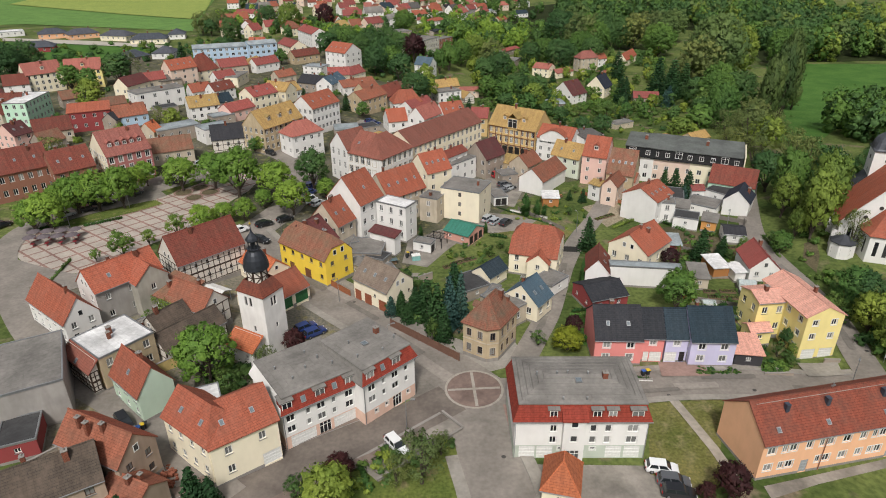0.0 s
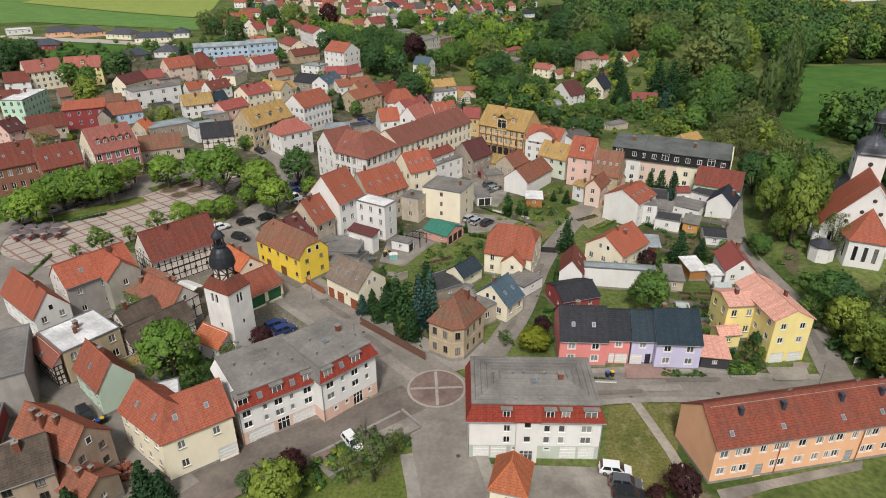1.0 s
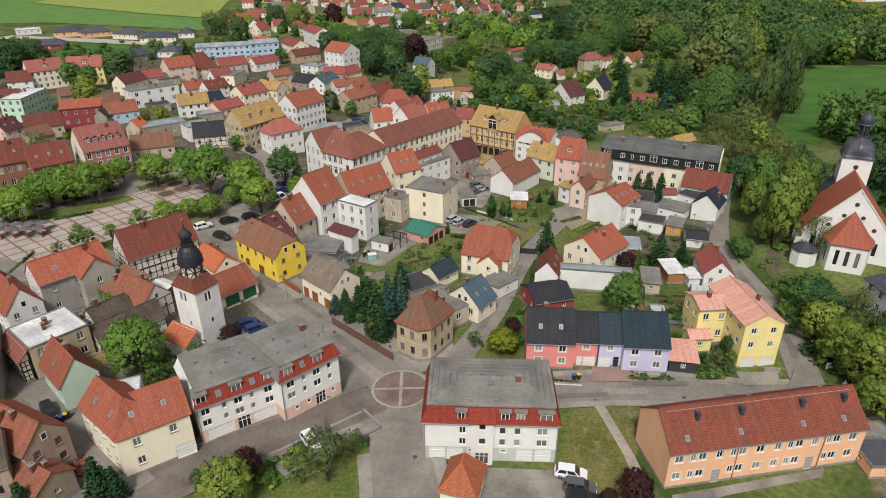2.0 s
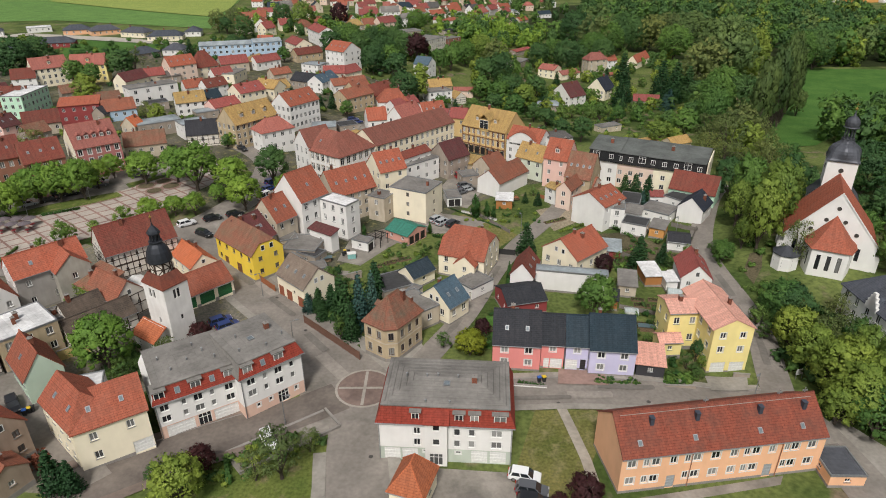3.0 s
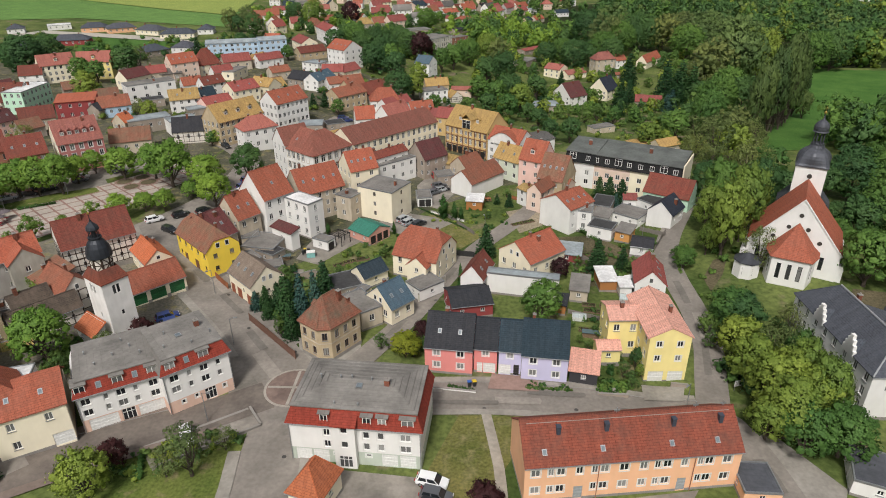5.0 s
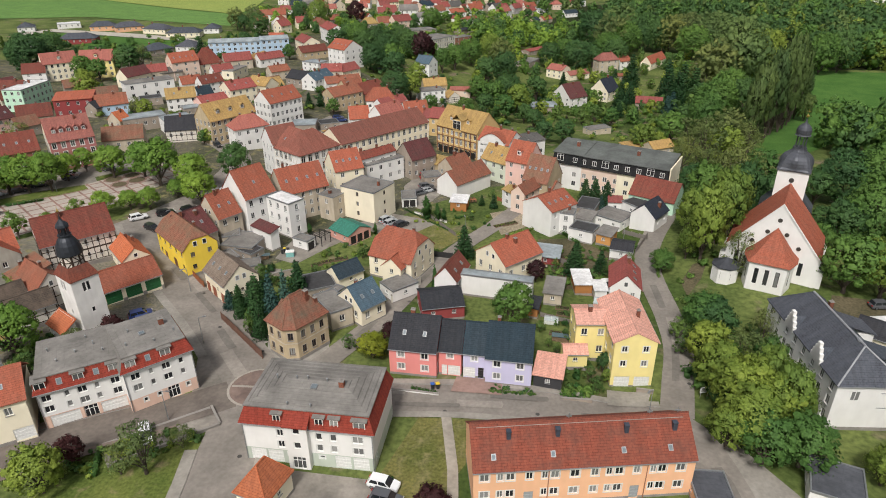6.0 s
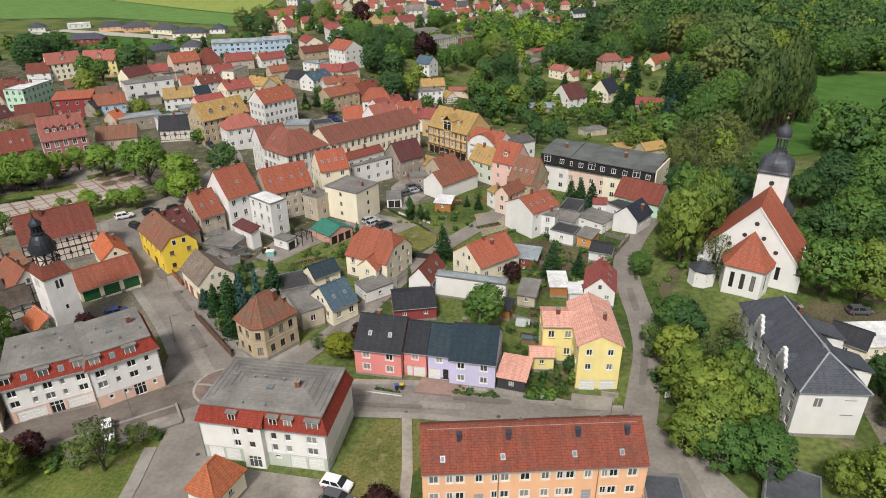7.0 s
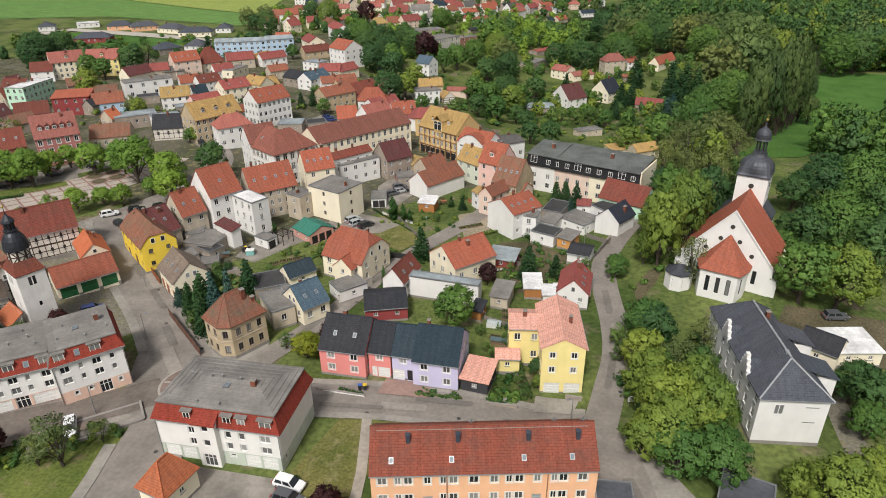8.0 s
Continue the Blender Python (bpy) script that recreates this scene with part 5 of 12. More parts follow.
    dm.lathe([(tw * s2 + 0.35, te), (tw * s2 + 0.35, te + 0.25)], 4, 0, (0, ty), math.pi / 4)
    rings = ((1.0, 0.25, 0.1), (0.96, 0.6, 0.3), (0.95, 1.1, 0.55), (0.93, 1.7, 0.8), (0.87, 2.3, 0.95), (0.76, 2.85, 1), (0.6, 3.3, 1), (0.44, 3.65, 1), (0.37, 4.1, 1), (0.35, 4.4, 1))
    loops = []
    for f, z, rnd_ in rings:
        loop = []
        for k in range(32):
            a = (k + 0.5) * math.pi / 16
            sq = 1 / max(abs(math.cos(a)), abs(math.sin(a)))
            q = (tw + 0.3) * f * (sq * (1 - rnd_) + rnd_ * (1.06 + 0.03 * math.cos(8 * a)))
            loop.append((q * math.cos(a), ty + q * math.sin(a), te + z))
        loops.append(loop)
    for A_, B_ in zip(loops, loops[1:]):
        for k in range(32):
            dm.face([A_[k], A_[(k + 1) % 32], B_[(k + 1) % 32], B_[k]])
    part("dome", dm, lead, root, "dark lead-sheet bell-shaped dome")
    for k in range(16):
        seam = Build()
        for A_, B_ in zip(loops, loops[1:]):
            seam.tube(A_[2 * k], B_[2 * k], 0.035, 0.035, 4, cap=False)
        part("standing_seam", seam, lead, root)
    ln = Build()
    for k in range(8):
        a = k * math.pi / 4 + math.pi / 8
        cn = Build()
        cn.tube((0.95 * math.cos(a), ty + 0.95 * math.sin(a), te + 4.4), (0.9 * math.cos(a), ty + 0.9 * math.sin(a), te + 6.9), 0.13, 0.13, 6)
        part("lantern_post", cn, lead, root)
    ln.lathe([(1.3, te + 4.35), (1.3, te + 4.55)], 8, 0, (0, ty))
    part("lantern", ln, lead, root)
    sp = Build()
    sp.lathe([(1.3, te + 6.85), (1.55, te + 6.95), (1.35, te + 7.15), (1.42, te + 7.6), (1.4, te + 8.1), (1.15, te + 8.7), (0.7, te + 9.15), (0.32, te + 9.4), (0.16, te + 9.8), (0.05, te + 10.6)], 16, 0, (0, ty))
    part("lantern_cap", sp, lead, root)
    fi = Build()
    fi.lathe([(0.05, te + 10.5), (0.28, te + 10.75), (0.28, te + 10.95), (0.04, te + 11.2), (0.03, te + 12.2)], 8, 0, (0, ty))
    fi.box((-0.35, ty - 0.03, te + 11.75), (0.35, ty + 0.03, te + 11.83))
    part("finial", fi, plain("gilt", (0.5, 0.36, 0.1), 0.35, 0.8), root, "gilt ball and vane")


church()


# ---- old tower with timbered lantern and dark dome ----
def beams(b, a, c, z0, z1, nv, slot=0, proud=0.04, width=0.16, braces=True):
    """Half-timber posts, rails and braces laid on a wall from a to c."""
    A, C_ = Vector((*a, 0)), Vector((*c, 0))
    d = (C_ - A)
    L = d.length
    d.normalize()
    n = Vector((d.y, -d.x, 0))

    def bar(s0, h0, s1, h1):
        p, q = A + d * s0 + Vector((0, 0, h0)), A + d * s1 + Vector((0, 0, h1))
        t = (q - p).normalized()
        w = t.cross(n) * width / 2
        f = [p - w + n * proud, q - w + n * proud, q + w + n * proud, p + w + n * proud]
        b.face(f[::-1], slot)
        for u, v in ((0, 1), (1, 2), (2, 3), (3, 0)):
            b.face([f[u], f[v], f[v] - n * proud, f[u] - n * proud], slot)
    for k in range(nv + 1):
        s = L * k / nv
        bar(min(max(s, width / 2), L - width / 2), z0, min(max(s, width / 2), L - width / 2), z1)
    for h in (z0 + width / 2, (z0 + z1) / 2, z1 - width / 2):
        bar(0, h, L, h)
    if braces:
        for k in (0, nv - 1) if nv > 1 else (0,):
            s0, s1 = L * k / nv, L * (k + 1) / nv
            bar(s0 + 0.1, z0 + 0.1, s1 - 0.1, (z0 + z1) / 2)
            bar(s1 - 0.1, (z0 + z1) / 2, s0 + 0.1, z1 - 0.1)


def old_tower():
    z0 = T(-30.4, 90.1)
    root = thing("old_tower", pose(-30.4, 90.1, z0, 0, 0, -28), "white plastered old tower with red roof, timbered lantern and dark dome", "tower")
    w, d, e = 2.85, 2.35, 13.3 - z0
    white = plaster("tower_plaster", (0.8, 0.785, 0.76), 0.22)
    C = [(-w, -d), (w, -d), (w, d), (-w, d)]
    b = Build()
    ops = {0: [(1.5, 2.1, e - 2.6, e - 0.9), (2.5, 3.1, e - 2.6, e - 0.9), (2.7, 3.2, e - 7.4, e - 6.3)], 1: [(1.7, 2.25, e - 2.6, e - 0.9), (2.4, 2.95, e - 2.6, e - 0.9), (2.2, 2.7, e - 6.9, e - 6.0)]}
    for s in range(4):
        facade(b, C[s], C[(s + 1) % 4], -1, e, ops.get(s, []), 0, 0.3)
    part("wall", b, white, root)
    for s, hs in ops.items():
        for h in hs:
            window(root, facade_frame(C[s], C[(s + 1) % 4], (h[0] + h[1]) / 2, h[2], 0.2), h[1] - h[0], h[3] - h[2], 1, DOOR_DARK, name="louvre_window", label="dark louvred belfry window")
    r = Build()
    X, Y = w + 0.14, d + 0.14
    o, q = [(-X, -Y), (X, -Y), (X, Y), (-X, Y)], 1.65
    i_ = [(-q, -q), (q, -q), (q, q), (-q, q)]
    for k in range(4):
        j = (k + 1) % 4
        r.slab([o[k] + (e - 0.1,), o[j] + (e - 0.1,), i_[j] + (e + 1.9,), i_[k] + (e + 1.9,)], 0.14)
    part("roof", r, roof_mat("red2", False), root, "red tiled skirt roof")
    O = [(1.75 * math.cos(k * math.pi / 4 + math.pi / 8), 1.75 * math.sin(k * math.pi / 4 + math.pi / 8)) for k in range(8)]
    ob = Build()
    tm = Build()
    for k in range(8):
        a, c = O[k], O[(k + 1) % 8]
        facade(ob, a, c, e, e + 4.0, [])
        beams(tm, a, c, e + 1.2, e + 3.9, 1, width=0.18)
    part("lantern_stage", ob, wall_mat("timber"), root)
    part("timber_frame", tm, BEAM, root, "dark timber framing")
    lead = sheet("dome_sheet", (0.04, 0.045, 0.055), 0.45, 0.5, 0.35, 0.3)
    dm = Build()
    z = e + 3.8
    dm.lathe([(2.05, z), (2.1, z + 0.15), (2.02, z + 0.9), (1.8, z + 1.8), (1.4, z + 2.6), (1.0, z + 3.1), (0.92, z + 3.5)], 16, 0, (0, 0), math.pi / 8)
    part("dome", dm, lead, root, "dark bell-shaped metal dome")
    ln = Build()
    for k in range(8):
        a = k * math.pi / 4 + math.pi / 8
        cn = Build()
        cn.tube((0.78 * math.cos(a), 0.78 * math.sin(a), z + 3.4), (0.74 * math.cos(a), 0.74 * math.sin(a), z + 4.9), 0.09, 0.09, 6)
        part("lantern_post", cn, lead, root)
    ln.tube((0, 0, z + 3.4), (0, 0, z + 4.9), 0.4, 0.4, 8)
    ln.lathe([(1.15, z + 3.4), (1.15, z + 3.55)], 8)
    part("lantern", ln, lead, root)
    cp = Build()
    cp.lathe([(1.05, z + 4.85), (1.1, z + 5.0), (0.95, z + 5.4), (0.5, z + 5.9), (0.2, z + 6.3), (0.06, z + 6.9), (0.05, z + 7.6)], 8)
    part("lantern_cap", cp, lead, root)
    fi = Build()
    fi.lathe([(0.05, z + 7.5), (0.2, z + 7.7), (0.2, z + 7.85), (0.03, z + 8.1), (0.03, z + 8.6)], 8)
    part("finial", fi, plain("gilt", (0.5, 0.36, 0.1), 0.35, 0.8), root)


old_tower()


# ---- houses ----
house("house", "two-storey cream hip-roofed house with orange-red clay tile roof", -28.2, 65.9, 9.8, 9.6, 38, 6.85, 3.4, "K", "red", "cream", 2, category="house", chim=0, lights=2, win=(1.0, 1.3), step=3.2, doors=((0, 0.85, 2.6, 2.1, SHUTTER_WHITE),))
apricot_house = house("house", "two-storey apricot gabled house with red clay tile roof", 55.1, 69.9, 28.5, 9.4, 13, 6.2, 3.8, "L", "red2", "orange", 2, category="house", chim=0, lights=0, win=(1.05, 1.25), step=2.05, gable_win=False, blank="13", cols=((0.05, 1.2), (0.12, 0.8), (0.165, 1.1), (0.25, 0.9), (0.32, 0.8), (0.365, 1.1), (0.455, 1.2), (0.545, 1.0), (0.61, 0.8), (0.655, 1.1), (0.735, 0.9), (0.81, 0.8), (0.85, 1.1), (0.935, 1.2)), surround=SHUTTER_WHITE, doors=((0, 0.25, 1.2, 2.2, DOOR_GLASS), (0, 0.735, 1.2, 2.2, DOOR_GLASS)))
house("house", "two-storey coral-pink gabled house with charcoal tile roof", 29.5, 92.2, 8.1, 10.0, -1, 5.1, 4, "L", "dark", "pinkred", 2, category="house", blank="3", surround=SHUTTER_WHITE, chim=1, lights=2, win=(1.2, 1.2), step=3.2)
house("house", "two-storey coral-pink gabled house with charcoal tile roof", 35.5, 92.5, 4.0, 8.5, -1, 4.8, 3.6, "L", "dark", "pinkred", 2, category="house", surround=SHUTTER_WHITE, chim=0, win=(1.1, 1.0), doors=((0, 0.25, 0.9, 2.0, SHUTTER_WHITE), (0, 0.68, 2.0, 2.0, SHUTTER_WHITE)))
house("house", "two-storey lilac gabled house with grey-blue tile roof", 39.5, 92.4, 3.9, 8.5, -1, 4.8, 3.6, "L", "slate", "lilac", 2, category="house", surround=SHUTTER_WHITE, chim=0, win=(1.1, 1.1), doors=((0, 0.28, 2.0, 2.0, SHUTTER_WHITE), (0, 0.8, 0.9, 2.1, DOOR_DARK)))
house("house", "two-storey lilac gabled house with grey-blue tile roof", 45.1, 91.9, 7.6, 10.0, -1, 5.1, 4, "L", "slate", "lilac", 2, category="house", surround=SHUTTER_WHITE, chim=1, lights=0, win=(1.2, 1.2), step=3.2)
house("apartment_house", "three-storey lemon-yellow gabled apartment house with salmon tile roof", 63.8, 97.7, 7.4, 13.4, 8, 8.75, 1.9, "D", "pink", "yellow", 3, category="apartment house", base=-1.05, surround=SHUTTER_WHITE, chim=1, win=(0.95, 1.15), step=3.0, gable_win=False, ov=0.35, doors=((0, 0.27, 2.5, 2.1, SHUTTER_WHITE), (0, 0.75, 2.5, 2.1, SHUTTER_WHITE)))
house("house", "two-storey lemon-yellow gabled house with salmon tile roof", 58.0, 99.4, 5.8, 6.4, 8, 7.4, 1.0, "L", "pink", "yellow", 2, category="house", base=-0.2, chim=1, lights=0)
house("shed", "one-storey lemon-yellow gabled shed with salmon tile roof", 55.6, 94.9, 4.2, 3.4, 8, 3.1, 0.9, "L", "pink", "yellow", 1, category="shed", base=-0.1, chim=0, lights=0, win=(0.8, 0.8), step=3.4)
white_villa = house("apartment_house", "three-storey white hip-roofed apartment house with slate roof", 94.7, 96.2, 9.9, 23.6, 7, 8.0, 4, "H", "slate2", "white", 3, category="apartment house", chim=0, lights=1, win=(1.0, 1.9), step=2.6, blank="0")
house("house", "two-storey cream hip-roofed house with orange-red clay tile roof", -31.6, 65.2, 10.4, 7.0, -35, 6.6, 3.4, "J", "red", "cream", 2, category="house", chim=0, lights=2, win=(0.9, 1.3), step=2.3, blank="12")
house("house", "one-storey white flat-roofed house with white sheet roof", -33.6, 70.5, 4.2, 4.0, 26, 6.0, 0, "F", "white", "white", 1, category="house", chim=0, lights=0)
house("garage", "one-storey white flat-roofed garage with slate-grey felt roof", 88.2, 71.6, 6.4, 7.0, -17, 2.6, 0, "F", "slate2", "white", 1, category="garage", chim=0, doors=((3, 0.25, 2.4, 2.1, SHUTTER_WHITE), (3, 0.7, 2.4, 2.1, SHUTTER_WHITE)), win=(0.8, 0.8), step=3.4)
house("shed", "one-storey cream gabled shed with charcoal tile roof", 106.5, 106.0, 6.2, 6.0, -32, 3.2, 2, "L", "dark", "cream", 1, category="shed", chim=0, lights=0, win=(0.8, 0.8), step=3.4)
house("shed", "one-storey cream lean-to shed with white sheet roof", 111.2, 107.6, 7.8, 7.0, 12, 3.0, 0.4, "P", "white", "cream", 1, category="shed", chim=0, lights=0, win=(0.8, 0.8), step=3.4)


def corner_house():
    """Two storeys on a rectangle whose street corner is cut off, under a steep hipped roof."""
    x, y, e, z, c = 3.05, 4.1, 6.7, 11.3, 1.5
    root = thing("house", pose(8.2, 92.2, T(8.2, 92.2), 0, 0, -31), "old sandy ochre corner house with steep patched brown tile roof", "house")
    P = [(-x, -y), (x - c, -y), (x, -y + c), (x, y), (-x, y)]
    b, wins = Build(), []
    for k, (a, q) in enumerate(zip(P, P[1:] + P[:1])):
        L = math.dist(a, q)
        at = {0: (0.25, 0.72), 1: (0.5,), 2: (0.2, 0.5, 0.8)}.get(k, ())
        holes = [(L * f - 0.45, L * f + 0.45, h, h + 1.5) for f in at for h in (1.3, 4.3)]
        facade(b, a, q, -1, e - 0.1, holes)
        wins += [(a, q, (h[0] + h[1]) / 2, h[2]) for h in holes]
    part("wall", b, wall_mat("ochre"), root)
    for a, q, f, h in wins:
        window(root, facade_frame(a, q, f, h, 0.1), 0.9, 1.5, 2, FRAME_DARK)
        part("sill", sill_mesh(0.9), None, root, "", facade_frame(a, q, f, h, 0.0))
        part("surround", surround_mesh(0.9, 1.5, wall_mat("beige")), None, root, "", facade_frame(a, q, f, h, 0.0))
    o = 0.3
    E = [(-x - o, -y - o, e), (x - c + o * 0.4, -y - o, e), (x + o, -y + c - o * 0.4, e), (x + o, y + o, e), (-x - o, y + o, e)]
    A, B = (0, -1.2, z), (0, 1.5, z)
    r = Build()
    for p in ([E[4], E[0], A, B], [E[0], E[1], A], [E[1], E[2], A], [E[2], E[3], B, A], [E[3], E[4], B]):
        r.slab(p, 0.16)
    part("roof", r, tiles("tiles_patched", (0.27, 0.105, 0.07), (0.16, 0.125, 0.09), wear=0.95), root, "patched red and brown tiles")
    hips = Build()
    for p, q in ((E[0], A), (E[1], A), (E[2], A), (E[3], B), (E[4], B), (A, B)):
        hips.tube(p, q, 0.11, 0.11, 6)
    part("ridge_tiles", hips, tiles("tiles_brown", ROOF["brown"][1], ROOF["brown"][2], wear=0.8), root)
    dm = dormer(root, -2.3, -1.0, 7.6, 1.4, 1.3, 2.0, roof_mat("brown", False), wall_mat("ochre"), False)
    dm.matrix_basis = pose(-2.7, -0.6, 7.4, 0, 0, -90)
    chimney(root, 1.0, 1.6, 9.8, 1.6, 0.7)
    chimney(root, 1.6, 3.0, 8.2, 1.4, 0.6)
    pl = Build()
    for k, (a, q) in enumerate(zip(P, P[1:] + P[:1])):
        d = Vector((q[0] - a[0], q[1] - a[1], 0)).normalized()
        n = Vector((d.y, -d.x, 0)) * 0.04
        a3, q3 = Vector((*a, 0)) + n, Vector((*q, 0)) + n
        up = Vector((0, 0, 0.7))
        pl.face([a3 - up * 1.4, q3 - up * 1.4, q3 + up, a3 + up])
        pl.face([a3 + up, q3 + up, q3 + up - n, a3 + up - n])
    part("plinth", pl, PLINTH, root)
    band = Build()
    for a, q in zip(P[:3], P[1:4]):
        d = Vector((q[0] - a[0], q[1] - a[1], 0)).normalized()
        n = Vector((d.y, -d.x, 0)) * 0.06
        a3, q3 = Vector((*a, 3.6)) + n, Vector((*q, 3.6)) + n
        up = Vector((0, 0, 0.18))
        band.face([a3, q3, q3 + up, a3 + up])
        band.face([a3 + up, q3 + up, q3 + up - n, a3 + up - n])
    part("string_course", band, wall_mat("beige"), root)


corner_house()

house("house", "bright yellow house with half-hipped weathered brown tile roof", -27.8, 119.8, 15.0, 8.0, -38, 6.0, 4.2, "W", "brown", "yell", 2, category="house", frame_mat=FRAME_DARK, chim=2, lights=0, doors=((0, 0.25, 1.6, 2.3, DOOR_BROWN), (0, 0.6, 2.0, 2.4, DOOR_BROWN)), win=(0.9, 1.0))
house("house", "one-storey beige gabled house with maroon tile roof", -30.2, 125.3, 7.6, 11.0, 62, 4.5, 4.8, "L", "maroon", "beige", 1, category="house", chim=1, lights=2, win=(0.8, 1.0))
house("house", "two-storey beige gabled house with orange-red clay tile roof", -26.3, 132.8, 6.3, 9.0, 59, 6.5, 5, "L", "red", "beige", 2, category="house", chim=2, lights=2)
house("apartment_house", "three-storey white gabled apartment house with orange-red clay tile roof", -22.0, 140.0, 8.5, 11.0, 57, 9.5, 6, "L", "red", "white", 3, category="apartment house", chim=1, lights=1, win=(1.0, 1.5), blank="3")
house("apartment_house", "three-storey white flat-roofed apartment house with white sheet roof", -12.0, 138.0, 8.4, 4.8, -29, 9.0, 0, "F", "white", "white", 3, category="apartment house", chim=0, win=(0.9, 1.5), step=2.6)
house("house", "one-storey white lean-to house with maroon tile roof", -14.0, 129.7, 7.5, 2.9, -30, 4.8, 0.8, "P", "maroon", "white", 1, category="house", chim=0, win=(0.7, 1.2), step=4)
house("apartment_house", "three-storey beige gabled apartment house with orange-red clay tile roof", -13.3, 150.3, 12.3, 10.0, 45, 7.5, 5.5, "L", "red", "beige", 3, category="apartment house", chim=1, lights=4, win=(0.9, 1.4), step=1.9, fine=False)
house("house", "two-storey beige flat-roofed house with grey felt roof", -3.8, 148.5, 5.0, 5.1, -24, 6.5, 0, "F", "grey", "beige", 2, category="house", chim=1, lights=0, fine=False)
house("apartment_house", "three-storey cream flat-roofed apartment house with grey felt roof", 4.7, 151.4, 10.5, 9.0, -22, 8.2, 0, "F", "grey", "cream", 3, category="apartment house", frame_mat=FRAME_DARK, chim=1, win=(0.8, 1.1), step=6.5, fine=False)
house("apartment_house", "three-storey cream gabled apartment house with orange-red clay tile roof", -4.9, 162.5, 8.2, 9.0, 38, 9, 4.5, "L", "red", "cream", 3, category="apartment house", chim=2, lights=0, fine=False)
house("house", "two-storey white flat-roofed house with grey felt roof", 1.5, 176.1, 12.9, 6.0, 48, 6.5, 0, "F", "grey", "white", 2, category="house", chim=1, lights=0, fine=False)
house("house", "two-storey white gabled house with dark red tile roof", -0.4, 176.4, 13.3, 5.0, 52, 8, 1.5, "L", "dred", "white", 2, category="house", chim=2, lights=0, fine=False)
house("house", "two-storey grey-brown gabled house with maroon tile roof", 10.7, 183.1, 9.0, 9.0, 48, 6, 4.5, "L", "maroon", "stone", 2, category="house", chim=1, lights=0, fine=False)
house("shed", "one-storey sandy ochre gabled shed with lichen-yellowed tile roof", 19.2, 184.8, 6.1, 6.0, -29, 3.2, 2.2, "L", "yel", "ochre", 1, category="shed", chim=0, lights=0, fine=False, win=(0.8, 0.8), step=3.4)
house("barn", "one-storey white gabled barn with faded red-brown tile roof", 26.9, 171.6, 14.3, 8.0, 55, 4.2, 3.2, "L", "brownred", "white", 1, category="barn", chim=0, blank="03", win=(0.7, 0.5), gable_win=False, fine=False)
house("barn", "one-storey beige gabled barn with faded red-brown tile roof", 22.9, 181.5, 8.0, 7.0, 52, 4, 3, "L", "brownred", "beige", 1, category="barn", chim=2, lights=0, fine=False)
golden_building = house("apartment_house", "three-storey golden ochre brick gabled apartment house with lichen-yellowed tile roof", 23.3, 207.7, 17.6, 12.0, -33, 9.0, 5.6, "L", "yel", "ochre2", 3, category="apartment house", chim=1, dorm=2, lights=0, win=(1.1, 2.0), step=1.9, fine=False)
curved_house = house("apartment_house", "three-storey white gabled apartment house with orange-red clay tile roof", 34.9, 197.7, 11.7, 9.0, -30, 7.5, 3.5, "L", "red", "white", 3, category="apartment house", chim=1, lights=0, fine=False)
house("house", "two-storey pale green gabled house with lichen-yellowed tile roof", 36.2, 182.5, 9.6, 7.0, -37, 6, 4, "L", "yel", "palegreen", 2, category="house", chim=1, lights=0, fine=False)
house("apartment_house", "three-storey pale pink gabled apartment house with orange-red clay tile roof", 43.1, 176.5, 7.2, 9.0, -25, 8.5, 5, "L", "red", "pink", 3, category="apartment house", chim=1, dorm=1, lights=1, win=(0.9, 1.3), step=2.8, fine=False)
house("house", "two-storey sandy ochre gabled house with weathered brown tile roof", 48.5, 167.8, 7.4, 10.0, -24, 6.5, 6, "L", "brown", "ochre", 2, category="house", chim=0, lights=4, win=(0.8, 1.2), fine=False)
house("house", "two-storey pinkish beige gabled house with faded red-brown tile roof", 44.7, 161.1, 4.6, 9.0, -29, 5.5, 2.2, "D", "brownred", "pinkbeige", 2, category="house", chim=1, lights=0, fine=False)
house("house", "two-storey white gabled house with lichen-yellowed tile roof", 41.1, 162.7, 3.9, 5.0, -47, 4.5, 0.8, "L", "yel", "white", 2, category="house", chim=1, lights=0, fine=False)
house("house", "two-storey white gabled house with orange-red clay tile roof", 50.7, 150.3, 9.9, 9.1, -42, 6.5, 2.6, "D", "red", "white", 2, category="house", chim=1, lights=4, win=(0.8, 1.0), step=3, blank="0", fine=False)
house("house", "one-storey white gabled house with blue-black tile roof", 74.6, 151.9, 6.7, 7.7, -32, 3.8, 3, "D", "navy", "white", 1, category="house", chim=1, blank="0", win=(0.7,0.9), fine=False)
house("house", "one-storey mint-green gabled house with dark red tile roof", 78.0, 164.7, 11.9, 9.0, -27, 4.2, 4, "L", "dred", "mint", 1, category="house", chim=0, lights=0, win=(0.8,0.8), step=6, fine=False)
house("shed", "one-storey white gabled shed with crimson tile roof", 66.0, 119.7, 6.4, 9.0, -4, 3.3, 3, "D", "rosered", "white", 1, category="shed", chim=1, lights=3, win=(0.9,1.0), blank="3")
house("house", "one-storey white gabled house with dark red tile roof", 31.6, 116.6, 5.2, 8.0, -12, 4, 3, "D", "dred", "white", 1, category="house", chim=0, lights=2, blank="0")
house("house", "long white windowless outbuilding with a pale grey sheet roof", 40.9, 114.9, 14.4, 2.6, -6, 4.7, 0, "F", "greyblue", "white", 1, category="house", chim=0, blank="013")
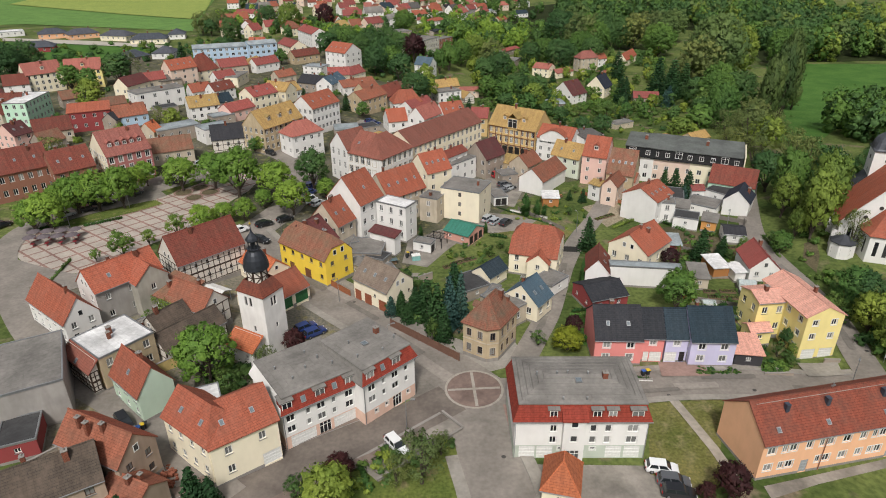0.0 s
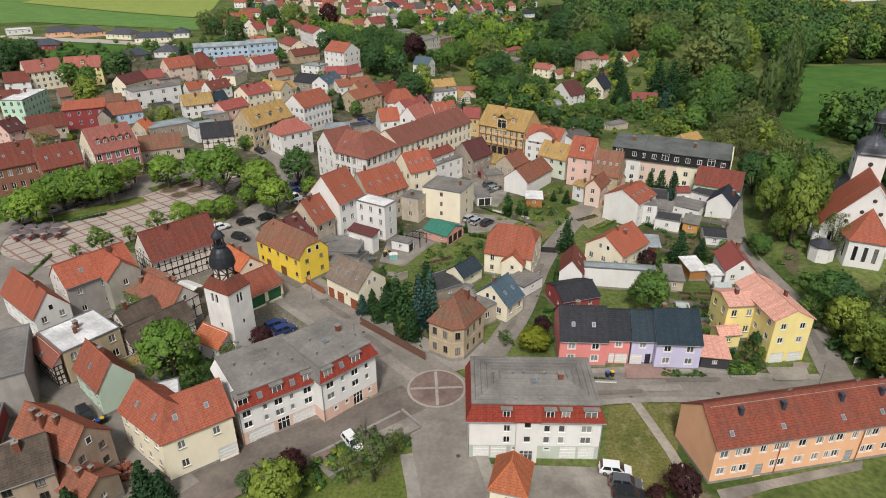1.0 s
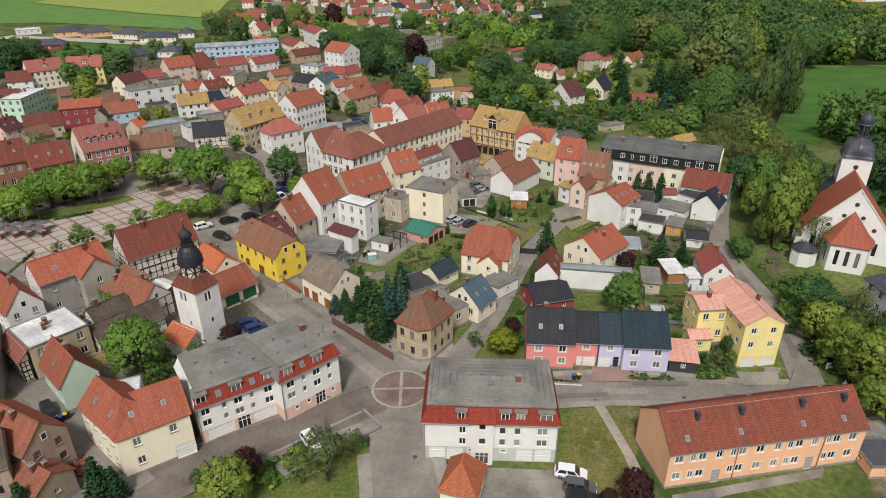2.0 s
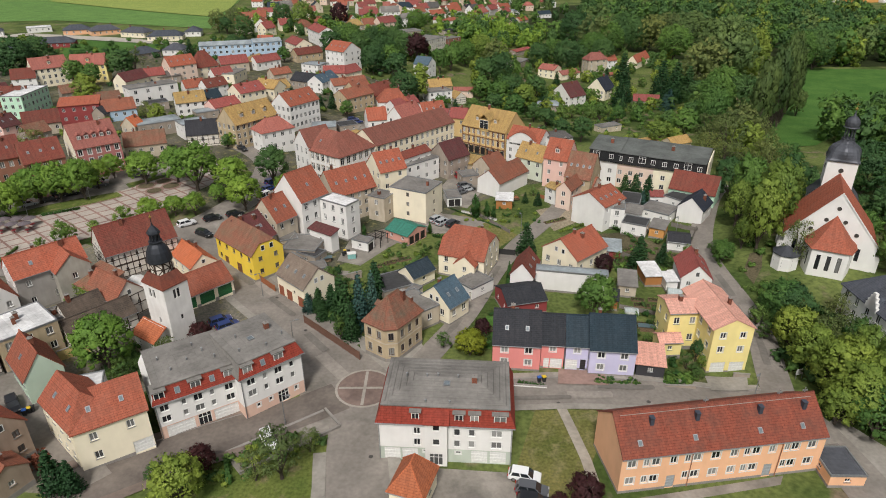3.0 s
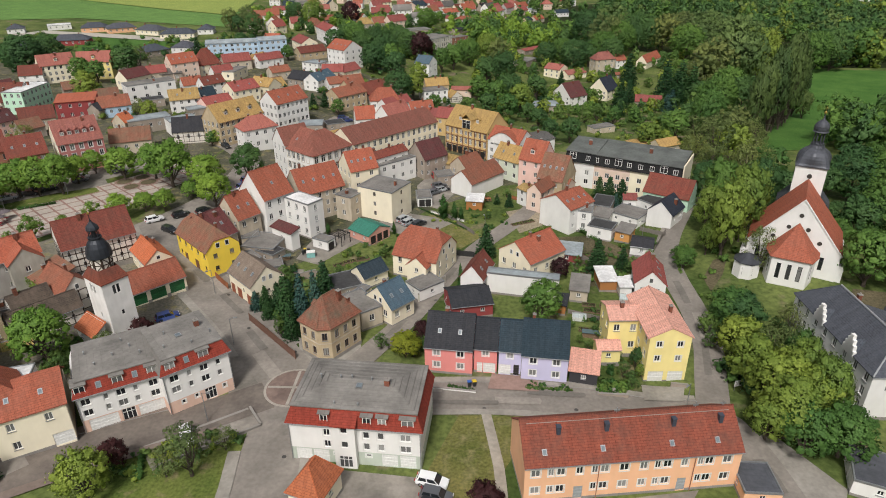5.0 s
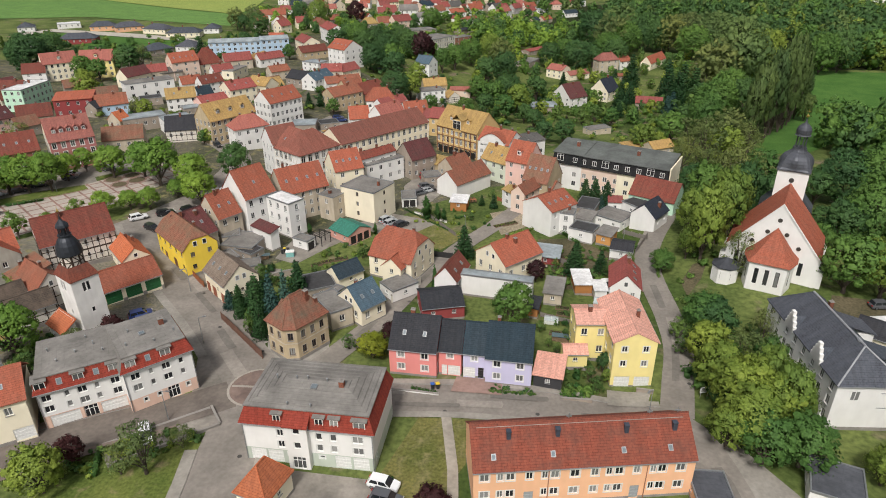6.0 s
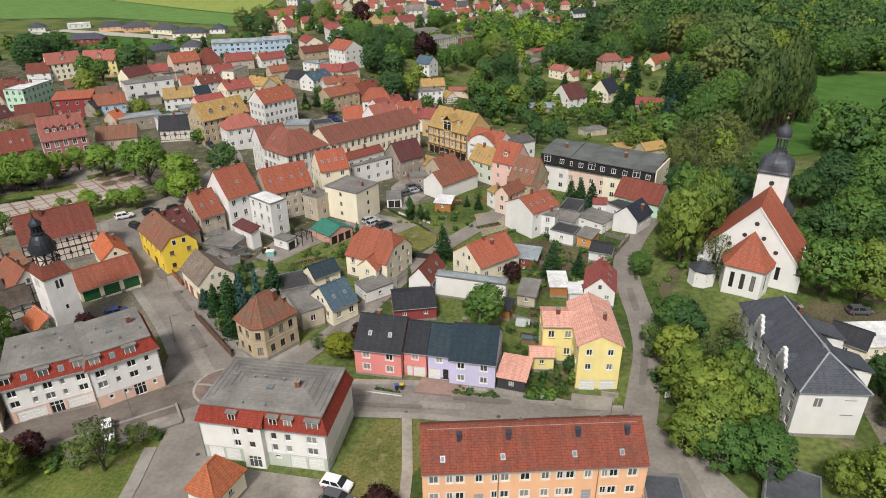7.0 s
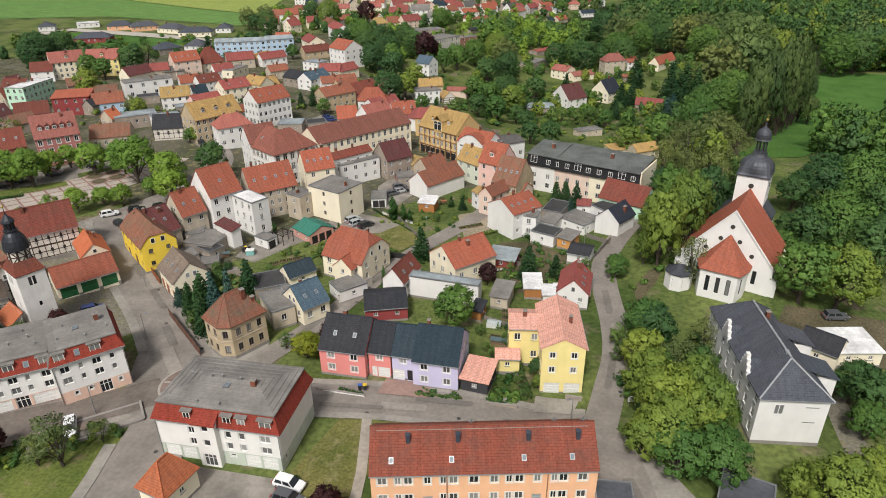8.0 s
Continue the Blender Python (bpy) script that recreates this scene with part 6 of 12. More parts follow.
house("house", "one-storey cream gabled house with orange-red clay tile roof", 42.5, 125.3, 9.7, 10.8, -43, 5, 3.5, "D", "red", "cream", 1, category="house", chim=2, lights=0)
house("barn", "one-storey dark red gabled barn with charcoal tile roof", 30.6, 108.1, 8.2, 8.0, 19, 3, 1.6, "L", "dark", "dredwall", 1, category="barn", chim=0, lights=0, win=(0.8, 0.8), step=3.4)
house("house", "one-storey cream gabled house with blue-grey metal tile roof", 16.0, 104.3, 5.9, 8.0, 54, 3.8, 3.5, "L", "bluesl", "cream", 1, category="house", chim=1, lights=2)
house("shed", "one-storey white flat-roofed shed with grey felt roof", 21.4, 112.8, 6.2, 5.0, 47, 2.8, 0, "F", "grey", "white", 1, category="shed", chim=0, lights=0, win=(0.8, 0.8), step=3.4)
house("house", "one-storey beige flat-roofed house with grey felt roof", 11.1, 102.1, 4.5, 8.0, 43, 4, 0, "F", "grey", "beige", 1, category="house", chim=0, lights=0)
house("shed", "one-storey grey-brown flat-roofed shed with dark felt roof", 4.6, 111.7, 6.4, 7.0, 33, 2.4, 0, "F", "dark", "stone", 1, category="shed", chim=0, lights=0, win=(0.8, 0.8), step=3.4)
house("shed", "one-storey cream flat-roofed shed with grey felt roof", 9.6, 107.6, 2.2, 4.0, -23, 3, 0, "F", "grey", "cream", 1, category="shed", chim=0, lights=0, win=(0.8, 0.8), step=3.4)
house("shed", "one-storey cream gabled shed with grey-blue tile roof", 9.2, 116.0, 6.3, 5.2, 50, 2.8, 2, "L", "slate", "cream", 1, category="shed", chim=0, lights=0, win=(0.8, 0.8), step=3.4)
house("barn", "cream gabled barn with taupe tile roof and rust-brown doors", -12.2, 108.6, 9.6, 7.8, -39, 4.7, 3.4, "L", "taupe", "cream", 1, category="barn", frame_mat=FRAME_DARK, chim=0, lights=3, win=(0.6, 0.6), step=2.2, doors=((0, 0.12, 1.8, 2.4, DOOR_RED), (0, 0.42, 2.0, 2.4, DOOR_RED), (0, 0.85, 2.2, 2.4, DOOR_RED)))
house("house", "cream house with half-hipped orange-red tile roof beside the lane", 19.8, 123.0, 10.4, 10.8, -17, 5, 5, "W", "red", "cream", 2, category="house", chim=1, win=(0.9, 1.3))
house("house", "cream front wing with a low red tiled gable roof", 19.6, 117.6, 5.0, 3.6, -17, 4.2, 2.2, "D", "red", "cream", 2, category="house", chim=0, lights=0, win=(0.8, 1.1), gable_win=False, doors=((0, 0.75, 1.0, 2.0, DOOR_RED),))
house("garage", "one-storey salmon gabled garage with green sheet roof", 4.0, 137.0, 7.3, 7.2, 57, 2.6, 1.5, "D", "green", "pinkbrick", 1, category="garage", chim=0, doors=((0, 0.2, 1.6, 2.1, DOOR_DARK), (0, 0.5, 1.6, 2.1, DOOR_DARK), (0, 0.8, 1.6, 2.1, DOOR_DARK)), win=(0.8, 0.8), step=3.4)
house("garage", "one-storey white flat-roofed garage with grey felt roof", 13.4, 159.9, 4.0, 6.0, 15, 2.5, 0, "F", "grey", "white", 1, category="garage", chim=0, doors=((0, 0.3, 1.5, 2.0, DOOR_DARK), (0, 0.72, 1.5, 2.0, DOOR_DARK)), fine=False, win=(0.8, 0.8), step=3.4)
house("garage", "one-storey white flat-roofed garage with grey felt roof", -5.1, 130.2, 4.5, 2.9, -22, 2.6, 0, "F", "grey", "white", 1, category="garage", chim=0, doors=((1, 0.5, 2.0, 2.0, DOOR_DARK),), win=(0.8, 0.8), step=3.4)
house("house", "two-storey half-timbered white gabled house with dark red tile roof", -49.1, 113.0, 14.4, 9.0, 47, 6, 5, "L", "dred", "timber", 2, category="house", chim=1, lights=0, win=(0.7, 1.0), step=2.2)
house("house", "grey house with white end wall and orange-red tile roof", -58.6, 98.9, 12.6, 7.4, 52, 7.2, 3.4, "L", "red", "greyp", 2, category="house", chim=2, lights=2, gable="white", step=3.4, win=(0.9, 1.2))
house("house", "ivy-grown grey wing with orange-red clay tile roof", -54.6, 99.4, 6.4, 6.4, -38, 7.1, 2.9, "L", "red", "ivy", 2, category="house", chim=0, lights=0, step=3.2, win=(0.9, 1.2), gable_win=False)
ivy_house = house("house", "ivy-grown grey lean-to house with weathered brown tile roof", -48.6, 98.3, 8.4, 6.5, -30, 4.6, 1.8, "P", "brown", "ivy", 1, category="house", chim=1, lights=0)
house("house", "two-storey white gabled house with orange-red clay tile roof", -66.3, 92.5, 14.1, 6.4, -36, 4.6, 4, "L", "red", "white", 2, category="house", chim=1, win=(0.9, 1.2), step=2.4)
house("house", "two-storey sandy ochre flat-roofed house with white sheet roof", -51.9, 81.6, 8.8, 8.9, -36, 6, 0, "F", "white", "ochre", 2, category="house", chim=2, lights=0, blank="0")
house("house", "old timbered street front with a red tiled lean-to roof", -55.1, 77.2, 8.8, 1.9, -36, 4.1, 1.8, "P", "redbrown", "timber", 2, category="house", chim=0, lights=1, win=(0.7, 0.9), step=2.0)
house("house", "two-storey pale green gabled house with orange-red clay tile roof", -44.4, 74.2, 8.8, 5.9, -39, 4.5, 4, "L", "red", "mint2", 2, category="house", chim=2, lights=1, blank="1")
ruin_house = house("house", "ruinous rubble-walled house with faded tiles and one red roof slope", -42.8, 60.6, 11.4, 6.4, -23, 5.4, 3.2, "L", "brownred", "rubble", 2, category="house", chim=0, lights=0, frame_mat=FRAME_DARK, win=(0.9, 1.1))
new_slope = Build()
new_slope.slab([(5.75, 3.25, 5.46), (-5.75, 3.25, 5.46), (-5.75, -0.1, 8.7), (5.75, -0.1, 8.7)], 0.05)
part("new_roof_slope", new_slope, roof_mat("red", False), ruin_house, "bright red new tiles")
for px, py in ((-2.6, -1.0), (-0.8, -1.3), (1.2, -0.6)):
    chimney(ruin_house, px, py, 7.2, 1.9, 0.55)
house("house", "old house with a long brown-grey tile roof", -46.0, 54.3, 10.4, 7.6, 33, 5, 3.4, "L", "oldbrown", "rubble", 2, category="house", chim=2, lights=0, frame_mat=FRAME_DARK)
house("shed", "tumbledown rubble shed with sunken faded red tiles", -37.6, 55.6, 6.4, 5.6, -23, 3.2, 1.8, "L", "brownred", "rubble", 1, category="shed", chim=2, lights=0, win=(0.8, 0.8), step=3.4)
house("house", "two-storey grey flat-roofed house with grey felt roof", -59.7, 73.0, 8.9, 14.0, 30, 7, 0, "F", "grey", "greyp", 2, category="house", chim=0, blank="0123")
house("shed", "one-storey dark red flat-roofed shed with dark felt roof", -56.4, 63.6, 4.9, 6.0, 24, 3, 0, "F", "dark", "dredwall", 1, category="shed", chim=0, lights=0, win=(0.8, 0.8), step=3.4)
house("house", "white lean-to with bright orange tile roof against the old tower", -33.1, 86.5, 6.4, 2.9, -28, 3.4, 1.9, "P", "orange", "white", 1, category="house", chim=0, lights=0, win=(0.6, 0.8), step=1.9)
house("shed", "one-storey cream gabled shed with orange-red clay tile roof", -33.2, 105.1, 11.7, 8.0, 52, 2.8, 3, "L", "red", "cream", 1, category="shed", chim=0, doors=((0, 0.17, 3.0, 2.3, DOOR_GREEN), (0, 0.5, 3.0, 2.3, DOOR_GREEN), (0, 0.83, 3.0, 2.3, DOOR_GREEN)), win=(0.8, 0.8), step=3.4)
house("house", "one-storey cream gabled house with bright orange tile roof", -37.1, 113.0, 9.7, 6.0, -41, 4, 2.5, "L", "orange", "cream", 1, category="house", chim=2, lights=0)
house("house", "half-timbered white gabled house with faded red-brown tile roof", -44.3, 96.4, 9.6, 6.6, -28, 4.6, 3.2, "L", "brownred", "timber", 1, category="house", chim=1, lights=0, win=(0.8, 1.0))
house("barn", "half-timbered barn with long old brown-grey tile roof", -43.2, 88.4, 11.6, 6.0, 54, 3.4, 2.4, "L", "oldbrown", "timber", 1, category="barn", chim=0, lights=0, win=(0.7, 0.7), step=3.4)
house("shed", "half-timbered shed with old brown-grey tile roof", -47.4, 90.6, 7.0, 5.4, 57, 3.6, 2.4, "L", "oldbrown", "timber", 1, category="shed", chim=1, lights=0, win=(0.7, 0.7))
house("shed", "low grey shed with flat felt roof in the yard", -51.6, 87.6, 5.6, 4.6, 50, 3.4, 0, "F", "grey", "greyp", 1, category="shed", chim=1, lights=0, win=(0.7, 0.7))
house("house", "two-storey brown brick gabled house with dark red tile roof", -114.6, 156.6, 15.3, 12.0, 44, 7.5, 5, "L", "dred", "brick", 2, category="house", chim=2, lights=3, win=(1.1, 1.7), step=2.0, fine=False)
house("house", "two-storey brown brick gabled house with dark red tile roof", -102.1, 160.2, 10.4, 10.0, 46, 6.5, 5, "L", "dred", "brick", 2, category="house", chim=2, lights=0, fine=False)
house("apartment_house", "three-storey red and white gabled apartment house with rose-red tile roof", -92.3, 169.5, 12.2, 14.0, 45, 8.6, 5.6, "L", "rose", "redwhite", 3, category="apartment house", surround=SHUTTER_WHITE, gable="cream", chim=1, dorm=5, win=(1.1, 1.7), step=2.2, fine=False)
house("barn", "one-storey beige gabled barn with weathered brown tile roof", -84.8, 184.1, 12.3, 9.0, 28, 4, 3.5, "L", "brown", "beige", 1, category="barn", chim=1, lights=0, fine=False)
house("house", "one-storey grey-brown flat-roofed house with pale grey sheet roof", -92.5, 206.7, 14.2, 8.0, 42, 4.5, 0, "F", "greyblue", "stone", 1, category="house", chim=0, lights=0, fine=False)
house("house", "one-storey half-timbered white gabled house with charcoal tile roof", -70.2, 197.1, 13.2, 9.0, 22, 4, 4, "L", "dark", "timber", 1, category="house", chim=2, lights=0, fine=False)
house("house", "one-storey white flat-roofed house with pale grey sheet roof", -78.8, 204.8, 9.5, 8.0, 44, 5, 0, "F", "greyblue", "white", 1, category="house", chim=0, lights=0, fine=False)
house("apartment_house", "three-storey sandy ochre gabled apartment house with lichen-yellowed tile roof", -57.0, 199.4, 17.3, 10.0, 59, 8, 5, "L", "yel", "ochre", 3, category="apartment house", chim=1, dorm=3, win=(1.1, 1.7), step=2.1, fine=False)
house("house", "two-storey white hip-roofed house with rose-red tile roof", -46.9, 194.0, 11.8, 8.0, 45, 7, 3.5, "H", "rose", "white", 2, category="house", chim=2, lights=0, fine=False)
house("apartment_house", "three-storey white gabled apartment house with orange-red clay tile roof", -47.5, 221.3, 14.1, 10.0, 59, 9, 4, "L", "red", "white", 3, category="apartment house", chim=1, win=(1.1, 1.5), step=1.9, fine=False)
house("house", "two-storey dark red lean-to house with orange-red clay tile roof", -128.1, 219.6, 13.8, 10.0, 26, 7, 1.2, "P", "red", "dredwall", 2, category="house", chim=0, lights=0, fine=False)
house("apartment_house", "three-storey mint-green flat-roofed apartment house with white sheet roof", -156.0, 229.1, 18.5, 8.0, 96, 8.5, 0, "F", "white", "mint", 3, category="apartment house", chim=1, win=(1.1,1.5), step=2.3, fine=False)
house("house", "two-storey white gabled house with dark red tile roof", -163.4, 230.5, 10.2, 8.0, 10, 6, 4, "L", "dred", "white", 2, category="house", chim=1, lights=0, fine=False, step=3.5)
house("apartment_house", "three-storey cream gabled apartment house with rose-red tile roof", -180.3, 278.9, 15.0, 10.0, 47, 8, 4.5, "L", "rose", "cream", 3, category="apartment house", chim=2, dorm=1, win=(1.1, 1.6), step=2.2, fine=False)
house("apartment_house", "three-storey lemon-yellow gabled apartment house with rose-red tile roof", -165.5, 287.2, 15.1, 10.0, 22, 8, 4.5, "L", "rose", "yellow", 3, category="apartment house", chim=2, dorm=1, win=(1.1, 1.5), step=2.6, fine=False)
house("house", "two-storey white gabled house with dark red tile roof", -186.0, 269.6, 9.9, 8.0, 29, 5, 4, "L", "dred", "white", 2, category="house", chim=1, lights=0, fine=False, step=3.5)
house("house", "two-storey pale pink gabled house with maroon tile roof", -140.3, 195.9, 6.6, 9.0, 68, 5, 3.5, "L", "maroon", "pink", 2, category="house", chim=2, lights=0, fine=False)
house("house", "one-storey beige gabled house with dark red tile roof", -132.8, 203.9, 11.4, 8.0, 37, 4, 4, "L", "dred", "beige", 1, category="house", chim=2, lights=0, fine=False)
house("house", "one-storey pale blue gabled house with faded red-brown tile roof", -116.7, 224.1, 11.7, 9.0, 38, 4, 3.5, "L", "brownred", "bluew", 1, category="house", chim=1, lights=0, fine=False)
house("house", "two-storey white flat-roofed house with grey felt roof", -117.3, 250.4, 19.3, 8.6, 46, 7, 0, "F", "grey", "white", 2, category="house", chim=1, win=(1.3, 1.6), step=4.2, fine=False)
house("house", "one-storey cream gabled house with maroon tile roof", -136.4, 269.7, 13.0, 8.0, 71, 5, 3.5, "L", "maroon", "cream", 1, category="house", chim=1, lights=0, fine=False, step=3.5)
house("house", "one-storey beige gabled house with crimson tile roof", -131.2, 279.9, 8.5, 7.0, 41, 5, 3, "L", "rosered", "beige", 1, category="house", chim=2, lights=0, fine=False, step=3.5)
house("apartment_house", "three-storey pinkish beige gabled apartment house with orange-red clay tile roof", -123.1, 289.0, 12.9, 9.0, 50, 8, 4, "L", "red", "pinkbeige", 3, category="apartment house", chim=1, lights=0, fine=False, step=3.5)
house("house", "two-storey cream hip-roofed house with dark red tile roof", -117.4, 301.7, 11.8, 10.0, 51, 5, 7, "H", "dred", "cream", 2, category="house", chim=1, lights=0, fine=False, step=3.5)
house("house", "one-storey beige gabled house with crimson tile roof", -107.5, 313.2, 13.9, 8.0, 37, 4.5, 3.5, "L", "rosered", "beige", 1, category="house", chim=1, lights=0, fine=False, step=3.5)
house("apartment_house", "three-storey pale blue gabled apartment house with pale grey sheet roof", -124.5, 347.8, 28.1, 10.0, 21, 8, 1.5, "L", "greyblue", "bluew", 3, category="apartment house", chim=1, win=(1.5, 1.4), step=2.8, fine=False)
house("apartment_house", "three-storey pale blue gabled apartment house with pale grey sheet roof", -104.0, 353.0, 15.4, 10.0, 30, 9, 1.5, "L", "greyblue", "bluew", 3, category="apartment house", chim=1, win=(1.5, 1.4), step=2.8, fine=False)
house("house", "one-storey white gabled house with orange-red clay tile roof", -104.8, 262.0, 8.7, 7.0, 43, 4, 3, "L", "red", "white", 1, category="house", chim=2, lights=0, fine=False)
house("house", "two-storey white gabled house with dark red tile roof", -96.0, 262.3, 10.4, 7.0, 55, 4.5, 3, "L", "dred", "white", 2, category="house", chim=2, lights=0, fine=False)
house("house", "two-storey white gabled house with lichen-yellowed tile roof", -92.9, 233.5, 11.2, 8.0, 32, 5, 3.5, "L", "yel", "white", 2, category="house", chim=1, lights=0, fine=False)
house("house", "one-storey white gabled house with grey-blue tile roof", -89.0, 243.6, 6.4, 7.0, 48, 4, 3, "L", "slate", "white", 1, category="house", chim=2, lights=0, fine=False)
house("house", "one-storey pale pink gabled house with crimson tile roof", -79.7, 232.3, 11.3, 8.0, 55, 4, 2.5, "L", "rosered", "pink", 1, category="house", chim=1, lights=0, fine=False)
house("house", "two-storey cream gabled house with crimson tile roof", -75.8, 247.9, 11.8, 10.0, 53, 6, 3, "L", "rosered", "cream", 2, category="house", chim=2, lights=0, fine=False)
house("house", "one-storey white gabled house with lichen-yellowed tile roof", -68.1, 260.9, 10.3, 8.0, 55, 4, 3, "L", "yel", "white", 1, category="house", chim=1, lights=0, fine=False)
house("house", "one-storey grey-brown gabled house with lichen-yellowed tile roof", -101.7, 324.4, 13.8, 7.0, 78, 4, 2, "L", "yel", "stone", 1, category="house", chim=1, lights=0, fine=False, step=3.5)
house("apartment_house", "three-storey white gabled apartment house with orange-red clay tile roof", -55.0, 327.7, 14.0, 12.2, -35, 9, 4, "L", "red", "white", 3, category="apartment house", chim=1, lights=0, fine=False, step=3.5)
house("house", "two-storey white gabled house with blue-grey metal tile roof", -14.0, 333.0, 9.0, 8.5, -23, 6, 3.5, "L", "bluesl", "white", 2, category="house", chim=1, lights=0, fine=False, step=3.5)
house("house", "two-storey white gabled house with blue-grey metal tile roof", -52.5, 277.3, 13.9, 8.0, 74, 4.5, 3, "L", "bluesl", "white", 2, category="house", chim=2, lights=0, fine=False)
house("shed", "one-storey beige gabled shed with crimson tile roof", -52.9, 299.0, 10.2, 8.0, 11, 3.5, 3, "L", "rosered", "beige", 1, category="shed", chim=0, lights=0, fine=False, win=(0.8, 0.8), step=3.4)
house("shed", "one-storey cream gabled shed with crimson tile roof", -47.5, 303.3, 11.9, 8.0, 61, 3.5, 3, "L", "rosered", "cream", 1, category="shed", chim=0, lights=0, fine=False, win=(0.8, 0.8), step=3.4)
house("house", "two-storey sandy ochre gabled house with faded red-brown tile roof", -33.8, 253.5, 14.9, 9.0, 55, 6, 3, "L", "brownred", "ochre", 2, category="house", chim=2, lights=0, fine=False)
house("house", "one-storey grey-brown gabled house with dark red tile roof", -26.7, 265.8, 13.1, 9.0, 60, 5, 4, "L", "dred", "stone", 1, category="house", chim=2, lights=0, fine=False)
house("house", "one-storey white hip-roofed house with orange-red clay tile roof", -18.5, 255.4, 12.3, 8.0, 18, 5, 4.5, "H", "red", "white", 1, category="house", chim=1, lights=0, fine=False)
house("house", "one-storey white gabled house with faded red-brown tile roof", -42.1, 279.3, 16.2, 8.0, 35, 4, 2.5, "L", "brownred", "white", 1, category="house", chim=2, lights=0, fine=False)
house("house", "two-storey white flat-roofed house with pale grey sheet roof", -66.1, 312.9, 10.4, 8.0, -23, 4.5, 0, "F", "greyblue", "white", 2, category="house", chim=1, lights=0, fine=False, step=3.5)
house("house", "one-storey grey-brown gabled house with charcoal tile roof", -59.4, 277.9, 13.5, 9.0, -24, 4, 3, "L", "dark", "stone", 1, category="house", chim=1, lights=0, fine=False)
house("apartment_house", "three-storey pale stone flat-roofed apartment house with grey felt roof", -21.2, 392.2, 24.8, 15.0, 60, 9, 0, "F", "grey", "stonel", 3, category="apartment house", chim=1, win=(1.1, 1.9), step=2.0, fine=False)
house("apartment_house", "three-storey brown brick flat-roofed apartment house with grey felt roof", -8.7, 413.5, 13.2, 10.0, 50, 8, 0, "F", "grey", "brick", 3, category="apartment house", chim=1, lights=0, fine=False, step=3.5)
house("apartment_house", "three-storey white gabled apartment house with crimson tile roof", -86.3, 403.2, 25.3, 10.7, -58, 8, 3, "L", "rosered", "white", 3, category="apartment house", chim=1, lights=0, fine=False, step=3.5)
house("house", "two-storey cream gabled house with crimson tile roof", -92.0, 372.8, 18.8, 10.0, -53, 5, 3, "L", "rosered", "cream", 2, category="house", chim=1, lights=0, fine=False, step=3.5)
house("house", "one-storey sandy ochre gabled house with dark red tile roof", -79.5, 345.6, 15.7, 8.0, 46, 4, 3, "L", "dred", "ochre", 1, category="house", chim=1, lights=0, fine=False, step=3.5)
house("shed", "one-storey grey-brown flat-roofed shed with grey felt roof", -40.6, 448.0, 21.1, 12.0, 35, 3.5, 0, "F", "grey", "stone", 1, category="shed", chim=0, lights=0, fine=False, win=(0.8, 0.8), step=3.4)
house("house", "two-storey cream hip-roofed house with faded red-brown tile roof", -109.8, 445.4, 15.0, 8.0, -44, 5, 4, "H", "brownred", "cream", 2, category="house", chim=1, lights=0, fine=False, step=3.5)
house("house", "two-storey cream gabled house with crimson tile roof", -131.9, 433.6, 10.2, 8.0, 68, 5, 4, "L", "rosered", "cream", 2, category="house", chim=1, lights=0, fine=False, step=3.5)
house("house", "two-storey pale blue gabled house with orange-red clay tile roof", -113.8, 380.4, 9.5, 8.0, 4, 5, 3, "L", "red", "bluew", 2, category="house", chim=1, lights=0, fine=False, step=3.5)
house("house", "one-storey white gabled house with crimson tile roof", -167.4, 536.6, 15.0, 8.0, 3, 4, 3, "L", "rosered", "white", 1, category="house", chim=1, lights=0, fine=False, step=3.5)
house("house", "one-storey white gabled house with orange-red clay tile roof", -87.6, 484.3, 11.7, 8.0, -44, 4, 4, "L", "red", "white", 1, category="house", chim=1, lights=0, fine=False, step=3.5)
house("house", "one-storey grey-brown hip-roofed house with lichen-yellowed tile roof", -77.9, 458.5, 12.1, 8.0, 27, 4, 4, "H", "yel", "stone", 1, category="house", chim=1, lights=0, fine=False, step=3.5)
house("house", "one-storey beige gabled house with faded red-brown tile roof", -69.3, 463.8, 9.4, 8.0, 36, 4, 4, "L", "brownred", "beige", 1, category="house", chim=1, lights=0, fine=False, step=3.5)
house("house", "two-storey grey-brown gabled house with crimson tile roof", -78.9, 515.5, 15.0, 9.0, 15, 5, 4, "L", "rosered", "stone", 2, category="house", chim=1, lights=0, fine=False, step=3.5)
house("house", "two-storey white gabled house with grey felt roof", -63.7, 524.0, 15.0, 9.0, 22, 6, 4, "L", "grey", "white", 2, category="house", chim=1, lights=0, fine=False, step=3.5)
house("house", "two-storey pinkish beige gabled house with crimson tile roof", -57.5, 466.9, 15.0, 9.0, 50, 5, 4, "L", "rosered", "pinkbeige", 2, category="house", chim=1, lights=0, fine=False, step=3.5)
house("house", "two-storey white hip-roofed house with grey felt roof", -46.2, 492.0, 14.0, 9.0, 36, 6, 3, "H", "grey", "white", 2, category="house", chim=1, lights=0, fine=False, step=3.5)
house("house", "two-storey white gabled house with crimson tile roof", -44.1, 567.0, 13.9, 8.0, 54, 5, 4, "L", "rosered", "white", 2, category="house", chim=1, lights=0, fine=False, step=3.5)
house("house", "one-storey white gabled house with orange-red clay tile roof", -30.2, 555.2, 15.0, 9.0, 40, 4, 3, "L", "red", "white", 1, category="house", chim=1, lights=0, fine=False, step=3.5)
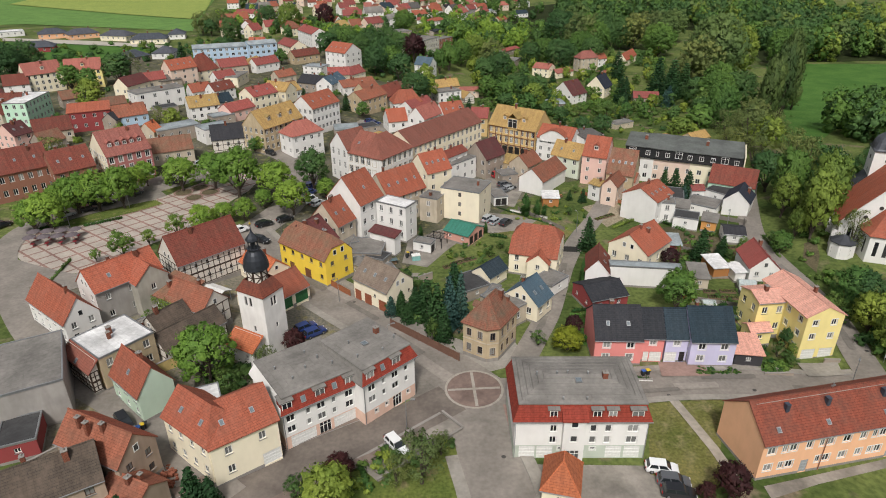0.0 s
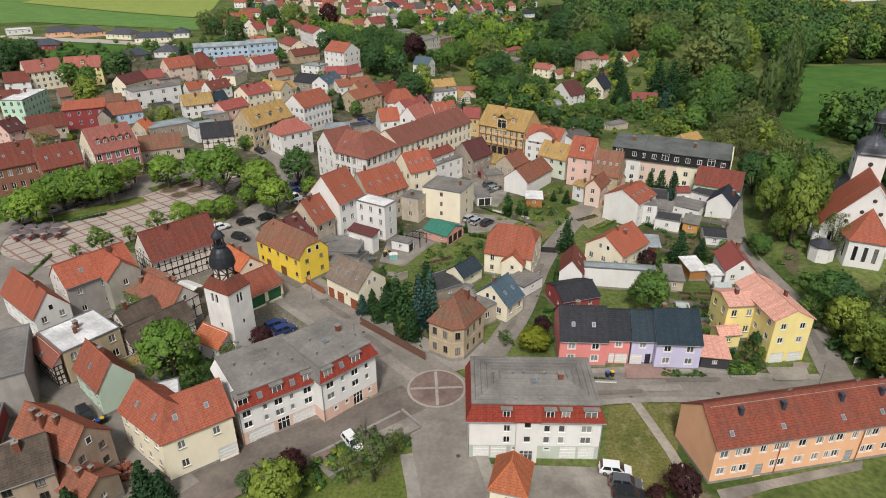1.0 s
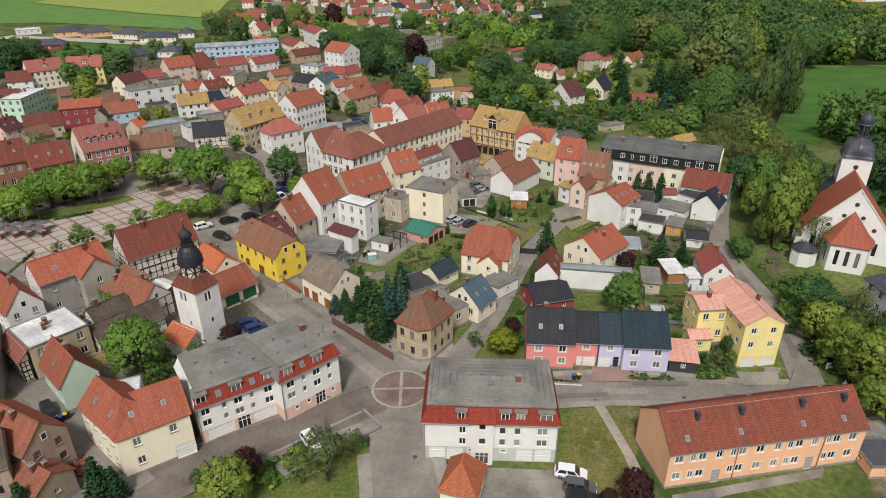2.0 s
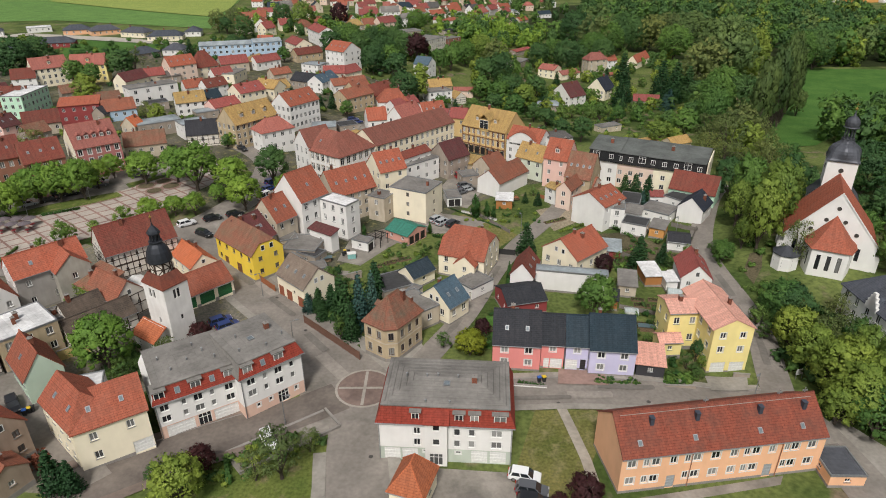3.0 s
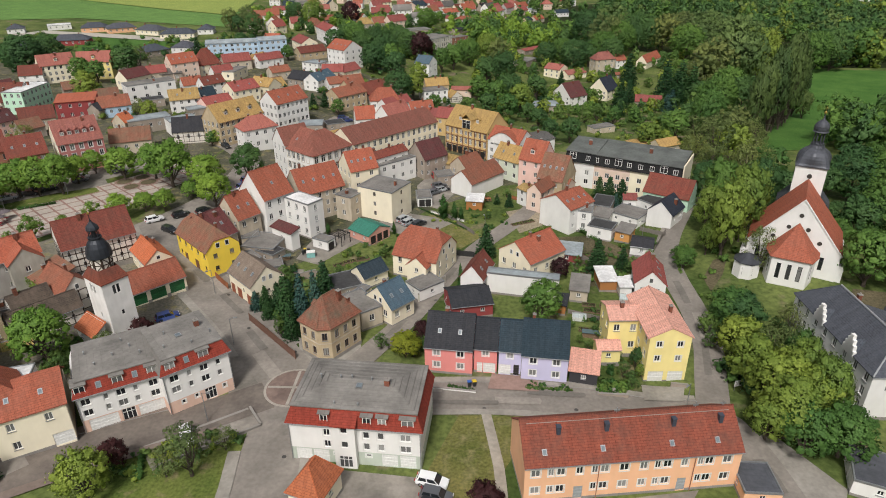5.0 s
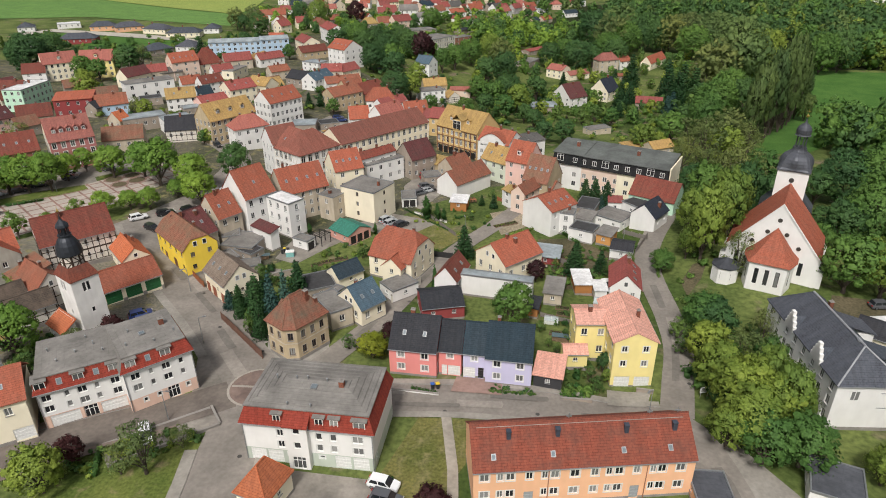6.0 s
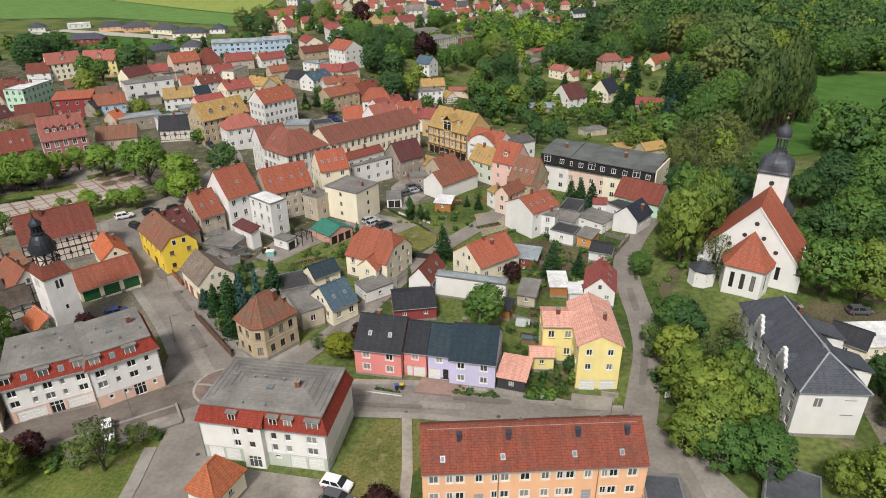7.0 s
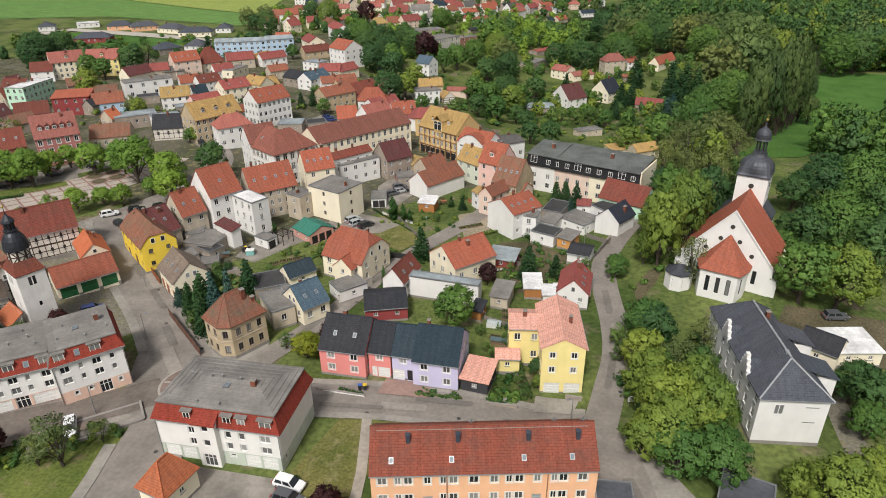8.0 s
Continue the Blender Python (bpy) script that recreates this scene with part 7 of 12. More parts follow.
house("house", "two-storey white gabled house with orange-red clay tile roof", -18.4, 578.0, 15.0, 9.0, 50, 5, 5, "L", "red", "white", 2, category="house", chim=1, lights=0, fine=False, step=3.5)
house("house", "one-storey white gabled house with crimson tile roof", -26.6, 527.1, 5.4, 6.0, -9, 3, 2, "L", "rosered", "white", 1, category="house", chim=0, lights=0, fine=False, win=(0.8, 0.8), step=3.4)
house("house", "one-storey grey-brown hip-roofed house with faded red-brown tile roof", -110.6, 478.7, 14.7, 8.0, 50, 4, 3, "H", "brownred", "stone", 1, category="house", chim=1, lights=0, fine=False, step=3.5)
house("house", "two-storey white gabled house with grey felt roof", -138.4, 511.8, 11.0, 7.0, -31, 5, 3, "L", "grey", "white", 2, category="house", chim=1, lights=0, fine=False, step=3.5)
house("house", "two-storey white gabled house with orange-red clay tile roof", -200.6, 608.9, 10.6, 8.0, 3, 5, 4, "L", "red", "white", 2, category="house", chim=1, lights=0, fine=False, step=3.5)
house("house", "two-storey grey-brown gabled house with grey felt roof", -163.7, 573.0, 12.2, 8.0, 42, 5, 4, "L", "grey", "stone", 2, category="house", chim=1, lights=0, fine=False, step=3.5)
house("house", "two-storey cream gabled house with crimson tile roof", -93.8, 592.0, 11.9, 8.0, 45, 5, 4, "L", "rosered", "cream", 2, category="house", chim=1, lights=0, fine=False, step=3.5)
house("house", "two-storey white hip-roofed house with grey-blue tile roof", -58.3, 567.3, 15.0, 8.0, -0, 5, 4, "H", "slate", "white", 2, category="house", chim=1, lights=0, fine=False, step=3.5)
house("house", "one-storey grey-brown gabled house with charcoal tile roof", -8.3, 623.6, 15.0, 8.0, 68, 4, 3, "L", "dark", "stone", 1, category="house", chim=1, lights=0, fine=False, step=3.5)
house("house", "two-storey grey-brown gabled house with crimson tile roof", 3.2, 619.0, 15.0, 8.0, 69, 5, 4, "L", "rosered", "stone", 2, category="house", chim=1, lights=0, fine=False, step=3.5)
house("house", "two-storey grey gabled house with crimson tile roof", 13.5, 642.4, 15.0, 8.0, 63, 5, 4, "L", "rosered", "grey", 2, category="house", chim=1, lights=0, fine=False, step=3.5)
house("house", "two-storey white gabled house with orange-red clay tile roof", 24.8, 675.7, 15.0, 8.0, 47, 5, 4, "L", "red", "white", 2, category="house", chim=1, lights=0, fine=False, step=3.5)
house("house", "one-storey white hip-roofed house with pale grey sheet roof", 36.7, 684.7, 15.0, 8.0, 58, 4, 1, "H", "greyblue", "white", 1, category="house", chim=1, lights=0, fine=False, step=3.5)
house("house", "one-storey white gabled house with grey-blue tile roof", 65.0, 672.2, 15.0, 8.0, 32, 4, 3, "L", "slate", "white", 1, category="house", chim=1, lights=0, fine=False, step=3.5)
house("house", "one-storey beige gabled house with faded red-brown tile roof", 18.9, 581.3, 15.0, 8.0, 65, 3, 3, "L", "brownred", "beige", 1, category="house", chim=0, lights=0, fine=False, win=(0.8, 0.8), step=3.4)
house("house", "one-storey sandy ochre gabled house with grey-blue tile roof", 32.9, 595.8, 15.0, 8.0, 75, 3, 3, "L", "slate", "ochre", 1, category="house", chim=0, lights=0, fine=False, win=(0.8, 0.8), step=3.4)
house("house", "one-storey beige gabled house with orange-red clay tile roof", 41.9, 619.3, 15.0, 8.0, 59, 3, 3, "L", "red", "beige", 1, category="house", chim=0, lights=0, fine=False, win=(0.8, 0.8), step=3.4)
house("house", "one-storey white hip-roofed house with orange-red clay tile roof", -14.8, 527.0, 15.0, 8.0, 47, 4, 2, "H", "red", "white", 1, category="house", chim=1, lights=0, fine=False, step=3.5)
house("house", "one-storey grey-brown gabled house with charcoal tile roof", -13.9, 477.2, 15.0, 8.0, 63, 3, 1, "L", "dark", "stone", 1, category="house", chim=0, lights=0, fine=False, win=(0.8, 0.8), step=3.4)
house("shed", "one-storey grey-brown gabled shed with crimson tile roof", 37.5, 452.8, 19.0, 8.0, 54, 3, 1, "L", "rosered", "stone", 1, category="shed", chim=0, lights=0, fine=False, win=(0.8, 0.8), step=3.4)
house("house", "two-storey cream gabled house with rose-red tile roof", 54.1, 386.2, 10.8, 10.0, -33, 5, 2.5, "L", "rose", "cream", 2, category="house", chim=1, lights=0, fine=False, step=3.5)
house("apartment_house", "three-storey beige hip-roofed apartment house with rose-red tile roof", 81.8, 403.0, 13.6, 8.0, 26, 8, 4, "H", "rose", "beige", 3, category="apartment house", chim=1, lights=0, fine=False, step=3.5)
house("house", "two-storey white gabled house with orange-red clay tile roof", 92.7, 417.8, 7.7, 8.0, 29, 5, 3, "L", "red", "white", 2, category="house", chim=1, lights=0, fine=False, step=3.5)
house("house", "one-storey cream gabled house with orange-red clay tile roof", 112.4, 425.6, 24.7, 7.0, 61, 4, 4, "L", "red", "cream", 1, category="house", chim=1, lights=0, fine=False, step=3.5)
house("house", "two-storey white gabled house with maroon tile roof", 59.3, 323.2, 13.6, 11.6, -48, 4.6, 6.0, "D", "maroon", "white", 2, category="house", chim=1, lights=0, fine=False, step=3.5)
house("house", "two-storey cream gabled house with blue-black tile roof", 77.0, 336.6, 11.0, 11.5, -34, 4.8, 6.0, "D", "navy", "cream", 2, category="house", chim=1, lights=0, fine=False, step=3.5)
house("shed", "one-storey grey-brown gabled shed with crimson tile roof", 96.6, 319.5, 12.5, 8.0, -7, 3.2, 2.6, "L", "rosered", "stone", 1, category="shed", chim=0, lights=0, fine=False, win=(0.8, 0.8), step=3.4)
house("shed", "one-storey grey-brown lean-to shed with pale grey sheet roof", 46.8, 300.7, 13.0, 7.0, 12, 3, 0.8, "P", "greyblue", "stone", 1, category="shed", chim=0, lights=0, fine=False, win=(0.8, 0.8), step=3.4)
house("house", "two-storey white flat-roofed house with grey felt roof", -2.5, 281.9, 11.0, 8.0, 28, 5, 0, "F", "grey", "white", 2, category="house", chim=1, lights=0, fine=False)
house("house", "one-storey sandy ochre gabled house with lichen-yellowed tile roof", -2.8, 292.5, 11.0, 7.0, 22, 5, 3, "L", "yel", "ochre", 1, category="house", chim=2, lights=0, fine=False)
house("shed", "one-storey pinkish beige gabled shed with rose-red tile roof", 7.8, 303.3, 9.7, 8.0, 3, 3, 1, "L", "rose", "pinkbeige", 1, category="shed", chim=0, lights=0, fine=False, win=(0.8, 0.8), step=3.4)
house("shed", "one-storey half-timbered white gabled shed with lichen-yellowed tile roof", 6.2, 286.2, 6.3, 6.0, 35, 2.5, 2.5, "D", "yel", "timber", 1, category="shed", chim=0, lights=0, fine=False, win=(0.8, 0.8), step=3.4)
house("garage", "one-storey beige flat-roofed garage with grey felt roof", 68.4, 252.6, 9.9, 5.0, 33, 2.5, 0, "F", "grey", "beige", 1, category="garage", chim=0, lights=0, fine=False, win=(0.8, 0.8), step=3.4)
house("house", "two-storey white gabled house with rose-red tile roof", -9.4, 229.6, 12.0, 8.0, 58, 6, 4, "L", "rose", "white", 2, category="house", chim=1, lights=0, fine=False)
house("house", "two-storey white gabled house with orange-red clay tile roof", -0.3, 235.9, 9.2, 9.0, 27, 6, 4, "L", "red", "white", 2, category="house", chim=2, lights=0, fine=False)
house("house", "one-storey white gabled house with orange-red clay tile roof", -20.5, 230.3, 7.6, 8.0, 22, 4, 4, "L", "red", "white", 1, category="house", chim=1, lights=0, fine=False)
house("shed", "one-storey grey-brown flat-roofed shed with pale grey sheet roof", -36.5, 216.3, 8.7, 8.0, 14, 3.5, 0, "F", "greyblue", "stone", 1, category="shed", chim=0, lights=0, fine=False, win=(0.8, 0.8), step=3.4)
house("house", "two-storey golden ochre brick gabled house with crimson tile roof", 10.8, 228.6, 6.6, 8.0, -10, 7, 3, "L", "rosered", "ochre2", 2, category="house", chim=2, lights=0, fine=False)
house("bungalow", "one-storey apricot hip-roofed house with slate roof", -266.5, 434.0, 17.4, 12.0, 32, 3.2, 3.0, "H", "slate2", "orange", 1, category="house", chim=1, lights=0, fine=False, step=3.5)
house("bungalow", "one-storey apricot hip-roofed house with slate roof", -246.1, 433.2, 18.9, 12.0, 42, 3.2, 3.0, "H", "slate2", "orange", 1, category="house", chim=1, lights=0, fine=False, step=3.5)
house("bungalow", "one-storey cream hip-roofed house with slate roof", -217.6, 425.0, 19.8, 12.0, -12, 3.2, 3.0, "H", "slate2", "cream", 1, category="house", chim=1, lights=0, fine=False, step=3.5)
house("bungalow", "one-storey cream hip-roofed house with slate roof", -190.9, 410.8, 22.0, 12.0, 16, 3.2, 3.0, "H", "slate2", "cream", 1, category="house", chim=1, lights=0, fine=False, step=3.5)
house("bungalow", "one-storey white hip-roofed house with slate roof", -181.8, 431.4, 10.8, 12.0, 16, 3.2, 3.0, "H", "slate2", "white", 1, category="house", chim=1, lights=0, fine=False, step=3.5)
house("bungalow", "one-storey white flat-roofed house with white sheet roof", -301.0, 443.6, 15.3, 12.0, 38, 3.2, 3.0, "F", "white", "white", 1, category="house", chim=0, lights=0, fine=False, step=3.5)
house("bungalow", "one-storey white hip-roofed house with slate roof", -319.0, 423.4, 11.1, 12.0, 35, 3.2, 3.0, "H", "slate2", "white", 1, category="house", chim=1, lights=0, fine=False, step=3.5)
house("bungalow", "one-storey dark red hip-roofed house with slate roof", -245.0, 379.0, 22.0, 12.0, 23, 3.2, 3.0, "H", "slate2", "dredwall", 1, category="house", chim=1, lights=0, fine=False, step=3.5)
house("bungalow", "one-storey white hip-roofed house with slate roof", -257.4, 354.1, 6.5, 12.0, 43, 3.2, 3.0, "H", "slate2", "white", 1, category="house", chim=1, lights=0, fine=False, step=3.5)
house("bungalow", "one-storey grey-brown hip-roofed house with slate roof", -172.5, 347.7, 14.2, 12.0, 59, 3.2, 3.0, "H", "slate2", "stone", 1, category="house", chim=1, lights=0, fine=False, step=3.5)
house("bungalow", "one-storey white hip-roofed house with slate roof", -159.8, 360.3, 12.4, 12.0, 4, 3.2, 3.0, "H", "slate2", "white", 1, category="house", chim=1, lights=0, fine=False, step=3.5)
house("shed", "one-storey grey-brown flat-roofed shed with dark felt roof", 60.5, 159.5, 5.2, 8.0, -16, 3, 0, "F", "dark", "stone", 1, category="shed", chim=0, lights=0, fine=False, win=(0.8, 0.8), step=3.4)
house("house", "two-storey white flat-roofed house with grey felt roof", 55.0, 147.7, 3.7, 4.0, -12, 5.5, 0, "F", "grey", "white", 2, category="house", chim=1, lights=0)
house("shed", "one-storey white flat-roofed shed with grey felt roof", 66.4, 153.1, 7.6, 7.0, -34, 2.8, 0, "F", "grey", "white", 1, category="shed", chim=0, lights=0, fine=False, win=(0.8, 0.8), step=3.4)
house("shed", "one-storey white flat-roofed shed with dark felt roof", 59.0, 144.1, 5.9, 5.0, -22, 3.2, 0, "F", "dark", "white", 1, category="shed", chim=0, lights=0, win=(0.8, 0.8), step=3.4)
house("shed", "one-storey orange lean-to shed with grey felt roof", 64.1, 142.3, 4.0, 5.0, -25, 2.8, 0.5, "P", "grey", "orangew", 1, category="shed", chim=0, lights=0, win=(0.8, 0.8), step=3.4)
house("shed", "one-storey white gabled shed with crimson tile roof", 67.3, 162.2, 3.8, 5.0, 1, 3.4, 1, "L", "rosered", "white", 1, category="shed", chim=0, lights=0, fine=False, win=(0.8, 0.8), step=3.4)
house("shed", "one-storey white gabled shed with charcoal tile roof", 67.0, 135.4, 5.0, 6.0, -12, 2.6, 0.8, "L", "dark", "white", 1, category="shed", chim=0, lights=0, win=(0.8, 0.8), step=3.4)
house("shed", "one-storey white lean-to shed with grey felt roof", 59.6, 150.3, 4.4, 5.0, -20, 3.4, 0.6, "P", "grey", "white", 1, category="shed", chim=0, lights=0, fine=False, win=(0.8, 0.8), step=3.4)
house("shed", "one-storey dark red lean-to shed with pale grey sheet roof", 50.5, 131.8, 6.4, 6.0, -7, 2.4, 0.4, "P", "greyblue", "dredwall", 1, category="shed", chim=0, lights=0, win=(0.8, 0.8), step=3.4)
house("shed", "one-storey white flat-roofed shed with dark felt roof", 73.1, 159.8, 6.2, 6.0, -47, 3.4, 0, "F", "dark", "white", 1, category="shed", chim=0, lights=0, fine=False, win=(0.8, 0.8), step=3.4)
house("shed", "one-storey beige lean-to shed with grey felt roof", 52.2, 115.6, 4.0, 6.0, -7, 2.8, 0.7, "P", "grey", "beige", 1, category="shed", chim=0, lights=0, win=(0.8, 0.8), step=3.4)
house("shed", "one-storey brown wooden lean-to shed with charcoal tile roof", 48.5, 109.5, 2.5, 4.0, -10, 2.4, 0.5, "P", "dark", "wood", 1, category="shed", chim=0, lights=0, win=(0.8, 0.8), step=3.4)
house("garden_pavilion", "one-storey brown wooden lean-to pavilion with white sheet roof", 57.7, 120.5, 4.0, 6.0, 8, 2.6, 0.4, "P", "white", "wood", 1, category="pavilion", chim=0, blank="013", win=(0.8, 0.8), step=3.4)
house("garden_pavilion", "one-storey white lean-to pavilion with white sheet roof", 61.1, 117.7, 2.9, 4.0, 7, 2.5, 0.3, "P", "white", "white", 1, category="pavilion", chim=0, blank="013", win=(0.8, 0.8), step=3.4)
house("carport", "one-storey dark grey lean-to carport with salmon tile roof", 51.6, 89.9, 5.0, 6.0, -7, 2.8, 0.5, "P", "pink", "dark", 1, category="carport", chim=0, win=(0.8, 0.8), step=3.4)
house("garage", "one-storey apricot flat-roofed garage with slate-grey felt roof", 72.2, 68.6, 4.8, 5.4, 4, 2.1, 0, "F", "slate2", "orange", 1, category="garage", chim=0, lights=0, win=(0.8, 0.8), step=3.4)
house("garden_pavilion", "one-storey brown wooden lean-to pavilion with white sheet roof", 27.4, 158.5, 4.8, 5.0, -2, 2.6, 0.4, "P", "white", "wood", 1, category="pavilion", chim=0, lights=0, fine=False, win=(0.8, 0.8), step=3.4)
house("shed", "one-storey cream hip-roofed shed with bright orange tile roof", 15.9, 59.4, 5.1, 6.0, -13, 3.5, 3.5, "H", "orange", "cream", 1, category="shed", chim=0, win=(0.8, 0.8), step=3.4)
house("shed", "one-storey grey-brown flat-roofed shed with grey felt roof", -17.8, 126.6, 7.9, 8.0, -4, 3, 0, "F", "grey", "stone", 1, category="shed", chim=0, lights=0, win=(0.8, 0.8), step=3.4)
house("shed", "one-storey grey-brown flat-roofed shed with dark felt roof", -109.7, 238.9, 8.4, 6.0, 38, 3, 0, "F", "dark", "stone", 1, category="shed", chim=0, lights=0, fine=False, win=(0.8, 0.8), step=3.4)
house("shed", "one-storey grey-brown flat-roofed shed with pale grey sheet roof", -83.3, 224.9, 8.2, 6.0, 40, 3.5, 0, "F", "greyblue", "stone", 1, category="shed", chim=0, lights=0, fine=False, win=(0.8, 0.8), step=3.4)
house("house", "one-storey grey-brown gabled house with grey cement tile roof", -126.7, 283.5, 10.2, 7.0, 37, 4, 2, "L", "grey2", "stone", 1, category="house", chim=1, lights=0, fine=False, step=3.5)
house("house", "one-storey white gabled house with crimson tile roof", -103.6, 288.5, 9.7, 7.0, 50, 4, 3, "L", "rosered", "white", 1, category="house", chim=2, lights=0, fine=False, step=3.5)
house("house", "one-storey cream flat-roofed house with grey felt roof", -98.2, 291.0, 13.4, 6.0, 86, 4.5, 0, "F", "grey", "cream", 1, category="house", chim=0, lights=0, fine=False, step=3.5)
house("house", "one-storey white gabled house with weathered brown tile roof", -68.7, 263.6, 9.2, 7.0, 56, 4, 3, "L", "brown", "white", 1, category="house", chim=1, lights=0, fine=False)
house("house", "one-storey white gabled house with crimson tile roof", -94.3, 322.4, 14.2, 7.0, 52, 4, 3, "L", "rosered", "white", 1, category="house", chim=1, lights=0, fine=False, step=3.5)
house("house", "one-storey beige gabled house with faded red-brown tile roof", -77.0, 291.9, 9.6, 7.0, 47, 4, 2.5, "L", "brownred", "beige", 1, category="house", chim=2, lights=0, fine=False, step=3.5)
house("house", "one-storey white gabled house with crimson tile roof", -14.1, 254.2, 13.4, 7.0, 52, 4, 2.5, "L", "rosered", "white", 1, category="house", chim=2, lights=0, fine=False)
house("house", "one-storey cream gabled house with lichen-yellowed tile roof", -70.3, 259.3, 11.4, 8.0, -23, 5, 3, "L", "yel", "cream", 1, category="house", chim=1, lights=0, fine=False)
house("house", "one-storey beige gabled house with faded red-brown tile roof", -105.5, 359.4, 10.9, 7.0, 40, 4, 3, "L", "brownred", "beige", 1, category="house", chim=1, lights=0, fine=False, step=3.5)
house("house", "one-storey beige gabled house with bright orange tile roof", -99.1, 202.6, 4.9, 6.0, 79, 4, 3, "L", "orange", "beige", 1, category="house", chim=1, lights=0, fine=False)
house("shed", "one-storey grey-brown gabled shed with charcoal tile roof", -119.6, 219.1, 5.6, 6.0, 80, 3.5, 2.5, "L", "dark", "stone", 1, category="shed", chim=0, lights=0, fine=False, win=(0.8, 0.8), step=3.4)
house("house", "one-storey beige gabled house with dark red tile roof", -162.0, 224.0, 6.8, 8.0, 64, 4.5, 3.5, "L", "dred", "beige", 1, category="house", chim=1, lights=0, fine=False)
house("shed", "one-storey grey-brown gabled shed with weathered brown tile roof", -153.0, 250.8, 7.8, 6.0, 46, 3.5, 3, "L", "brown", "stone", 1, category="shed", chim=0, lights=0, fine=False, win=(0.8, 0.8), step=3.4)
house("shed", "one-storey grey-brown gabled shed with weathered brown tile roof", -131.3, 241.8, 9.6, 7.0, 35, 3.5, 2.5, "L", "brown", "stone", 1, category="shed", chim=0, lights=0, fine=False, win=(0.8, 0.8), step=3.4)
house("shed", "one-storey grey-brown gabled shed with weathered brown tile roof", -128.3, 193.5, 7.9, 7.0, 62, 3.5, 3, "L", "brown", "stone", 1, category="shed", chim=0, lights=0, fine=False, win=(0.8, 0.8), step=3.4)
house("house", "one-storey white gabled house with maroon tile roof", -176.2, 241.6, 5.9, 7.0, 65, 5, 3.5, "L", "maroon", "white", 1, category="house", chim=1, lights=0, fine=False, step=3.5)
house("shed", "one-storey grey-brown flat-roofed shed with dark felt roof", -30.0, 223.2, 7.0, 6.0, 31, 3, 0, "F", "dark", "stone", 1, category="shed", chim=0, lights=0, fine=False, win=(0.8, 0.8), step=3.4)
house("shed", "one-storey cream flat-roofed shed with yel roof", -25.1, 212.8, 7.0, 6.0, 48, 3, 0, "F", "yel", "cream", 1, category="shed", chim=0, lights=0, fine=False, win=(0.8, 0.8), step=3.4)
house("house", "one-storey white gabled house with crimson tile roof", 4.3, 234.7, 5.3, 7.0, -15, 5, 3, "L", "rosered", "white", 1, category="house", chim=2, lights=0, fine=False)
house("house", "one-storey sandy ochre gabled house with faded red-brown tile roof", -36.6, 273.9, 9.9, 7.0, 56, 4, 3, "L", "brownred", "ochre", 1, category="house", chim=2, lights=0, fine=False)
house("house", "one-storey grey-brown gabled house with weathered brown tile roof", -22.9, 281.3, 10.4, 7.0, 61, 4, 3, "L", "brown", "stone", 1, category="house", chim=1, lights=0, fine=False)
house("shed", "one-storey white gabled shed with orange-red clay tile roof", -59.6, 221.4, 5.5, 5.0, 82, 3, 2, "L", "red", "white", 1, category="shed", chim=0, lights=0, fine=False, win=(0.8, 0.8), step=3.4)
house("house", "one-storey beige gabled house with grey cement tile roof", 37.5, 203.8, 5.2, 8.0, 45, 6, 2.5, "L", "grey2", "beige", 1, category="house", chim=2, lights=0, fine=False)
house("house", "one-storey white gabled house with grey cement tile roof", 42.8, 199.4, 8.6, 9.0, 39, 8, 1, "L", "grey2", "white", 1, category="house", chim=1, lights=0, fine=False)
house("house", "one-storey pinkish beige gabled house with faded red-brown tile roof", 50.9, 167.4, 3.8, 6.0, -28, 4, 2, "L", "brownred", "pinkbeige", 1, category="house", chim=2, lights=0, fine=False)
house("shed", "one-storey grey-brown flat-roofed shed with grey felt roof", 16.8, 175.2, 5.1, 5.0, 23, 3, 0, "F", "grey", "stone", 1, category="shed", chim=0, lights=0, fine=False, win=(0.8, 0.8), step=3.4)
house("shed", "one-storey grey-brown flat-roofed shed with grey felt roof", -18.5, 119.5, 3.4, 5.0, 50, 2.6, 0, "F", "grey", "stone", 1, category="shed", chim=0, lights=0, win=(0.8, 0.8), step=3.4)
house("shed", "one-storey beige flat-roofed shed with grey felt roof", -22.7, 129.7, 4.2, 5.0, 27, 3.0, 0, "F", "grey", "beige", 1, category="shed", chim=0, lights=0, win=(0.8, 0.8), step=3.4)
house("shed", "one-storey grey-brown flat-roofed shed with dark felt roof", -15.2, 123.0, 5.4, 4.0, -24, 2.6, 0, "F", "dark", "stone", 1, category="shed", chim=0, lights=0, win=(0.8, 0.8), step=3.4)
house("shed", "one-storey grey-brown flat-roofed shed with grey felt roof", -12.9, 118.6, 4.2, 4.0, 27, 1.6, 0, "F", "grey", "stone", 1, category="shed", chim=0, lights=0, win=(0.8, 0.8), step=3.4)
house("shed", "one-storey grey-brown gabled shed with faded red-brown tile roof", 90.3, 385.8, 9.1, 6.0, 22, 2.6, 1, "L", "brownred", "stone", 1, category="shed", chim=0, lights=0, fine=False, win=(0.8, 0.8), step=3.4)
house("shed", "one-storey cream gabled shed with rose-red tile roof", 64.2, 384.5, 14.5, 7.0, 38, 3, 2, "L", "rose", "cream", 1, category="shed", chim=0, lights=0, fine=False, win=(0.8, 0.8), step=3.4)
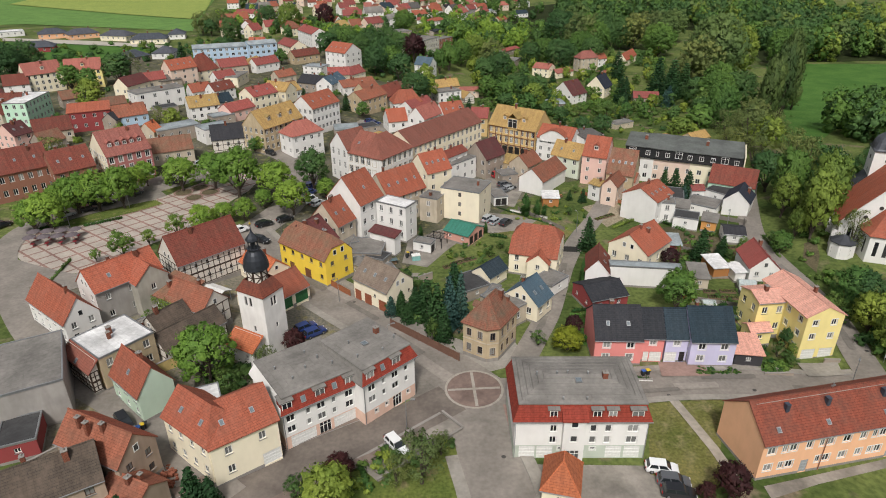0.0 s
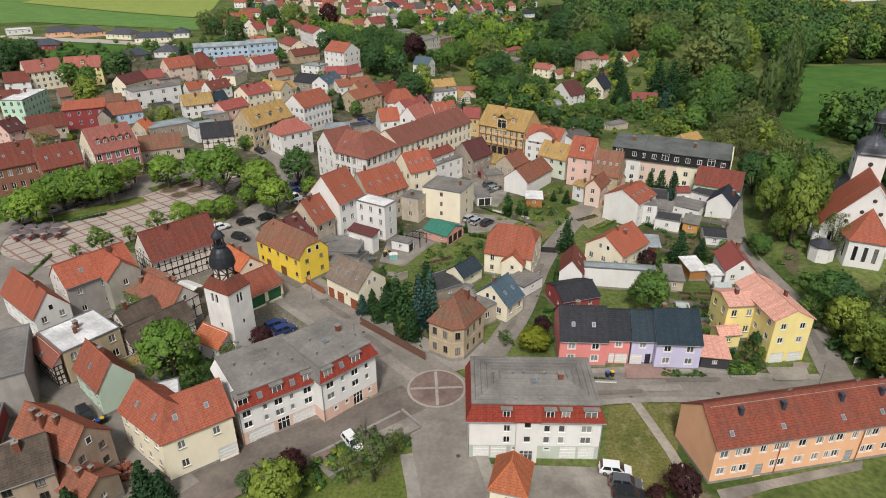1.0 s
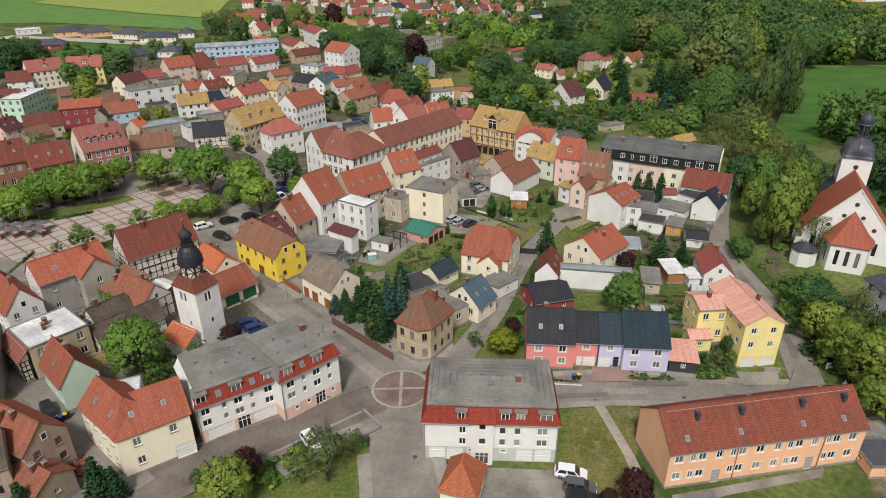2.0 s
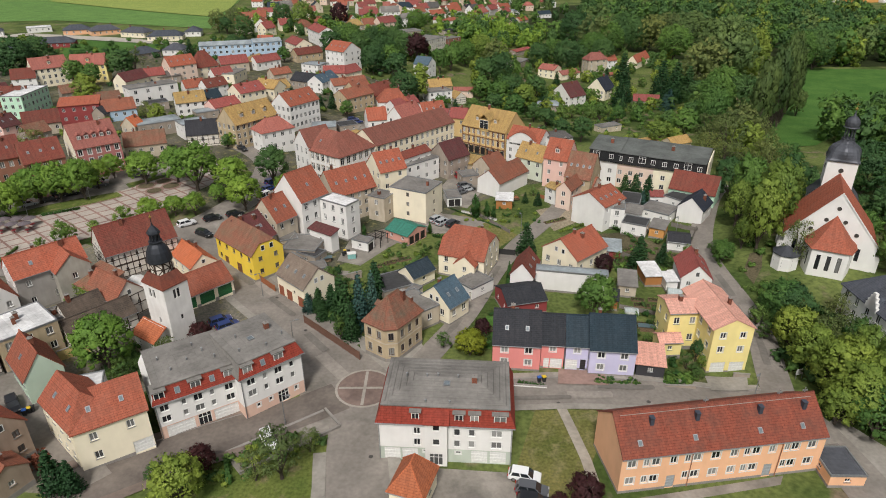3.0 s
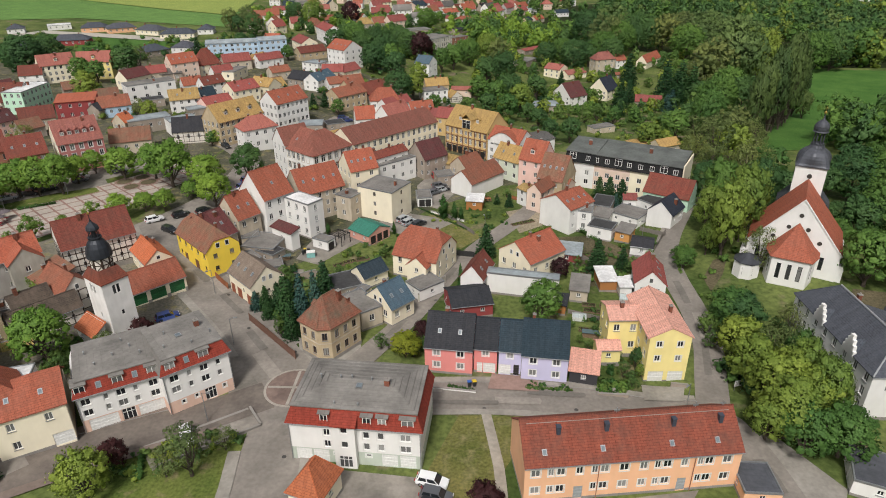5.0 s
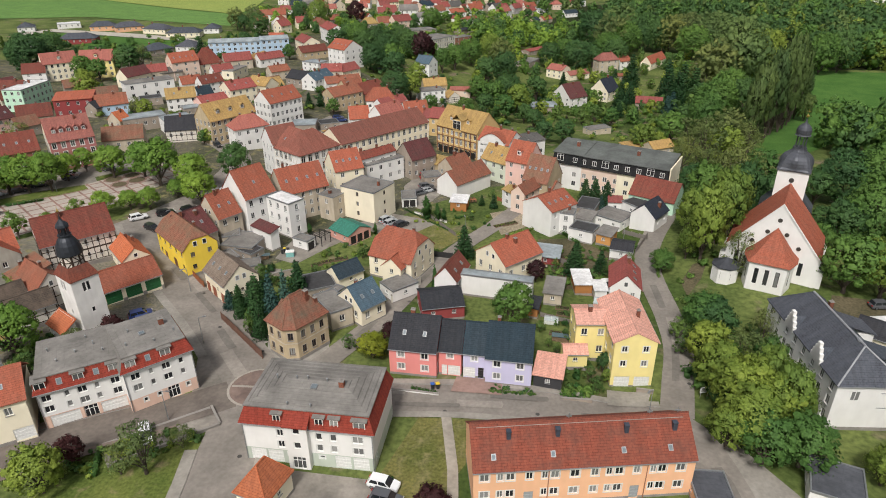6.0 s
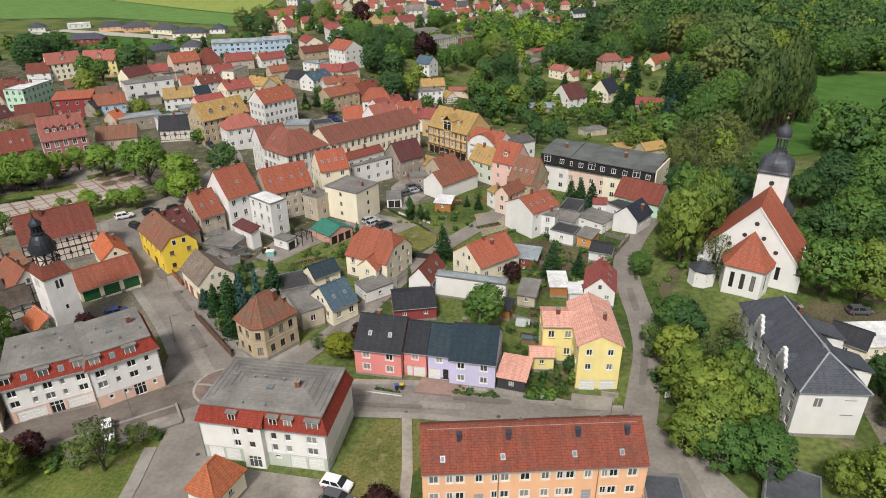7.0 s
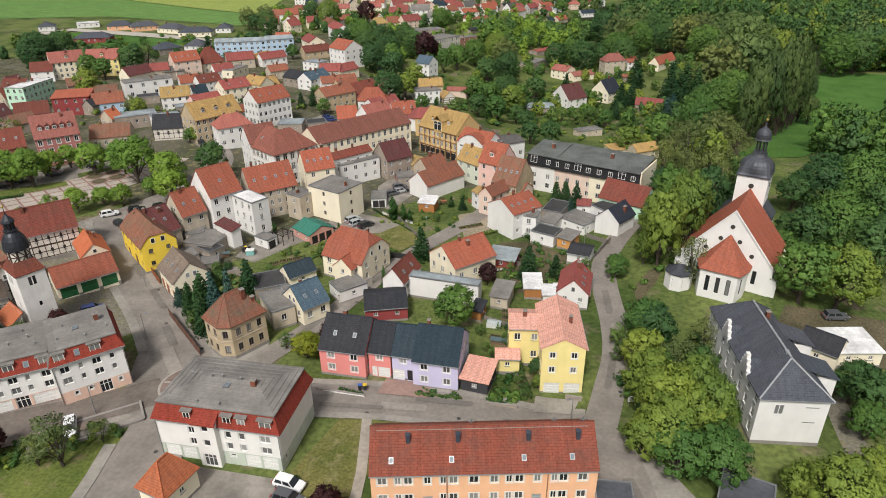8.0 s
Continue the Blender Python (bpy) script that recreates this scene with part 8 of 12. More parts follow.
house("shed", "one-storey grey-brown flat-roofed shed with grey felt roof", 35.1, 408.4, 21.4, 8.0, 67, 3, 0, "F", "grey", "stone", 1, category="shed", chim=0, lights=0, fine=False, win=(0.8, 0.8), step=3.4)
house("shed", "one-storey cream lean-to shed with lichen-yellowed tile roof", 78.4, 219.8, 8.5, 6.0, 29, 2.6, 0.4, "P", "yel", "cream", 1, category="shed", chim=0, lights=0, fine=False, win=(0.8, 0.8), step=3.4)
house("shed", "one-storey beige gabled shed with lichen-yellowed tile roof", 85.9, 217.4, 8.9, 6.0, 32, 3, 2, "L", "yel", "beige", 1, category="shed", chim=0, lights=0, fine=False, win=(0.8, 0.8), step=3.4)
house("apartment_house", "three-storey white hip-roofed apartment house with faded red tile roof", -20.8, 174.1, 11.4, 13.0, -33, 10, 5, "J", "redbrown", "white", 3, category="apartment house", surround=wall_mat("beige"), chim=0, lights=3, win=(1.3, 2.1), step=2.1, fine=False)
house("apartment_house", "three-storey white hip-roofed apartment house with faded red tile roof", -19.2, 174.3, 14.7, 12.0, 56, 10, 5, "H", "redbrown", "white", 3, category="apartment house", surround=wall_mat("beige"), chim=0, win=(1.3, 2.1), step=2.1, blank="3", fine=False)
house("apartment_house", "three-storey cream gabled apartment house with faded red tile roof", -4.6, 195.9, 35.1, 12.0, 53, 9.5, 4, "L", "redbrown", "cream", 3, category="apartment house", chim=0, win=(1.1, 1.9), step=2.2, fine=False)
house("apartment_house", "three-storey white gabled apartment house with faded red tile roof", -28.7, 177.3, 8.3, 9.0, -43, 10.3, 4.5, "D", "redbrown", "white", 3, category="apartment house", chim=0, win=(1.0, 2.0), step=2.2, fine=False)
house("house", "one-storey white gabled house with orange-red clay tile roof", -206.4, 630.2, 8.1, 9.0, -5, 4, 3.5, "D", "red", "white", 1, category="house", chim=1, lights=0, fine=False, step=3.5)
house("house", "one-storey cream gabled house with dark red tile roof", -186.2, 625.2, 7.3, 9.0, -10, 4, 3.5, "L", "dred", "cream", 1, category="house", chim=1, lights=0, fine=False, step=3.5)
house("house", "one-storey pinkish beige gabled house with grey-blue tile roof", -168.0, 614.7, 10.1, 9.0, 43, 4, 4.5, "L", "slate", "pinkbeige", 1, category="house", chim=1, lights=0, fine=False, step=3.5)
house("house", "two-storey pinkish beige gabled house with dark red tile roof", -155.4, 619.5, 10.5, 9.0, 42, 5.5, 4, "L", "dred", "pinkbeige", 2, category="house", chim=1, lights=0, fine=False, step=3.5)
house("house", "one-storey white gabled house with dark red tile roof", -132.8, 624.9, 8.2, 9.0, 16, 4, 3.5, "L", "dred", "white", 1, category="house", chim=1, lights=0, fine=False, step=3.5)
house("house", "one-storey beige gabled house with crimson tile roof", -118.7, 624.6, 8.0, 9.0, 20, 4.5, 3.5, "L", "rosered", "beige", 1, category="house", chim=1, lights=0, fine=False, step=3.5)
house("house", "one-storey white gabled house with rose-red tile roof", -99.8, 618.0, 7.8, 9.0, 30, 5.5, 4.5, "L", "rose", "white", 1, category="house", chim=1, lights=0, fine=False, step=3.5)
house("house", "two-storey white gabled house with orange-red clay tile roof", -77.6, 620.7, 9.5, 9.0, -5, 4, 4, "D", "red", "white", 2, category="house", chim=1, lights=0, fine=False, step=3.5)
house("house", "two-storey cream gabled house with rose-red tile roof", -56.4, 616.9, 13.7, 9.0, 59, 4, 4, "L", "rose", "cream", 2, category="house", chim=1, lights=0, fine=False, step=3.5)
house("house", "one-storey beige gabled house with dark red tile roof", -38.0, 634.1, 10.3, 9.0, 60, 4.5, 4, "L", "dred", "beige", 1, category="house", chim=1, lights=0, fine=False, step=3.5)
house("house", "one-storey beige hip-roofed house with crimson tile roof", -31.5, 662.3, 13.9, 9.0, 66, 4.5, 4, "H", "rosered", "beige", 1, category="house", chim=1, lights=0, fine=False, step=3.5)
house("house", "two-storey pinkish beige hip-roofed house with orange-red clay tile roof", -12.6, 678.2, 11.3, 9.0, 59, 5.5, 3.5, "H", "red", "pinkbeige", 2, category="house", chim=1, lights=0, fine=False, step=3.5)
house("house", "one-storey cream gabled house with grey cement tile roof", 8.7, 733.7, 15.0, 9.0, 66, 4.5, 4.5, "L", "grey2", "cream", 1, category="house", chim=1, lights=0, fine=False, step=3.5)
house("house", "one-storey white gabled house with faded red-brown tile roof", 29.4, 772.2, 15.0, 9.0, 67, 4.5, 3.5, "D", "brownred", "white", 1, category="house", chim=1, lights=0, fine=False, step=3.5)
house("house", "one-storey pinkish beige gabled house with rose-red tile roof", 45.7, 802.7, 15.0, 9.0, 62, 4, 4, "L", "rose", "pinkbeige", 1, category="house", chim=1, lights=0, fine=False, step=3.5)
house("house", "two-storey white gabled house with grey-blue tile roof", 77.0, 767.7, 12.6, 9.0, 35, 5.5, 3.5, "D", "slate", "white", 2, category="house", chim=1, lights=0, fine=False, step=3.5)
house("house", "one-storey pinkish beige gabled house with grey-blue tile roof", -167.5, 555.0, 10.1, 9.0, 7, 5.5, 4, "L", "slate", "pinkbeige", 1, category="house", chim=1, lights=0, fine=False, step=3.5)
house("house", "one-storey beige gabled house with orange-red clay tile roof", -161.7, 589.6, 11.3, 9.0, 39, 4, 4, "L", "red", "beige", 1, category="house", chim=1, lights=0, fine=False, step=3.5)
house("house", "one-storey beige gabled house with grey-blue tile roof", -134.8, 568.9, 10.1, 9.0, 26, 4.5, 4.5, "D", "slate", "beige", 1, category="house", chim=1, lights=0, fine=False, step=3.5)
house("house", "one-storey white gabled house with orange-red clay tile roof", -115.8, 587.5, 9.2, 9.0, 3, 4.5, 4, "L", "red", "white", 1, category="house", chim=1, lights=0, fine=False, step=3.5)
house("house", "one-storey white gabled house with crimson tile roof", -93.8, 562.3, 9.1, 9.0, 34, 5.5, 4, "L", "rosered", "white", 1, category="house", chim=1, lights=0, fine=False, step=3.5)
house("house", "one-storey white gabled house with rose-red tile roof", -73.4, 567.6, 6.7, 9.0, 11, 5.5, 3.5, "L", "rose", "white", 1, category="house", chim=1, lights=0, fine=False, step=3.5)
house("house", "two-storey white gabled house with crimson tile roof", -56.1, 592.9, 12.2, 9.0, 36, 4.5, 4, "L", "rosered", "white", 2, category="house", chim=1, lights=0, fine=False, step=3.5)
house("house", "one-storey beige gabled house with grey cement tile roof", -37.1, 593.3, 11.3, 9.0, 36, 4, 4.5, "L", "grey2", "beige", 1, category="house", chim=1, lights=0, fine=False, step=3.5)
house("house", "one-storey white gabled house with orange-red clay tile roof", -20.0, 609.1, 11.5, 9.0, 55, 4.5, 4, "L", "red", "white", 1, category="house", chim=1, lights=0, fine=False, step=3.5)
house("house", "two-storey cream gabled house with orange-red clay tile roof", -6.6, 643.8, 15.0, 9.0, 67, 4.5, 4.5, "L", "red", "cream", 2, category="house", chim=1, lights=0, fine=False, step=3.5)
house("house", "two-storey pinkish beige hip-roofed house with rose-red tile roof", 19.8, 678.0, 15.0, 9.0, 66, 5.5, 3.5, "H", "rose", "pinkbeige", 2, category="house", chim=1, lights=0, fine=False, step=3.5)
house("house", "two-storey white gabled house with crimson tile roof", -148.4, 518.6, 8.9, 9.0, 13, 5.5, 4, "D", "rosered", "white", 2, category="house", chim=1, lights=0, fine=False, step=3.5)
house("house", "two-storey cream gabled house with rose-red tile roof", -130.2, 532.2, 9.7, 9.0, 24, 5.5, 3.5, "L", "rose", "cream", 2, category="house", chim=1, lights=0, fine=False, step=3.5)
house("house", "two-storey cream gabled house with rose-red tile roof", -110.6, 552.1, 10.8, 9.0, 34, 4.5, 4.5, "L", "rose", "cream", 2, category="house", chim=1, lights=0, fine=False, step=3.5)
house("house", "two-storey pinkish beige gabled house with crimson tile roof", -82.6, 539.8, 10.8, 9.0, -4, 4.5, 3.5, "L", "rosered", "pinkbeige", 2, category="house", chim=1, lights=0, fine=False, step=3.5)
house("house", "two-storey pinkish beige gabled house with faded red-brown tile roof", -65.0, 560.2, 13.4, 9.0, 39, 4, 4.5, "D", "brownred", "pinkbeige", 2, category="house", chim=1, lights=0, fine=False, step=3.5)
house("house", "two-storey white gabled house with faded red-brown tile roof", -44.3, 549.8, 10.5, 9.0, 48, 4, 4, "L", "brownred", "white", 2, category="house", chim=1, lights=0, fine=False, step=3.5)
house("house", "two-storey cream gabled house with dark red tile roof", -24.0, 576.6, 15.0, 9.0, 55, 4.5, 4.5, "L", "dred", "cream", 2, category="house", chim=1, lights=0, fine=False, step=3.5)
house("house", "two-storey white gabled house with grey cement tile roof", -2.2, 618.4, 15.0, 9.0, 64, 4, 4.5, "L", "grey2", "white", 2, category="house", chim=1, lights=0, fine=False, step=3.5)
house("house", "two-storey white gabled house with faded red-brown tile roof", -165.9, 487.6, 10.6, 9.0, 12, 5.5, 3.5, "L", "brownred", "white", 2, category="house", chim=1, lights=0, fine=False, step=3.5)
house("house", "one-storey pinkish beige gabled house with orange-red clay tile roof", -156.9, 490.3, 10.2, 9.0, 18, 5.5, 4.5, "L", "red", "pinkbeige", 1, category="house", chim=1, lights=0, fine=False, step=3.5)
house("house", "two-storey cream gabled house with crimson tile roof", -146.7, 510.2, 9.9, 9.0, -2, 4, 4.5, "L", "rosered", "cream", 2, category="house", chim=1, lights=0, fine=False, step=3.5)
house("house", "one-storey beige gabled house with orange-red clay tile roof", -150.4, 440.8, 10.8, 9.0, 17, 5.5, 4.5, "L", "red", "beige", 1, category="house", chim=1, lights=0, fine=False, step=3.5)
house("house", "two-storey white gabled house with orange-red clay tile roof", -140.8, 451.5, 10.6, 9.0, 1, 4.5, 4.5, "D", "red", "white", 2, category="house", chim=1, lights=0, fine=False, step=3.5)
house("house", "one-storey cream gabled house with crimson tile roof", -128.0, 459.4, 8.4, 9.0, 30, 4, 4, "L", "rosered", "cream", 1, category="house", chim=1, lights=0, fine=False, step=3.5)
house("house", "two-storey beige gabled house with grey cement tile roof", -206.8, 656.5, 8.0, 9.0, 22, 5.5, 4.5, "L", "grey2", "beige", 2, category="house", chim=1, lights=0, fine=False, step=3.5)
house("house", "two-storey cream gabled house with orange-red clay tile roof", -188.3, 656.1, 6.8, 9.0, 42, 4.5, 4, "D", "red", "cream", 2, category="house", chim=1, lights=0, fine=False, step=3.5)
house("house", "one-storey white gabled house with rose-red tile roof", -167.6, 656.8, 9.0, 9.0, 20, 4.5, 3.5, "L", "rose", "white", 1, category="house", chim=1, lights=0, fine=False, step=3.5)
house("house", "one-storey pinkish beige gabled house with orange-red clay tile roof", -143.2, 630.9, 7.8, 9.0, -11, 5.5, 3.5, "D", "red", "pinkbeige", 1, category="house", chim=1, lights=0, fine=False, step=3.5)
house("house", "one-storey white hip-roofed house with orange-red clay tile roof", -138.9, 665.2, 8.9, 9.0, -6, 4.5, 3.5, "H", "red", "white", 1, category="house", chim=1, lights=0, fine=False, step=3.5)
house("house", "two-storey cream gabled house with crimson tile roof", -123.9, 663.4, 7.6, 9.0, 51, 4, 3.5, "D", "rosered", "cream", 2, category="house", chim=1, lights=0, fine=False, step=3.5)
house("house", "two-storey cream gabled house with orange-red clay tile roof", -104.6, 658.2, 11.4, 9.0, 42, 5.5, 4.5, "D", "red", "cream", 2, category="house", chim=1, lights=0, fine=False, step=3.5)
house("house", "one-storey cream gabled house with rose-red tile roof", -95.0, 662.9, 8.3, 9.0, 28, 4.5, 3.5, "D", "rose", "cream", 1, category="house", chim=1, lights=0, fine=False, step=3.5)
house("house", "one-storey pinkish beige gabled house with rose-red tile roof", -75.2, 649.5, 8.4, 9.0, 45, 4.5, 4.5, "D", "rose", "pinkbeige", 1, category="house", chim=1, lights=0, fine=False, step=3.5)
house("house", "one-storey white hip-roofed house with rose-red tile roof", -64.9, 668.9, 6.9, 9.0, 11, 5.5, 3.5, "H", "rose", "white", 1, category="house", chim=1, lights=0, fine=False, step=3.5)
house("house", "two-storey white gabled house with rose-red tile roof", -45.2, 649.4, 8.2, 9.0, 42, 5.5, 4, "L", "rose", "white", 2, category="house", chim=1, lights=0, fine=False, step=3.5)
house("house", "one-storey white hip-roofed house with crimson tile roof", -36.6, 698.6, 10.0, 9.0, 39, 4.5, 4, "H", "rosered", "white", 1, category="house", chim=1, lights=0, fine=False, step=3.5)
house("house", "two-storey white hip-roofed house with rose-red tile roof", -11.8, 716.5, 15.0, 9.0, 68, 4.5, 3.5, "H", "rose", "white", 2, category="house", chim=1, lights=0, fine=False, step=3.5)
house("house", "one-storey beige gabled house with dark red tile roof", 3.0, 748.4, 13.0, 9.0, 61, 4, 4.5, "L", "dred", "beige", 1, category="house", chim=1, lights=0, fine=False, step=3.5)
house("house", "one-storey white gabled house with grey-blue tile roof", 33.0, 825.1, 15.0, 9.0, 65, 4.5, 4, "D", "slate", "white", 1, category="house", chim=1, lights=0, fine=False, step=3.5)
house("house", "one-storey white gabled house with grey-blue tile roof", 44.1, 836.6, 15.0, 9.0, 64, 5.5, 4.5, "L", "slate", "white", 1, category="house", chim=1, lights=0, fine=False, step=3.5)
house("house", "two-storey white gabled house with dark red tile roof", 74.6, 857.7, 12.4, 9.0, -0, 4, 3.5, "L", "dred", "white", 2, category="house", chim=1, lights=0, fine=False, step=3.5)
house("house", "one-storey white gabled house with rose-red tile roof", 15.7, 697.8, 15.0, 9.0, 63, 4.5, 4.5, "D", "rose", "white", 1, category="house", chim=1, lights=0, fine=False, step=3.5)
house("house", "one-storey white gabled house with rose-red tile roof", 24.2, 744.8, 15.0, 9.0, 68, 4.5, 3.5, "L", "rose", "white", 1, category="house", chim=1, lights=0, fine=False, step=3.5)
house("house", "one-storey pinkish beige hip-roofed house with rose-red tile roof", 51.5, 734.1, 11.1, 9.0, 27, 5.5, 3.5, "H", "rose", "pinkbeige", 1, category="house", chim=1, lights=0, fine=False, step=3.5)
house("house", "two-storey cream gabled house with dark red tile roof", 72.1, 772.3, 11.7, 9.0, -4, 4, 3.5, "L", "dred", "cream", 2, category="house", chim=1, lights=0, fine=False, step=3.5)
house("house", "two-storey white hip-roofed house with rose-red tile roof", 6.0, 598.3, 15.0, 9.0, 67, 5.5, 4.5, "H", "rose", "white", 2, category="house", chim=1, lights=0, fine=False, step=3.5)
house("house", "one-storey pinkish beige gabled house with crimson tile roof", 26.2, 649.3, 15.0, 9.0, 65, 4.5, 4, "L", "rosered", "pinkbeige", 1, category="house", chim=1, lights=0, fine=False, step=3.5)


for x, y, w, k, c in ((352, 850, 34, "greyblue", "grey"), (398, 838, 40, "white", "white"), (446, 842, 36, "orange", "orangew"), (420, 880, 60, "white", "stonel"), (486, 850, 44, "greyblue", "white")):
    house("warehouse", "distant low industrial hall with a shallow sheet roof", x, y, w, 16.0, 20, 7.0, 0, "F", k if k != "orange" else "white", c, 1, category="warehouse", chim=0, lights=0, fine=False, step=6.0)


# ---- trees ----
# Dark and light leaf tones; the dark one includes shade between leaves.
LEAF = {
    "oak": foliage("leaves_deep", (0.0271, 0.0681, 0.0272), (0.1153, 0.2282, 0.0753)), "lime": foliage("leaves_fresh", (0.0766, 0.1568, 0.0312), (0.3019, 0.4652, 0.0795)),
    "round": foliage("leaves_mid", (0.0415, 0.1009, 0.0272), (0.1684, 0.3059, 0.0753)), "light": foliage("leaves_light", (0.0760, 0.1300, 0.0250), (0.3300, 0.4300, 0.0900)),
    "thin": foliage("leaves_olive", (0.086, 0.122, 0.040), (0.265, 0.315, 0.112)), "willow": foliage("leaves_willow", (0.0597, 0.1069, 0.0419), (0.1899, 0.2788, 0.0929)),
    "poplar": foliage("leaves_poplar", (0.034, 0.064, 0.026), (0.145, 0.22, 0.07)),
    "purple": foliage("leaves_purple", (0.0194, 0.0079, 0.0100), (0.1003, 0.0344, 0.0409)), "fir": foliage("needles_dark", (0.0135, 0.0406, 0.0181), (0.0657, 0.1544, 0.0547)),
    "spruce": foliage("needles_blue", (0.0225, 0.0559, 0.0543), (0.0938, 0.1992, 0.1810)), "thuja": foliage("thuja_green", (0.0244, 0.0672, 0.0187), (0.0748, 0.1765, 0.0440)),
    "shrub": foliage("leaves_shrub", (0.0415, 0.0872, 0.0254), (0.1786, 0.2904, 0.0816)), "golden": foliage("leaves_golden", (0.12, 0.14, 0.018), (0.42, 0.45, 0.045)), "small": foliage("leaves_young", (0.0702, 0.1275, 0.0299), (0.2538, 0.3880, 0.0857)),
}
BARK = plain("bark", (0.07, 0.055, 0.042), 0.95)


def ball(level):
    """Points and triangles of a unit ball."""
    bm = bmesh.new()
    bmesh.ops.create_icosphere(bm, subdivisions=level, radius=1.0)
    bm.verts.ensure_lookup_table()
    v = np.array([tuple(p.co) for p in bm.verts])
    f = np.array([[p.index for p in q.verts] for q in bm.faces])
    bm.free()
    return v, f


BALLS = {1: ball(1), 2: ball(2)}


def sprays(rs, V, F, p, d, out, size):
    """Leaf sprays at the points p, looking out along d, appended to V and F."""
    n = len(p)
    nrm = d + rs.normal(scale=0.4, size=(n, 3))
    nrm /= np.linalg.norm(nrm, axis=1)[:, None]
    a = np.cross(nrm, rs.normal(size=(n, 3)))
    a /= np.linalg.norm(a, axis=1)[:, None] + 1e-9
    b = np.cross(nrm, a)
    s = size * rs.uniform(0.6, 1.35, (n, 1))
    base = len(V)
    corners = np.stack([p - a * s, p - b * s * 0.6, p + a * s, p + b * s * 0.75], 1).reshape(-1, 3)
    soft = d * 0.4 + out * 0.6 + nrm * 0.35 + np.array([0, 0, 0.2])
    soft /= np.linalg.norm(soft, axis=1)[:, None]
    V += np.hstack([corners, np.repeat(soft, 4, axis=0)]).tolist()
    F += [(base + 4 * k, base + 4 * k + 1, base + 4 * k + 2, base + 4 * k + 3) for k in range(n)]


def leaf_cloud(rs, centres, radii, per, size, flat=0.9, hull=1):
    """Lumpy leaf masses bristling with sprays: centres and radii of the clumps, per sprays each; six numbers a point."""
    V, F = [], []
    mid = np.mean(np.array(centres), axis=0)
    squash = np.array([1, 1, flat])
    for c, r in zip(centres, radii):
        out = (np.array(c) - mid) / (np.linalg.norm(np.array(c) - mid) + 1e-6)
        if hull:
            bv, bf = BALLS[hull]
            base = len(V)
            p = c + bv * (r * rs.uniform(0.4, 0.8, (len(bv), 1))) * squash
            q = bv * 0.5 + out * 0.6 + np.array([0, 0, 0.2])
            V += np.hstack([p, q / np.linalg.norm(q, axis=1)[:, None]]).tolist()
            F += [tuple(t) for t in (bf + base).tolist()]
        n = max(6, int(per * r * r))
        d = rs.normal(size=(n, 3))
        d /= np.linalg.norm(d, axis=1)[:, None]
        d[:, 2] = np.where(d[:, 2] < -0.5, -d[:, 2], d[:, 2])
        p = c + d * (r * rs.uniform(0.6, 1.22, (n, 1))) * squash
        sprays(rs, V, F, p, d, out, size)
    return V, F


def veil(rs, V, F, centre, R, rz, n, size):
    """Outer twigs that close the gaps between the clumps of one crown."""
    d = rs.normal(size=(n, 3))
    d /= np.linalg.norm(d, axis=1)[:, None]
    d[:, 2] = np.where(d[:, 2] < -0.4, -d[:, 2], d[:, 2])
    wave = 0.82 + 0.1 * np.sin(3.1 * d[:, 0] + 4.3 * d[:, 2] + centre[0]) * np.cos(3.7 * d[:, 1] + centre[1]) + rs.uniform(-0.09, 0.09, n)
    sprays(rs, V, F, np.array(centre) + d * wave[:, None] * np.array([R, R, rz]), d, d, size)


def crown_clumps(rs, kind, R, H, low, flip=True, count=None):
    """Clump centres for a crown of radius R whose top is at H and foot at low."""
    cz, rz = (H + low) / 2, (H - low) / 2
    C, Q = [], []
    share = 0.6 if count else 1.0
    count = count or {"thin": 46, "willow": 90, "shrub": 26, "small": 40}.get(kind, 84)
    for k in range(count):
        d = rs.normal(size=3)
        d /= np.linalg.norm(d)
        if flip and d[2] < -0.7:
            d[2] *= -1
        k1 = rs.uniform(0.58, 0.92)
        droop = 1.0
        c = np.array([d[0] * R * k1, d[1] * R * k1, cz + d[2] * rz * k1 * droop])
        C.append(c)
        Q.append(R * share * rs.uniform(0.12, 0.27) * (0.85 if kind == "thin" else 1))
    C.append(np.array([0, 0, cz]))
    Q.append(R * 0.55)
    return C, Q


